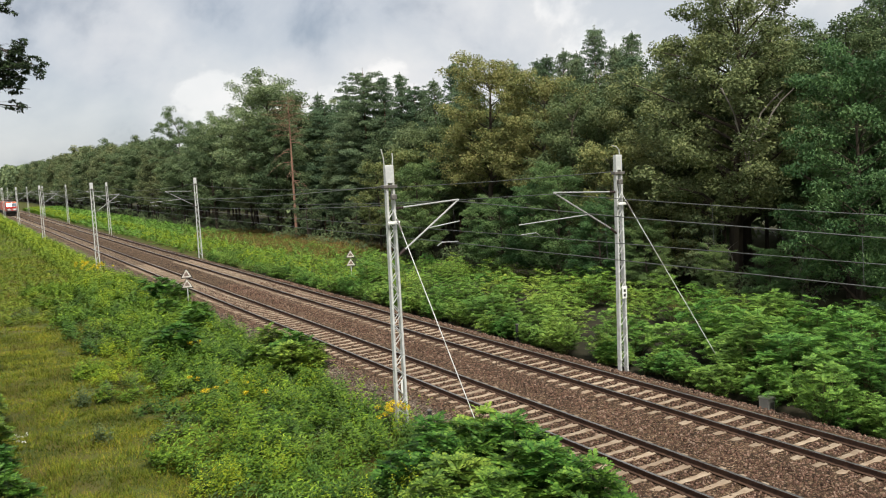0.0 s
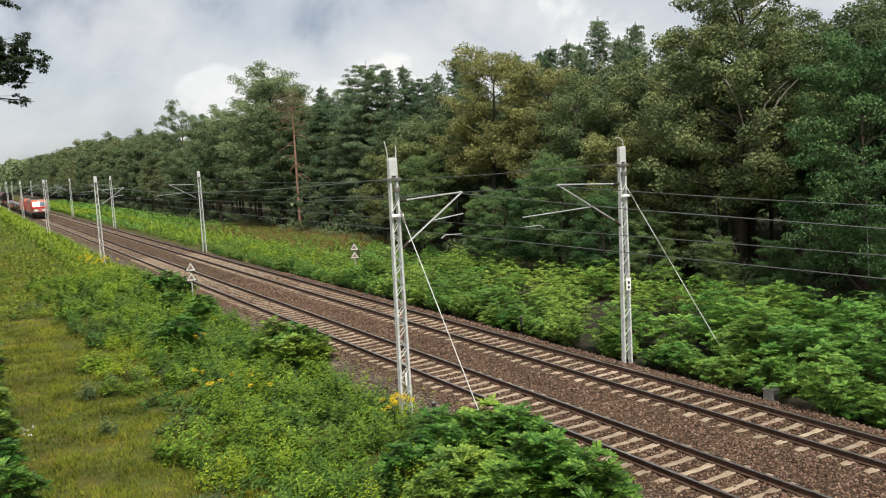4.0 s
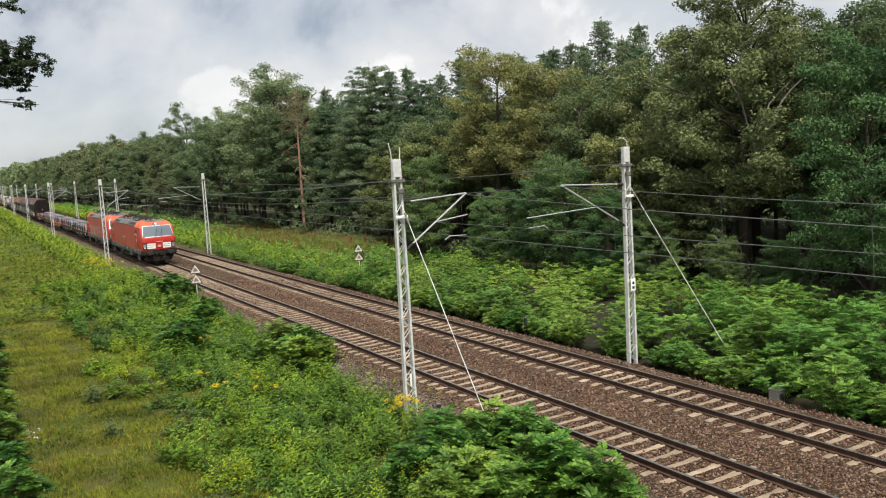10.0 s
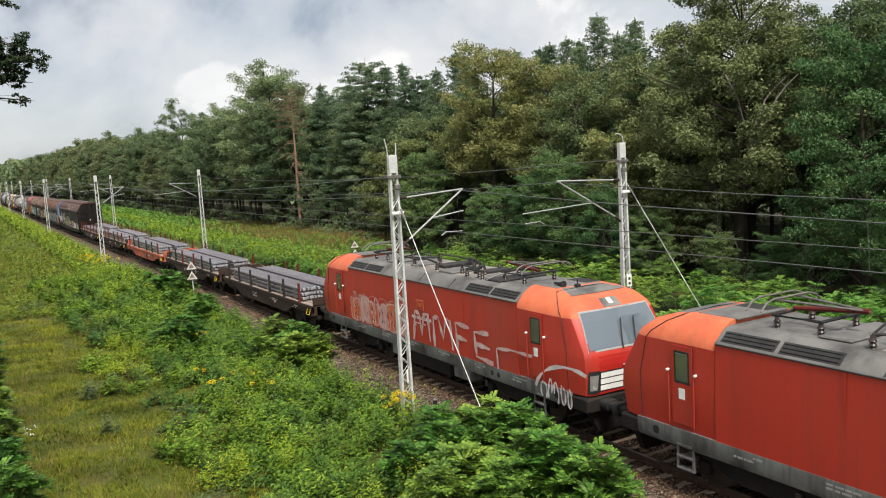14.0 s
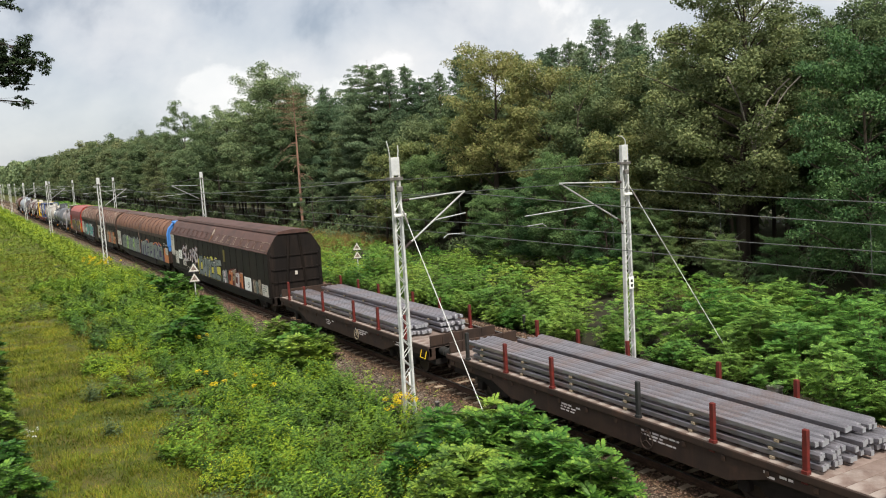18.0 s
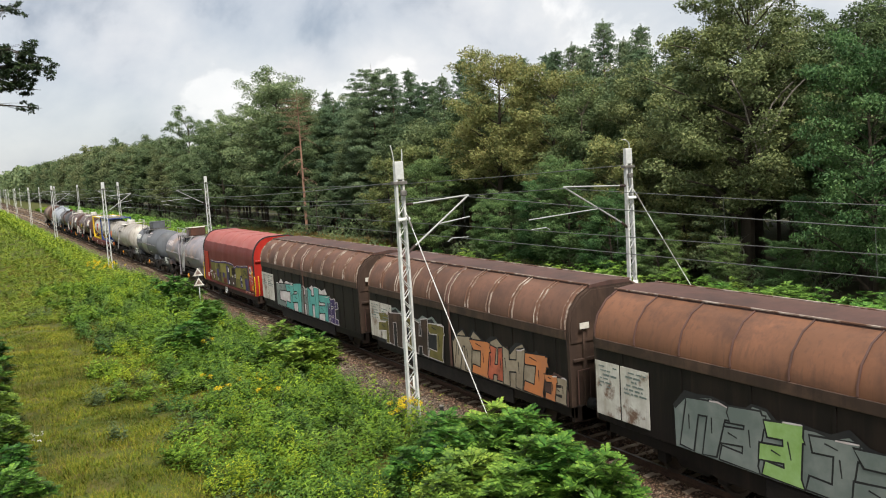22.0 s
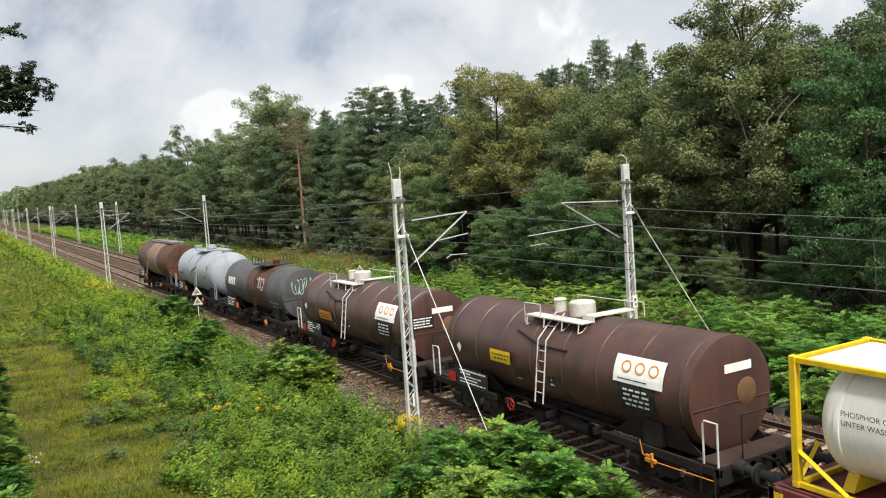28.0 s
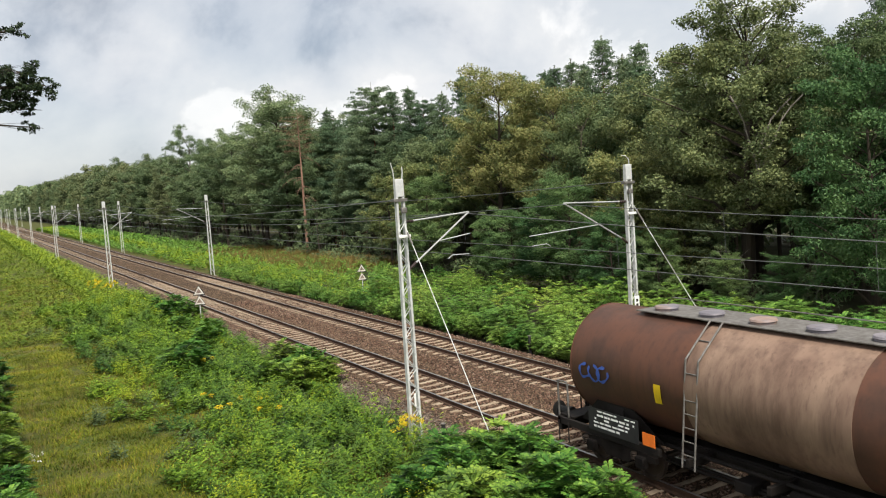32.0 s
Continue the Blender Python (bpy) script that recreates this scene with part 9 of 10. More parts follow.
    for a, b in zip(ys, ys[1:]):
        m.poly((near - 0.002, a, 1.16), (near - 0.002, a, top(a)), (near - 0.002, b, top(b)), (near - 0.002, b, 1.16))
    band = part("graffiti_field", m, M["spray_olive"], root, "olive graffiti field")
    wild = random.Random(9)
    for k, (a, b, lo, hi, col) in enumerate(((8.75, 9.3, 1.25, 1.75, "tarp_wall"), (8.0, 8.7, 1.95, 2.32, "moss"), (7.9, 8.35, 1.45, 1.95, "spray_violet"), (7.85, 8.1, 1.22, 1.50, "spray_black"), (7.4, 7.85, 1.22, 1.75, "van_rail"), (6.15, 7.35, 1.82, 2.34, "moss"), (6.55, 7.0, 1.55, 1.80, "spray_violet"),
                                             (6.2, 6.9, 1.22, 1.52, "tarp_side"), (5.75, 6.05, 1.20, 2.30, "spray_violet"), (5.42, 5.74, 1.22, 2.28, "spray_black"), (4.96, 5.38, 1.75, 2.26, "moss"), (4.25, 4.92, 1.85, 2.26, "rust_dark"), (4.25, 5.38, 1.20, 1.70, "van_rail"), (3.05, 4.1, 1.72, 2.34, "moss"), (3.1, 4.12, 1.20, 1.66, "spray_olive"),
                                             (2.88, 3.2, 1.28, 1.92, "spray_black"), (3.06, 3.26, 1.30, 1.95, "spray_violet"), (2.35, 2.85, 1.24, 1.80, "moss"), (1.85, 2.62, 1.90, 2.36, "moss"), (1.82, 2.32, 1.20, 1.84, "spray_violet"))):
        pts = [(a, lo), (b, lo + wild.uniform(-0.03, 0.03)), (b + wild.uniform(-0.05, 0.03), hi), (a + wild.uniform(-0.03, 0.05), hi + wild.uniform(-0.03, 0.03))]
        part("graffiti_block", sheet(pts, near - 0.005 - 0.0012 * k), M[col], band)
    for a, b, lo, hi in ((5.46, 5.68, 1.95, 2.22), (5.46, 5.66, 1.24, 1.46), (2.9, 3.08, 1.66, 1.86), (2.9, 3.06, 1.34, 1.52), (8.9, 9.05, 1.3, 1.6), (7.9, 8.0, 1.25, 1.4), (4.12, 4.3, 1.68, 1.95), (4.6, 4.8, 1.30, 1.42), (8.55, 8.7, 1.55, 1.66), (4.7, 4.9, 1.70, 1.82)):
        part("graffiti_block", sheet([(a, lo), (b, lo + 0.02), (b - 0.01, hi), (a + 0.015, hi - 0.02)], near - 0.032), M["spray"], band, "white sprayed square")
    for y, lo, hi in ((1.66, 1.16, 2.46), (3.0, 1.2, 1.9), (4.15, 1.18, 2.2), (5.4, 1.18, 2.3), (7.37, 1.2, 1.8)):
        part("graffiti_outline", ribbon([(y, lo), (y + 0.02, (lo + hi) / 2), (y, hi)], 0.045 if y > 2 else 0.10, near - 0.034), M["spray_black" if y > 2 else "spray_violet"], band, "dark outline")
    for a, b, lo, hi, sd in ((7.45, 8.25, 2.0, 2.26, 5), (1.92, 2.55, 2.0, 2.28, 6), (4.35, 4.85, 1.92, 2.2, 7)):
        scrawl(band, near - 0.036, a, b, lo, hi, 4, 0.045, "spray_black", sd, "dark sprayed tag")
    part("graffiti_outline", ribbon([(y, top(y)) for y in ys], 0.10, near - 0.036), M["spray_violet"], band, "violet outline")
    part("graffiti_outline", ribbon([(y, top(y) + 0.055) for y in ys], 0.030, near - 0.038), M["spray"], band, "white outline")
    bars(root, near - 0.008, y1 - 2.0, 1.75, 4, 0.6, 0.06, 0.04, "spray", 7)
    bars(root, near - 0.008, 1.0, 1.16, 2, 1.4, 0.045, 0.02, "spray_pink", 17)
    bogie_y = (2.2, L - 2.2)
    for yy in bogie_y:
        bogie(root, yy, 1.8, 0.46)
    wheel_ring(-1.47, L * 0.55, 0.80, 0.20, "white", root)
    ends(root, L)
    return root


def tank_shell(y0, y1, R, z, flat):
    """Profile of a tank: dished ends, or flat ones with a tight edge."""
    if flat:
        front = [(y0 + 0.02, 0.03), (y0, R * 0.45), (y0 + 0.02, R * 0.90), (y0 + 0.05, R * 0.985), (y0 + 0.10, R)]
    else:
        d = R * 0.52
        front = [(y0, 0.03)] + [(y0 + d * (1 - math.cos(math.pi / 2 * i / 20)), R * math.sin(math.pi / 2 * i / 20)) for i in range(1, 21)]
    return front + [(y1 - (y - y0), r) for y, r in reversed(front)]


def tank_frame(root, L, w=1.38, inset=0.62, free=False):
    """Open frame: centre and side sills, cross members, headstocks."""
    part("centre_sill", Mesh().box(-0.42, -0.26, inset, L - inset, 0.74, 1.05, 0.01).box(0.26, 0.42, inset, L - inset, 0.74, 1.05, 0.01), M["underside"], root)
    for s in (-1, 1):
        for a, b in (((inset, 4.4), (L - 4.4, L - inset)) if free else ((inset, L - inset),)):
            part("side_sill", Mesh().box(min(s * (w - 0.09), s * w), max(s * (w - 0.09), s * w), a, b, 0.88, 1.07, 0.01), M["underside"], root)
    for k in range(7):
        y = inset + 0.2 + (L - 2 * inset - 0.4) * k / 6
        part("cross_member", shared("cross_member", lambda: Mesh().box(-1.28, 1.28, -0.06, 0.06, 0.84, 1.02, 0.01), "underside"), None, root, at=(0, y, 0))
    for y in (inset, L - inset):
        a, b = sorted((y, y + (0.14 if y < 2 else -0.14)))
        part("headstock", Mesh().box(-w, w, a, b, 0.70, 1.08, 0.015), M["underside"], root)
    part("brake_rigging", Mesh().tube((-0.7, 3.0, 0.55), (-0.7, L - 3.0, 0.55), 0.035, 6).tube((0.75, 3.0, 0.62), (0.75, L - 3.0, 0.62), 0.03, 6), M["underside"], root)
    part("air_tank", Mesh().turn_y([(L * 0.42, 0.05), (L * 0.42 + 0.04, 0.18), (L * 0.42 + 1.0, 0.18), (L * 0.42 + 1.04, 0.05)], -0.75, 0.72, 14), M["underside"], root)


def tank_tag(root, R, z, yy, zz, w, h, mt, lab, n=3):
    """Sprayed loops that follow the tank's shell."""
    rng = random.Random(int(yy * 100 + zz * 10))
    for k in range(n):
        c = yy + w * (k + 0.5) / n
        a0, sweep = rng.uniform(0, 6.28), rng.uniform(3.6, 6.0) * rng.choice((-1, 1))
        pts = [(c + w / n * 0.62 * math.cos(a0 + sweep * i / 13), zz + h * 0.5 * (1 - 0.25 * math.sin(i * 0.7)) * math.sin(a0 + sweep * i / 13)) for i in range(14)]
        m = ribbon(pts, 0.075, 0)
        m.v = [(-math.sqrt(max(0.02, (R + 0.03) ** 2 - (p[2] - z) ** 2)), p[1], p[2]) for p in m.v]
        part("graffiti", m, M[mt], root, lab)


def ladder(parent, x, y, z0, z1, x1=None, material="white", w=0.36):
    x1 = x if x1 is None else x1
    ld = part("ladder", Mesh().tube((x, y - w / 2, z0), (x1, y - w / 2, z1), 0.022, 6).tube((x, y + w / 2, z0), (x1, y + w / 2, z1), 0.022, 6), M[material], parent, "side ladder")
    n = int((z1 - z0) / 0.27)
    for i in range(1, n):
        f = i / n
        part("rung", Mesh().tube((x + (x1 - x) * f, y - w / 2, z0 + (z1 - z0) * f), (x + (x1 - x) * f, y + w / 2, z0 + (z1 - z0) * f), 0.014, 5), M[material], ld)


def tank_wagon(s0, L, tank, R, z, material, label, flat=True, seam=True, bands=(), band_material=None, platform=None, hatch="dome", ladder_y=None, rail_mat="steel", saddle="underside", signs=(), ends_rail=False, seed=1, top_y=None, flange=0.0, end_board=False, end_tag=False, rings=5):
    root = vehicle("tank_wagon", label, "tank wagon", s0)
    y0, y1 = tank
    tank_frame(root, L, free=True)
    shell = part("tank", Mesh().turn_y(tank_shell(y0, y1, R, z, flat), 0, z, 44), M[material], root)
    ym = top_y or (y0 + y1) / 2
    if flat:
        for yy in (y0 + 0.07, y1 - 0.07):
            part("end_rim", Mesh().turn_y([(yy - 0.02, R), (yy - 0.015, R + 0.012), (yy + 0.015, R + 0.012), (yy + 0.02, R)], 0, z, 44), M[material], shell)
    if end_board:
        part("end_board", Mesh().box(-0.25, 0.62, y0 - 0.012, y0 - 0.002, z + 0.48, z + 0.68), M["white"], shell, "white board on the flat end")
        if seed == 15:
            eb = part("end_board", Mesh().box(-1.10, -0.20, y0 - 0.012, y0 - 0.002, z - 0.02, z + 0.44), M["black"], shell, "black data board on the flat end")
            rg = random.Random(seed)
            m = Mesh()
            for k in range(4):
                x = -1.03
                while x < -0.36:
                    w = rg.uniform(0.06, 0.2)
                    m.box(x, min(x + w, -0.28), y0 - 0.016, y0 - 0.011, z + 0.34 - 0.10 * k, z + 0.385 - 0.10 * k)
                    x += w + 0.03
            part("lettering", m, M["white"], eb, "plain marking bars")
            part("end_board", Mesh().box(0.82, 1.04, y0 - 0.012, y0 - 0.002, z + 0.05, z + 0.50), M["black"], shell, "narrow black board")
    if end_tag:
        rg = random.Random(seed)
        for k in range(7):
            c, a0, q = -0.62 + 0.19 * k, rg.uniform(0, 6.28), rg.uniform(0.7, 1.15)
            m = ribbon([(c + 0.17 * q * math.cos(a0 + 0.42 * i) + 0.012 * i, z + 0.42 + 0.40 * q * math.sin(a0 + 0.42 * i + 0.3 * k)) for i in range(14)], 0.045, 0)
            m.v = [(p[1], y0 - 0.014 - 0.002 * k, p[2]) for p in m.v]
            part("graffiti", m, M["spray_mint"], shell, "pale mint tag on the flat end")
        part("end_plate", Mesh().box(0.40, 0.78, y0 - 0.012, y0 - 0.002, z - 0.75, z - 0.50), M["notice"], shell, "small white plate")
        for k in range(2):
            part("end_mark", Mesh().box(0.30, 0.75, y0 - 0.012, y0 - 0.002, z - 0.22 - 0.12 * k, z - 0.17 - 0.12 * k), M["steel"], shell, "plain marking bar")
    if flange:
        fl = part("cladding_flange", Mesh().box(-R - 0.03, -R * 0.9, y0 + 0.7, y1 - 0.7, z - flange, z - flange + 0.04).box(R * 0.9, R + 0.03, y0 + 0.7, y1 - 0.7, z - flange, z - flange + 0.04), M["tank_silver"], shell, "pale flange along the cladding")
        for i in range(13):
            yy = y0 + 0.9 + (y1 - y0 - 1.8) * i / 12
            part("lug", Mesh().box(-R - 0.045, -R * 0.95, yy - 0.03, yy + 0.03, z - flange, z - flange + 0.12, 0.006), M[material], fl)
    if seam:
        k, out = rings, 0.024 if end_board else 0.010
        for i in range(k + 1):
            e = 0.35 if flat else R * 0.52 + 0.06
            yy = y0 + e + (y1 - y0 - 2 * e) * i / k
            part("weld_seam", Mesh().turn_y([(yy - 0.02 - out * 0.5, R), (yy - 0.015, R + out), (yy + 0.015, R + out), (yy + 0.02 + out * 0.5, R)], 0, z, 44), M[material], shell)
    for a, b in bands:
        part("stained_band", Mesh().turn_y([(a, R + 0.002), (a, R + 0.012), (b, R + 0.012), (b, R + 0.002)], 0, z, 44), M[band_material], shell, "differently stained band")
    for yy in (y0 + 1.4, y1 - 1.4):
        part("saddle", Mesh().loft([[(-1.2, yy + o, 1.05), (1.2, yy + o, 1.05), (1.15, yy + o, z - R * 0.55), (0.6, yy + o, z - R * 0.90), (-0.6, yy + o, z - R * 0.90), (-1.15, yy + o, z - R * 0.55)] for o in (-0.30, 0.30)]), M[saddle], root, "dark tank saddle")
        for s in (-1, 1):
            part("gusset", Mesh().loft([[(s * 1.0, yy - 1.5, 1.06), (s * 1.0, yy + 1.5, 1.06), (s * (R * 0.80), yy + 0.6, z - R * 0.55), (s * (R * 0.80), yy - 0.6, z - R * 0.55)], [(s * 1.03, yy - 1.5, 1.06), (s * 1.03, yy + 1.5, 1.06), (s * (R * 0.80 + 0.03), yy + 0.6, z - R * 0.55), (s * (R * 0.80 + 0.03), yy - 0.6, z - R * 0.55)]]), M[saddle], root)
    top = z + R
    if hatch == "dome":
        pl = part("walkway", Mesh().box(-0.95, -0.50, ym - 1.15, ym + 1.35, top - 0.10, top - 0.06, 0.006), M["rail_white"], root, "white plank walkway on brackets")
        part("cross_plank", Mesh().box(-0.50, 1.0, ym - 1.15, ym - 0.72, top + 0.03, top + 0.07, 0.006).box(-0.52, -0.48, ym - 1.15, ym - 0.72, top - 0.10, top + 0.07), M["rail_white"], pl, "white cross plank")
        for yy in (ym - 1.05, ym - 0.35, ym + 0.45, ym + 1.25):
            part("bracket", Mesh().path([(-0.94, yy, top - 0.10), (-0.98, yy, top - 0.34), (-0.80, yy, top - 0.30), (-0.60, yy, top - 0.10)], 0.022, 5), M["rail_white"], pl)
        part("dome", Mesh().turn_z([(top - 0.1, 0.36), (top + 0.30, 0.36), (top + 0.34, 0.33), (top + 0.37, 0.05)], -0.05, ym - 0.15, 22), M["rail_white"], pl, "pale manhole dome")
        part("valve", Mesh().turn_z([(top - 0.05, 0.17), (top + 0.28, 0.17), (top + 0.31, 0.19), (top + 0.35, 0.17), (top + 0.36, 0.05)], -0.15, ym + 0.72, 14), M["rail_white"], pl, "small pale valve cap")
        for x, y2 in ((-0.95, ym + 1.35), (1.0, ym - 0.7)):
            part("railing", Mesh().path([(x, y2, top - 0.30), (x, y2, top + 0.28), (x, y2 - 0.75, top + 0.28), (x, y2 - 0.75, top - 0.10)], 0.018, 5), M["rail_white"], pl, "thin rail")
        part("railing", Mesh().path([(0.95, ym + 1.3, top - 0.30), (0.95, ym + 1.3, top + 0.26), (0.95, ym - 1.15, top + 0.26), (0.95, ym - 1.15, top - 0.30)], 0.016, 5), M["rail_white"], pl, "thin rail")
        hug = lambda a, y2: (-(R + 0.035) * math.cos(a), y2, z + (R + 0.035) * math.sin(a))
        part("drip_gutter", Mesh().path([hug(0.62 - 0.22 * min(1, k / 4), ym + 1.55 - 0.29 * k if k < 5 else ym + 0.35 - 0.30 * (k - 4)) for k in range(9)], 0.032, 5), M["underside"], shell, "dark drip gutter on the shell")
        part("drain_pipe", Mesh().path([hug(0.38, ym + 0.30), hug(0.05, ym + 0.30), hug(-0.30, ym + 0.25)], 0.030, 6), M[material], shell)
    elif hatch == "cabinet":
        pl = part("walkway", Mesh().box(-1.05, 0.9, ym - 1.2, ym + 1.2, top - 0.02, top + 0.02, 0.006), M["zinc_dark"], root, "dark grid walkway on brackets")
        for k in range(9):
            part("grid_bar", Mesh().box(-1.04 + 0.235 * k, -1.00 + 0.235 * k, ym - 1.19, ym + 1.19, top + 0.02, top + 0.04), M["underside"], pl)
        for y2 in (ym - 1.1, ym - 0.3, ym + 0.45, ym + 1.1):
            part("bracket", Mesh().path([(-1.04, y2, top - 0.02), (-1.04, y2, top - 0.36), (-0.82, y2, top - 0.26)], 0.025, 5), M["underside"], pl)
        grey = material == "tank_grey"
        for ya, yb, h, mt in ((ym - 0.75, ym, 0.62, "tank_grey" if grey else "tank_rust"), (ym + 0.06, ym + 0.75, 0.56, "tank_grey" if grey else "tank_silver")):
            cab = part("valve_cabinet", Mesh().box(-0.52, 0.52, ya, yb, top + 0.04, top + h, 0.025), M[mt], pl, "box-shaped valve cabinet")
            part("cabinet_lid", Mesh().box(-0.55, 0.55, ya - 0.02, yb + 0.02, top + h, top + h + 0.035, 0.01), M["tank_grey" if grey else "notice"], cab, "" if grey else "pale worn lid")
            part("cabinet_hinge", Mesh().box(-0.53, -0.51, (ya + yb) / 2 - 0.02, (ya + yb) / 2 + 0.02, top + 0.06, top + h), M["strap" if not grey else "zinc_dark"], cab)
        rm = "zinc_dark" if grey else "steel"
        for x in (-1.05, 0.9):
            part("railing", Mesh().path([(x, ym - 1.15, top), (x, ym - 1.15, top + 0.55), (x, ym - 1.05, top + 0.63), (x, ym + 1.1, top + 0.63), (x, ym + 1.2, top + 0.55), (x, ym + 1.2, top)], 0.022, 6), M[rm], pl, "curved rail")
            for y2 in (ym - 0.4, ym + 0.4):
                part("rail_post", Mesh().tube((x, y2, top + 0.02), (x, y2, top + 0.63), 0.018, 5), M[rm], pl)
        if not grey:
            for y2 in (ym - 1.35, ym - 0.95):
                part("ladder_rail", Mesh().path([(-0.95, y2 + 0.15, top + 0.58), (-1.15, y2 + 0.05, top + 0.52), (-1.24, y2, top + 0.2), (-R - 0.13, y2, z + 0.35 * R), (-R - 0.16, y2, 1.2)], 0.02, 6), M["steel"], pl, "bent grab rail beside the ladder")
    elif hatch == "cage":
        pl = part("walkway", Mesh().box(-0.9, 0.9, ym - 1.1, ym + 1.1, top + 0.03, top + 0.07, 0.006), M["black"], root, "black top walkway")
        for x in (-0.9, 0.9):
            part("railing", Mesh().path([(x, ym - 1.1, top + 0.05), (x, ym - 1.1, top + 0.45), (x, ym + 1.1, top + 0.45), (x, ym + 1.1, top + 0.05)], 0.02, 5), M["black"], pl, "black rail")
            for yy in (ym - 0.55, ym, ym + 0.55):
                part("rail_post", Mesh().tube((x, yy, top + 0.05), (x, yy, top + 0.45), 0.015, 5), M["black"], pl)
        part("valve", Mesh().turn_z([(top, 0.2), (top + 0.25, 0.2), (top + 0.3, 0.08)], 0.0, ym - 0.3, 14), M["stake_red"], pl, "red valve")
    elif hatch == "hatches":
        pl = part("walkway", Mesh().box(-0.5, 0.75, y0 + 2.2, y1 - 1.6, top + 0.02, top + 0.05, 0.006), M["zinc_dark"], root, "narrow top walkway")
        for k in range(6):
            yy = y0 + 2.6 + (y1 - y0 - 4.8) * k / 5
            part("hatch", Mesh().turn_z([(top - 0.05, 0.27), (top + 0.09, 0.27), (top + 0.11, 0.30), (top + 0.15, 0.28), (top + 0.17, 0.05)], -0.05, yy, 18), M["tank_silver"], pl, "round pale hatch lid")
        part("railing", Mesh().path([(0.75, y0 + 2.0, top), (0.75, y0 + 2.2, top + 0.2), (0.75, y1 - 1.6, top + 0.2), (0.75, y1 - 1.4, top)], 0.015, 5), M["zinc_dark"], pl)
    elif hatch == "low":
        for yy, r in ((y0 + 1.5, 0.30), (ym, 0.30), (y1 - 1.5, 0.26)):
            part("hatch", Mesh().turn_z([(top - 0.1, r), (top + 0.10, r), (top + 0.12, r * 1.12), (top + 0.16, r * 1.1), (top + (0.36 if yy == ym else 0.18), r * 0.9), (top + (0.38 if yy == ym else 0.19), 0.05)], 0, yy, 18), M["tank_white"], shell, "pale round hatch")
        part("railing", Mesh().path([(0.6, ym - 0.9, top - 0.1), (0.6, ym - 0.8, top + 0.3), (0.6, ym + 0.8, top + 0.3), (0.6, ym + 0.9, top - 0.1)], 0.018, 5), M["steel"], shell)
    if hatch == "low":
        tray = part("walkway", Mesh().box(-0.85, 0.85, ym - 1.2, ym + 1.0, top + 0.01, top + 0.05, 0.006), M["tank_white"], root, "pale top tray")
        for x in (-0.85, 0.85):
            part("railing", Mesh().path([(x, ym - 1.2, top + 0.02), (x, ym - 1.2, top + 0.2), (x, ym + 1.0, top + 0.2), (x, ym + 1.0, top + 0.02)], 0.02, 5), M["tank_white"], tray, "low pale rail")
        hug = lambda a, y2: (-(R + 0.03) * math.cos(a), y2, z + (R + 0.03) * math.sin(a))
        part("drip_apron", Mesh().path([hug(0.85, ym + 1.35), hug(0.45, ym + 1.45), hug(0.12, ym + 0.75), hug(0.02, ym + 0.55), hug(0.12, ym + 0.25), hug(0.30, ym - 0.75)], 0.03, 5).path([hug(0.02, ym + 0.55), hug(-0.35, ym + 0.5)], 0.045, 6), M["tank_steel"], shell, "shallow drip gutter")
    if hatch == "cabinet" and material != "tank_grey":
        m = Mesh()
        for f in (0.95, 0.0):
            m.path([(-0.62 * R, ym + 0.25 + f, z + 0.80 * R), (-0.88 * R - 0.03, ym + 0.25 + f * 0.9, z + 0.52 * R), (-R - 0.035, ym + 0.45, z + 0.08)], 0.028, 5)
        m.path([(-R - 0.04, ym + 0.45, z + 0.10), (-R - 0.02, ym + 0.40, z - 0.35), (-1.3, ym + 0.1, 0.62)], 0.045, 6)
        part("drip_apron", m, M[material], shell, "drain apron and pipe down the side")
    if ladder_y:
        ladder(root, -R - 0.16, ladder_y, 1.30 if end_board else 0.95, z + R * 0.52, -R * 0.86 - 0.12, rail_mat)
        ladder(root, -R * 0.86 - 0.12, ladder_y, z + R * 0.52, top + 0.05, -0.55, rail_mat)
    part("heating_pipe", Mesh().tube((-0.8, y0 + 1.2, 0.98), (-0.8, y1 - 1.2, 0.98), 0.05, 6), M["underside"], root)
    part("outlet_valve", Mesh().tube((-1.25, ym + 0.2, 0.62), (1.25, ym + 0.2, 0.62), 0.07, 8).box(-0.25, 0.25, ym - 0.1, ym + 0.5, 0.5, z - R + 0.1, 0.04), M["underside"], root)
    # number boards on the sill and signs on the tank
    bd = part("data_board", Mesh().box(-1.44, -1.425, y1 - 2.5, y1 - 0.7, 1.05, 1.62), M["black"], root, "black data board")
    bars(bd, -1.441, y1 - 2.4, 1.58, 5, 1.5, 0.05, 0.045, "white", seed * 3)
    hz = y1 - 0.62 if end_board else y1 - 3.05
    if not flange:
        part("hazard_plate", Mesh().box(-1.45, -1.435, hz, hz + 0.40, 1.10, 1.40), M["end_red" if end_board else "orange"], root, "hazard plate")
    blocks = []
    for sg in signs:
        if len(sg) == 7:
            yy, zz, w, h, mt, lab, n = sg
            blocks += [(yy + w * i / n, zz, w / n * 0.74, h, mt, lab) for i in range(n)]
        else:
            blocks.append(sg)
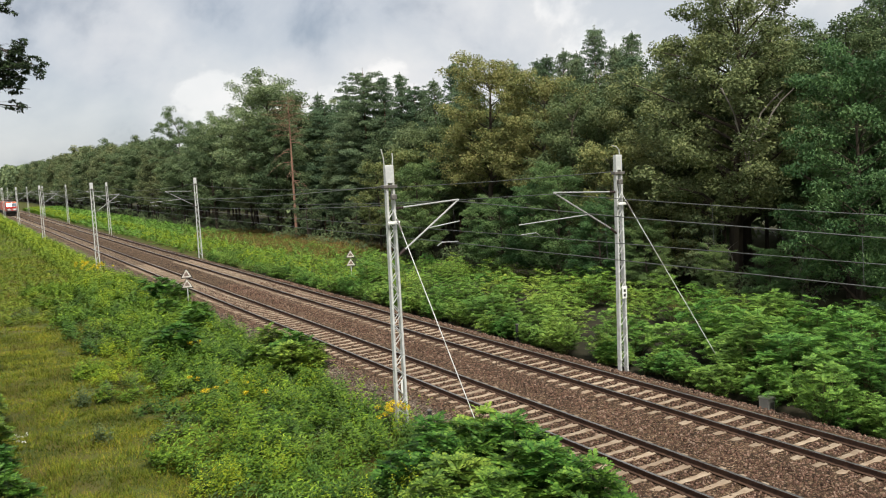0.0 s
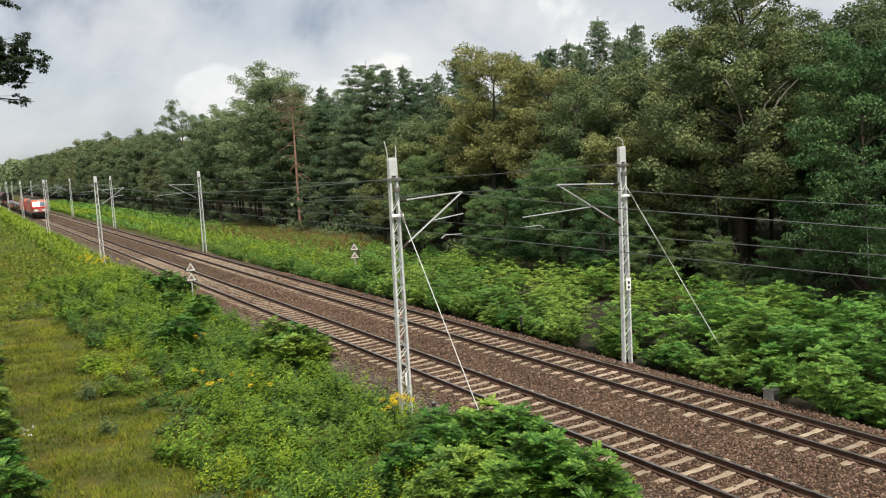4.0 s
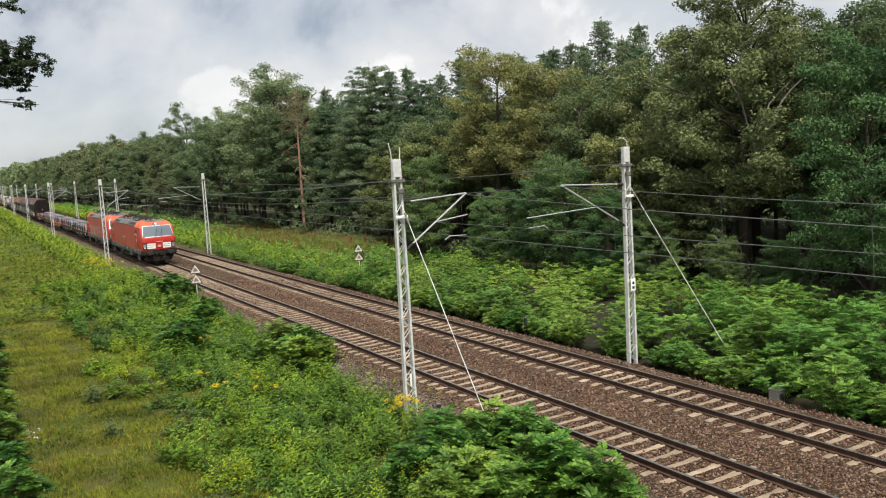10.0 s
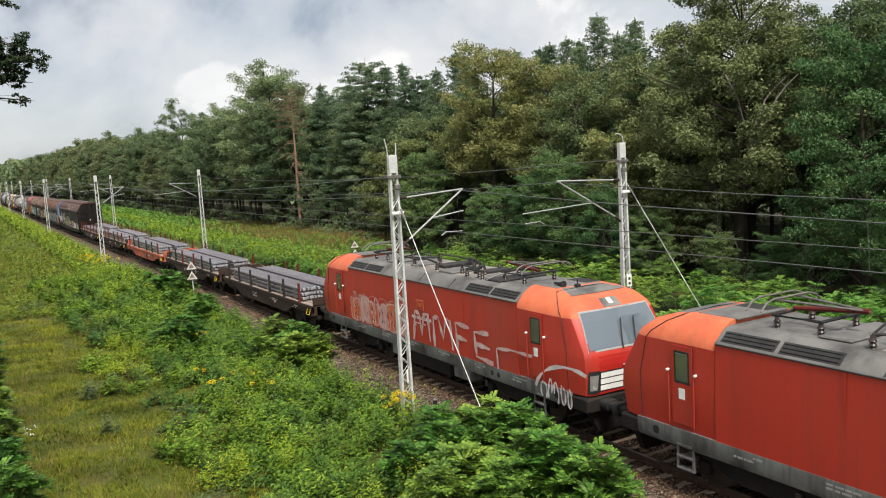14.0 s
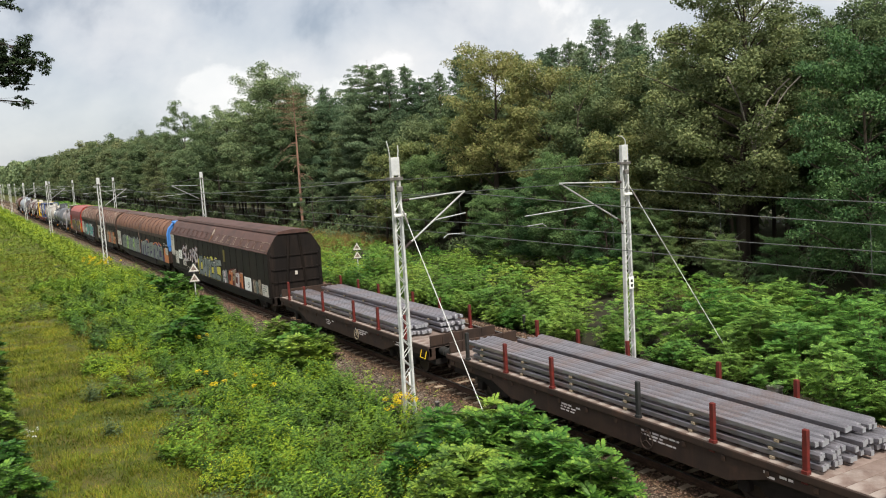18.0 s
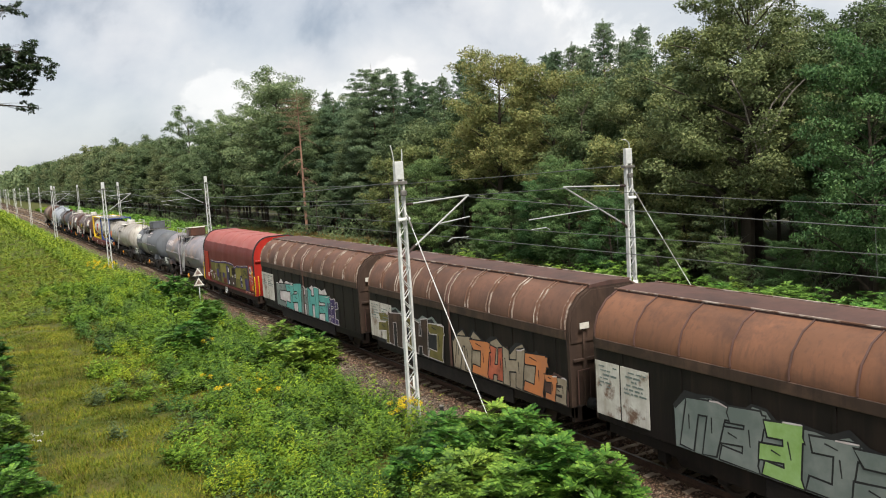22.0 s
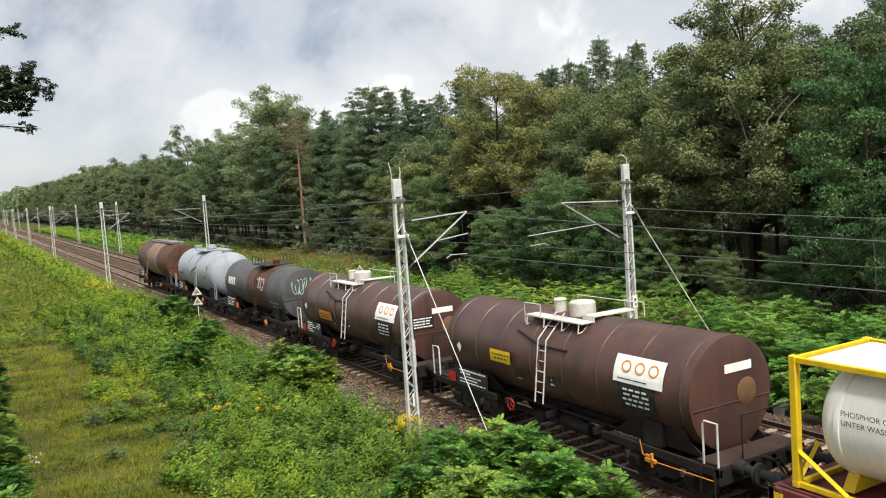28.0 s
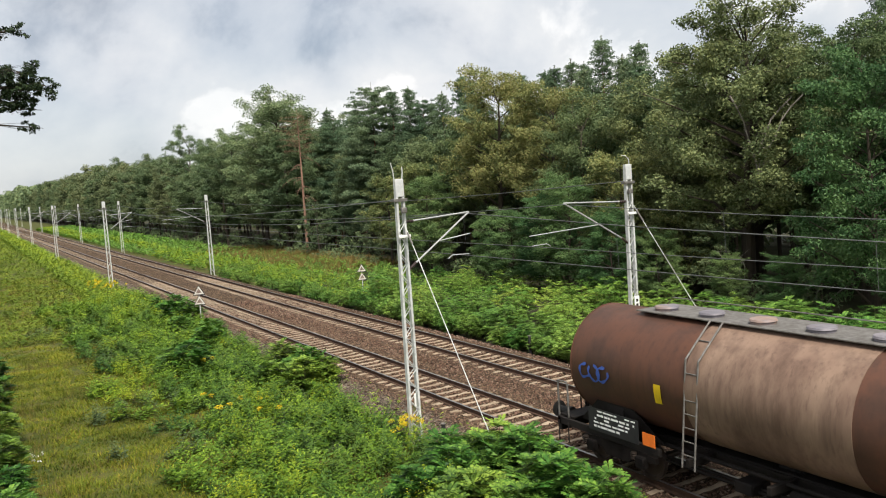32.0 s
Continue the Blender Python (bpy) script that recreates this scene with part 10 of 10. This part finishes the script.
    for idx, (yy, zz, w, h, mt, lab) in enumerate(blocks):
        skin = R + (0.031 if end_board else 0.016) + 0.003 * idx
        if "tag" in lab:
            tank_tag(root, R, z, yy, zz, w, h, mt, lab)
            continue
        dz = zz - z
        if abs(dz) < R:
            ang = math.asin(dz / R)
            m = Mesh()
            hh = h / R / 2
            pts = []
            for a in (ang - hh, ang - hh / 2, ang, ang + hh / 2, ang + hh):
                pts.append((-skin * math.cos(a), z + skin * math.sin(a)))
            if "diamond" in lab or "triangle" in lab:
                (xa, za), (xm, zm), (xb, zb) = pts[0], pts[2], pts[4]
                c = yy + w / 2
                m.poly(*(((xa, c, za), (xm, yy + w, zm), (xb, c, zb), (xm, yy, zm)) if "diamond" in lab else ((xa, yy, za), (xa, yy + w, za), (xb, c, zb))))
                part("sign", m, M[mt], root, lab)
                continue
            if "ring" in lab:
                ring = [(c2, s2) for c2, s2 in ((math.cos(q * 0.4488), math.sin(q * 0.4488)) for q in range(14))]
                bend = lambda k, c2, s2: (-skin * math.cos(ang + hh * k * s2), yy + w / 2 + w / 2 * k * c2, z + skin * math.sin(ang + hh * k * s2))
                for (c0, s0_), (c1, s1_) in zip(ring, ring[1:] + ring[:1]):
                    m.poly(bend(1, c0, s0_), bend(1, c1, s1_), bend(0.72, c1, s1_), bend(0.72, c0, s0_))
                part("sign", m, M[mt], root, lab)
                continue
            for (xa, za), (xb, zb) in zip(pts, pts[1:]):
                m.poly((xa, yy, za), (xa, yy + w, za), (xb, yy + w, zb), (xb, yy, zb))
            part("sign", m, M[mt], root, lab)
    part("centre_sill", Mesh().box(-0.45, 0.45, 0.8, L - 0.8, 0.755, 1.005, 0.01), M["underside"], root, "dark centre sill")
    part("brake_rigging", Mesh().tube((-0.62, 3.8, 0.60), (-0.62, L - 3.8, 0.60), 0.035, 6).tube((0.7, 3.4, 0.66), (0.7, L - 3.4, 0.66), 0.03, 6).box(-0.9, -0.3, L * 0.55, L * 0.55 + 0.5, 0.48, 0.74, 0.03), M["underside"], root)
    part("air_tank", Mesh().turn_y([(L * 0.40, 0.05), (L * 0.40 + 0.04, 0.17), (L * 0.40 + 0.9, 0.17), (L * 0.40 + 0.94, 0.05)], -0.80, 0.70, 14), M["underside"], root)
    if flat:
        for yy, o in ((y0, -0.004), (y1, 0.004)):
            part("weld_seam", Mesh().tube((-R * 0.94, yy + o, z - 0.20), (R * 0.94, yy + o, z - 0.20), 0.012, 4), M[material], shell)
            if end_board:
                part("end_pad", Mesh().turn_y([(yy + o * 3, 0.02), (yy + o * 3, 0.30), (yy, 0.32)], 0.45, z - 0.02, 20), M["pad"], shell, "round pad on the tank end")
    for e, yy in ((1, 0.62), (-1, L - 0.62)):
        deep = max(0.5, (y0 - 0.70) if e > 0 else (L - 0.70 - y1))
        pf = part("end_platform", Mesh().box(-1.30, 1.30, min(yy, yy + e * deep), max(yy, yy + e * deep), 1.08, 1.13, 0.008), M["rust_dark" if end_board else "underside"], root)
        if ends_rail:
            part("handrail", Mesh().path([(-1.35, yy + e * 0.05, 1.1), (-1.35, yy + e * 0.05, 2.05), (-1.35, yy + e * 0.40, 2.05), (-1.35, yy + e * 0.45, 1.97), (-1.35, yy + e * 0.45, 1.1)], 0.026, 6), M[rail_mat], pf, "bent handrail")
            part("handrail", Mesh().path([(-0.6, yy + e * 0.05, 1.1), (-0.6, yy + e * 0.05, 2.1), (1.1, yy + e * 0.05, 2.1), (1.1, yy + e * 0.05, 1.1)], 0.022, 6), M["underside"], pf)
            part("step", Mesh().path([(-1.42, yy + e * 0.1, 1.0), (-1.42, yy + e * 0.1, 0.45), (-1.42, yy + e * 0.5, 0.45), (-1.42, yy + e * 0.5, 1.0)], 0.018, 5), M["underside"], pf)
    for yy in (2.6, L - 2.6):
        bogie(root, yy, 1.8, 0.46)
    bl = 2.45 if end_board else L * 0.30
    part("brake_lever", Mesh().box(-1.46, -1.40, bl, bl + 0.35, 0.72, 0.82, 0.01).box(-1.46, -1.40, bl + 0.1, bl + 0.16, 0.62, 0.95, 0.01).box(-1.45, -1.41, bl + 0.2, bl + 0.32, 0.84, 0.90, 0.01), M["notice_orange"], root, "orange-yellow brake lever")
    if end_board:
        part("brake_rod", Mesh().path([(-1.44, bl + 0.5, 1.20), (-1.44, bl + 0.42, 0.88), (-1.44, bl, 0.78), (-1.42, 0.75, 0.80)], 0.012, 5), M["notice_orange"], root, "thin orange rod")
        wheel_ring(-1.46, 7.95 * L / 13.1, 0.98, 0.16, "end_red", root)
    ends(root, L)
    return root


def tank_container(s0, y0, y1, base, colour, shell_mat, label, dome_mat, worded):
    root = thing("tank_container", label, "tank container", (0, 0, 0), "tank containers on the flat wagon")
    TRAIN.append((root, s0))
    W, H = 1.22, 2.59
    z0, z1 = base, base + H
    r = 0.075
    for y in (y0 + r, y1 - r):
        for x in (-W + r, W - r):
            part("corner_post", Mesh().box(x - r, x + r, y - r, y + r, z0, z1, 0.012), M[colour], root)
            for z in (z0, z1 - 0.12):
                part("corner_casting", Mesh().box(x - r - 0.006, x + r + 0.006, y - r - 0.006, y + r + 0.006, z - 0.004, z + 0.124, 0.015), M[colour], root)
        for z in (z0 + 0.07, z1 - 0.07):
            part("end_rail", Mesh().box(-W + 0.1, W - 0.1, y - 0.05, y + 0.05, z - 0.05, z + 0.05, 0.008), M[colour], root)
        for s in (-1, 1):
            part("end_brace", Mesh().tube((s * (W - 0.1), y, z0 + 0.1), (s * 0.5, y, z0 + 0.75), 0.05, 4), M[colour], root)
    for x in (-W + 0.06, W - 0.06):
        for z in (z0 + 0.07, z1 - 0.07):
            part("side_rail", Mesh().box(x - 0.05, x + 0.05, y0 + 0.1, y1 - 0.1, z - 0.055, z + 0.055, 0.008), M[colour], root)
        for a, e in ((y0, 1), (y1, -1)):
            part("side_brace", Mesh().tube((x, a + e * 0.10, z0 + 0.75), (x, a + e * 1.15, z0 + 0.1), 0.055, 4), M[colour], root)
    R, zc = 1.10, z0 + 1.30
    shell = part("tank", Mesh().turn_y(tank_shell(y0 + 0.22, y1 - 0.22, R, zc, False), 0, zc, 40), M[shell_mat], root, "insulated tank shell")
    part("roof_walkway", Mesh().box(-W + 0.2, W - 0.2, y0 + 0.25, y1 - 0.25, z1 - 0.09, z1 - 0.05, 0.006), M["container_white"] if worded else M["zinc_dark"], root, "pale roof deck" if worded else "dark grating on top")
    for yy in (y0 + 1.9, y0 + 3.8):
        part("roof_hatch", Mesh().box(-0.62, 0.45, yy - 0.65, yy + 0.65, z1 - 0.05, z1 + 0.02, 0.02), M["zinc_dark"], root, "grey hatch cover")
    for yy in (y0 + 0.9, y1 - 0.9):
        part("support_ring", Mesh().turn_y([(yy - 0.06, R), (yy - 0.05, R + 0.03), (yy + 0.05, R + 0.03), (yy + 0.06, R)], 0, zc, 36), M[shell_mat], shell)
        part("foot", Mesh().loft([[(-0.8, yy + o, z0 + 0.05), (0.8, yy + o, z0 + 0.05), (0.6, yy + o, zc - R * 0.86), (-0.6, yy + o, zc - R * 0.86)] for o in (-0.12, 0.12)]), M[colour], root)
    written("PHOSPHOR GELB", 0.15, -R - 0.012, y1 - 1.0 if worded else y1 - 1.6, zc + 0.30 if worded else zc + 0.12, "black", shell, "black words on the tank")
    written("UNTER WASSER", 0.15, -R - 0.012, y1 - 1.0 if worded else y1 - 1.6, zc + 0.12 if worded else zc - 0.12, "black", shell, "black words on the tank")
    if worded:
        part("round_emblem", Mesh().turn_x([(-R - 0.020, 0.02), (-R - 0.018, 0.42), (-R + 0.05, 0.42)], (y0 + y1) / 2 + 0.35, zc + 0.02, 28), M["end_red"], shell, "red round emblem")
        part("emblem_ring", Mesh().path([(-R - 0.03, (y0 + y1) / 2 + 0.35 + 0.19 * math.cos(k * 0.5), zc + 0.05 + 0.19 * math.sin(k * 0.5)) for k in range(12)], 0.018, 5), M["white"], shell, "white ring")
        bars(shell, -R - 0.006, y0 + 1.15, zc + 0.25, 5, 0.8, 0.06, 0.05, "spray_grey", 5)
        part("placard", Mesh().box(-R * 0.92 - 0.012, -R * 0.92, y0 + 1.9, y0 + 2.25, zc - 0.58, zc - 0.33), M["orange"], shell, "orange placard")
    else:
        part("name_board", side_plane(-R - 0.008, y1 - 3.1, y1 - 1.4, zc - 0.22, zc + 0.36, 0.003), M["white"], shell, "white board under the words")
        part("placard", Mesh().loft([[(x, (y0 + y1) / 2 - 1.3, zc - 0.28), (x, (y0 + y1) / 2 - 1.05, zc), (x, (y0 + y1) / 2 - 1.3, zc + 0.28), (x, (y0 + y1) / 2 - 1.55, zc)] for x in (-R - 0.012, -R - 0.004)]), M["white"], shell, "white diamond placard")
    return root


def container_wagon(s0, L):
    root = vehicle("container_flat_wagon", "oxide-red container flat wagon under two tank containers", "flat wagon", s0)
    underframe(root, L, 0.62, 1.12, "flat_red")
    part("deck", Mesh().box(-1.25, 1.25, 0.7, L - 0.7, 1.10, 1.14, 0.006), M["flat_red"], root)
    for k in range(16):
        y = 0.9 + (L - 1.8) * k / 15
        part("sill_bracket", shared("sill_bracket", lambda: Mesh().box(-0.05, 0.0, -0.06, 0.06, -0.3, 0.02, 0.008), "flat_red"), None, root, at=(-1.40, y, 1.12))
    bars(root, -1.401, L * 0.3, 1.0, 3, 1.4, 0.05, 0.03, "white", 200)
    bars(root, -1.401, L * 0.6, 1.0, 3, 1.0, 0.05, 0.03, "white", 201)
    part("warning_plate", Mesh().box(-1.455, -1.44, L - 1.0, L - 0.8, 0.85, 1.05), M["yellow"], root, "yellow plate")
    for y in (2.6, L - 2.6):
        bogie(root, y, 1.8, 0.46)
    ends(root, L)
    return root


def build_train():
    shared("roof_insulator", lambda: Mesh().turn_z([(3.90, 0.05), (3.93, 0.075), (3.97, 0.05), (4.01, 0.075), (4.05, 0.05), (4.09, 0.075), (4.13, 0.05), (4.20, 0.04)], 0, 0, 12), "insulator")
    shared("axle", lambda: Mesh().tube((-0.9, 0, 0), (0.9, 0, 0), 0.08, 10), "wheel")
    locomotive(-0.75, False, True)
    locomotive(17.65, True, False, 18.75)
    lab = "flat wagon with %s stakes carrying steel billets"
    for k, (s, L, mt, st, bd, what) in enumerate(((36.7, 15.5, "rust_dark", "black", "rust_dark", "dark rusty"), (52.2, 15.6, "rust_dark", "black", "rust_dark", "dark rusty"),
                                                  (67.8, 16.3, "rust_orange", "black", "rust_orange", "faded orange-red"), (84.1, 16.35, "rust_dark", "black", "rust_dark", "dark rusty"), (100.45, 16.35, "rust_dark", "stake_red", "rust_dark", "dark brown"))):
        flat_wagon(s, L, mt, st, bd, 1.20, "%s %s" % (what, lab % ("red and black" if k != 4 else "red")), k + 1)
        f, r = 2.40 * (L - 1.7) / 14.6, L - 1.75
        billet_stack(s, -1.24, 8, 3 if k != 4 else 2, f + (0.25 if k != 3 else 0.0), r + 0.1, 1.26, k, "stack of grey square steel billets on a flat wagon")
        billet_stack(s, 0.02, 8, 3, f, r - 0.9, 1.26, k + 10, "stack of grey square steel billets on a flat wagon")
    slide_van_angular(116.8, 23.7)
    hood_van(140.5, 23.4, 8, True, False, False, 3, "long brown arched-hood van with a blue end and grey graffiti",
             ((2.5, 10.9, 1.0, 2.25, 7, ("spray_grey",), "spray_black", "spray_violet", "large grey graffiti letters with an orange rim", 0.035, "spray_orange"), (12.0, 20.2, 1.02, 2.25, 8, ("spray_grey", "spray_grey", "spray_green"), "spray_black", "spray_grey", "grey and pale green graffiti letters", 0.04, "spray_black")))
    hood_van(163.9, 13.3, 5, False, True, True, 4, "brown arched-hood van with pale hoop seals and orange graffiti",
             ((1.9, 6.5, 1.02, 2.25, 5, ("spray_orange", "timber", "rust_orange"), "spray_black", "timber", "orange and cream graffiti letters", 0.04, "spray_black"), (0.85, 1.8, 1.02, 1.75, 2, ("timber", "spray_orange"), "spray_black", "van_roof", "small cream graffiti", 0.03, None), (7.4, 12.2, 1.02, 2.3, 5, ("spray_olive", "van_rail"), "spray", "spray_black", "olive graffiti letters with white edges", 0.03, "spray_grey")))
    hood_van(177.2, 13.75, 5, False, True, True, 5, "brown arched-hood van with pale hoop seals and teal graffiti",
             ((2.9, 4.0, 1.02, 2.1, 3, ("spray_violet",), "spray", "spray_black", "violet graffiti strokes", 0.03, None), (4.0, 10.6, 1.02, 2.32, 6, ("spray_teal", "spray_teal", "spray_grey"), "spray_black", "spray", "teal graffiti letters on a white cloud", 0.05, "spray")))
    tarp_wagon(190.95, 11.95)
    tank_wagon(202.9, 14.7, (1.3, 13.1), 1.22, 2.14, "tank_silver", "stained silver-grey tank wagon with a cabinet and ladder on top", False, True, hatch="cabinet", ladder_y=6.25, top_y=7.4, flange=0.10, rail_mat="steel", saddle="tank_silver",
               signs=((11.80, 2.74, 0.40, 0.42, "spray", "pale ring"), (10.35, 2.70, 1.3, 0.40, "spray", "plain white emblem block", 3), (9.15, 1.62, 0.42, 0.40, "notice", "small white hazard diamond"), (8.8, 1.58, 0.36, 0.34, "steel", "small grey hazard diamond"), (5.4, 1.6, 0.35, 0.3, "van_dark", "dark plate")), seed=11)
    tank_wagon(217.6, 13.1, (1.2, 11.1), 1.24, 2.12, "tank_grey", "slate-grey tank wagon with a cabinet and walkway on top", False, False, ((5.8, 7.9),), "tank_steel", hatch="cabinet", top_y=6.8, flange=-0.02, saddle="tank_grey",
               signs=((8.7, 2.62, 1.9, 0.42, "white", "plain white emblem block", 4), (4.3, 1.55, 0.5, 0.12, "white", "small white plate"), (4.7, 2.95, 0.9, 0.3, "spray", "pale scraped tag")), seed=12)
    tank_wagon(230.7, 13.7, (0.6, 12.7), 1.27, 2.15, "tank_dirty_white", "stained cream-white insulated tank wagon with rusty streaks", False, True, ((7.4, 8.2),), "tank_silver", hatch="dome", ladder_y=7.2, saddle="underside",
               signs=((11.9, 2.2, 0.7, 0.6, "orange", "orange hazard sign"), (9.2, 2.5, 1.9, 0.3, "spray_grey", "faded grey lettering bar")), seed=13)
    container_wagon(244.4, 14.0)
    tank_container(244.4, 0.55, 6.62, 1.17, "blue", "tank_dirty_white", "blue-framed tank container with a stained white tank", "blue", False)
    tank_container(244.4, 6.72, 12.95, 1.17, "yellow", "container_white", "yellow-framed tank container with a cream-white tank", "yellow", True)
    tank_wagon(258.4, 13.6, (1.4, 12.0), 1.31, 2.33, "tank_brown", "rust-brown tank wagon with a pale dome and white emblem board", True, True, hatch="dome", ladder_y=6.85, rail_mat="rail_white", ends_rail=True, top_y=6.65, end_board=True, rings=7,
               signs=((2.25, 2.76, 1.66, 0.66, "white", "white emblem board"), (2.42, 2.82, 1.35, 0.30, "notice_orange", "plain orange ring", 3), (2.75, 2.53, 1.0, 0.025, "black", "dark line"), (2.55, 2.10, 1.18, 0.68, "black", "black data panel"),
                      (2.75, 2.30, 0.85, 0.05, "white", "marking bar", 4), (2.68, 2.19, 0.92, 0.05, "white", "marking bar", 3), (2.68, 2.08, 0.92, 0.05, "white", "marking bar", 5), (2.68, 1.97, 0.85, 0.05, "white", "marking bar", 4),
                      (8.25, 2.30, 1.05, 0.34, "yellow", "yellow notice"), (8.3, 2.35, 0.9, 0.035, "rust_dark", "marking bar", 6), (8.4, 2.25, 0.7, 0.035, "rust_dark", "marking bar", 4), (10.85, 2.30, 0.34, 0.38, "black", "black-edged diamond"), (10.88, 2.30, 0.28, 0.31, "white", "white diamond"),
                      (7.66, 1.95, 0.40, 0.36, "black", "black plate"), (7.72, 1.95, 0.28, 0.26, "yellow", "yellow warning triangle"), (6.15, 2.0, 0.30, 0.30, "black", "black plate"), (6.2, 2.0, 0.2, 0.2, "white", "white triangle"), (1.62, 1.62, 0.42, 0.30, "rust_dark", "dark plate")), seed=14)
    tank_wagon(272.0, 13.1, (1.25, 11.9), 1.30, 2.28, "tank_brown", "rust-brown tank wagon with a pale dome and white emblem board", True, True, hatch="dome", ladder_y=6.9, rail_mat="rail_white", ends_rail=True, top_y=7.7, end_board=True, rings=7,
               signs=((2.25, 2.76, 1.66, 0.66, "white", "white emblem board"), (2.42, 2.82, 1.35, 0.30, "notice_orange", "plain orange ring", 3), (2.75, 2.53, 1.0, 0.025, "black", "dark line"), (2.55, 2.10, 1.18, 0.68, "black", "black data panel"),
                      (2.75, 2.30, 0.85, 0.05, "white", "marking bar", 4), (2.68, 2.19, 0.92, 0.05, "white", "marking bar", 3), (2.68, 2.08, 0.92, 0.05, "white", "marking bar", 5), (2.68, 1.97, 0.85, 0.05, "white", "marking bar", 4),
                      (8.20, 2.08, 1.38, 0.36, "notice_orange", "orange-yellow notice"), (8.3, 2.13, 1.15, 0.035, "rust_dark", "marking bar", 6), (8.5, 2.02, 0.8, 0.035, "rust_dark", "marking bar", 4), (10.85, 2.30, 0.34, 0.38, "black", "black-edged diamond"), (10.88, 2.30, 0.28, 0.31, "white", "white diamond"),
                      (7.66, 1.95, 0.40, 0.36, "black", "black plate"), (7.72, 1.95, 0.28, 0.26, "yellow", "yellow warning triangle"), (6.15, 2.0, 0.30, 0.30, "black", "black plate"), (6.2, 2.0, 0.2, 0.2, "white", "white triangle"), (1.62, 1.62, 0.42, 0.30, "rust_dark", "dark plate")), seed=15)
    tank_wagon(285.1, 13.3, (1.6, 12.0), 1.27, 2.33, "tank_black", "dark grey tank wagon with a rusty middle and black walkway", True, False, ((4.3, 7.7),), "tank_rust", hatch="cage", ladder_y=6.0, rail_mat="black", top_y=6.2, end_tag=True,
               signs=((9.9, 2.55, 1.35, 0.42, "white", "plain white emblem block", 4), (4.7, 2.75, 1.2, 0.55, "spray", "white sprayed tag"), (2.4, 1.75, 1.6, 0.35, "spray_green", "pale green sprayed tag"), (8.0, 1.75, 1.6, 0.4, "spray_olive", "olive sprayed tag"), (1.85, 1.5, 0.35, 0.2, "white", "white plate")), seed=16)
    tank_wagon(298.4, 12.8, (0.95, 11.3), 1.40, 2.49, "tank_white", "clean pale grey tank wagon with round hatches", False, True, ((2.9, 3.1), (9.9, 10.1)), "tank_white", hatch="low", ladder_y=5.4, rail_mat="tank_white", ends_rail=True,
               signs=((2.5, 2.62, 1.5, 0.36, "notice_orange", "plain orange ring", 3), (2.6, 2.36, 1.3, 0.03, "spray_black", "dark line"), (9.0, 2.30, 1.2, 0.09, "pad", "ochre stripe"), (10.75, 2.2, 0.22, 0.16, "black", "small dark diamond"), (5.4, 2.45, 1.4, 0.05, "spray_grey", "grey line"), (1.6 + 1.0, 3.0, 0.2, 0.25, "spray_grey", "small plate")), seed=17)
    tank_wagon(311.2, 14.7, (1.5, 13.4), 1.43, 2.58, "tank_rust", "last rust-brown tank wagon with a tan stained middle band", True, False, ((5.4, 9.4),), "tank_band", hatch="hatches", ladder_y=9.2, rail_mat="zinc_dark", ends_rail=True,
               signs=((11.9, 2.55, 1.0, 0.4, "spray_blue", "blue sprayed tag"), (10.1, 2.4, 0.22, 0.45, "yellow", "yellow warning label"), (3.2, 1.75, 1.2, 0.35, "spray_olive", "pale green sprayed tag")), seed=18)


build_train()


def front_of_train(t):
    """Where the train's front buffers are at t seconds; it slows down slightly."""
    rows = ((0.0, 260.4), (2.0, 224.0), (4.0, 187.4), (6.0, 150.5), (8.0, 113.6), (10.0, 75.9), (11.5, 46.6), (12.5, 26.7), (13.0, 16.9))
    if t >= 13.0:
        u = t - 13.0
        return 16.9 - (19.133 * u - 0.0850 * u * u - 0.00124 * u ** 3)
    for (a, ya), (b, yb) in zip(rows, rows[1:]):
        if a <= t <= b:
            return ya + (yb - ya) * (t - a) / (b - a)


def motions():
    times = [0, 2, 4, 6, 8, 10, 11.5, 12.5, 13, 14, 15, 16, 17, 18, 19, 20, 21, 22, 23, 24, 25, 26, 27, 28, 29, 30, 31, 32]
    for ob, s in TRAIN:
        walk(ob, [(t, pose(0, front_of_train(t) + s, 0)) for t in times])


motions()
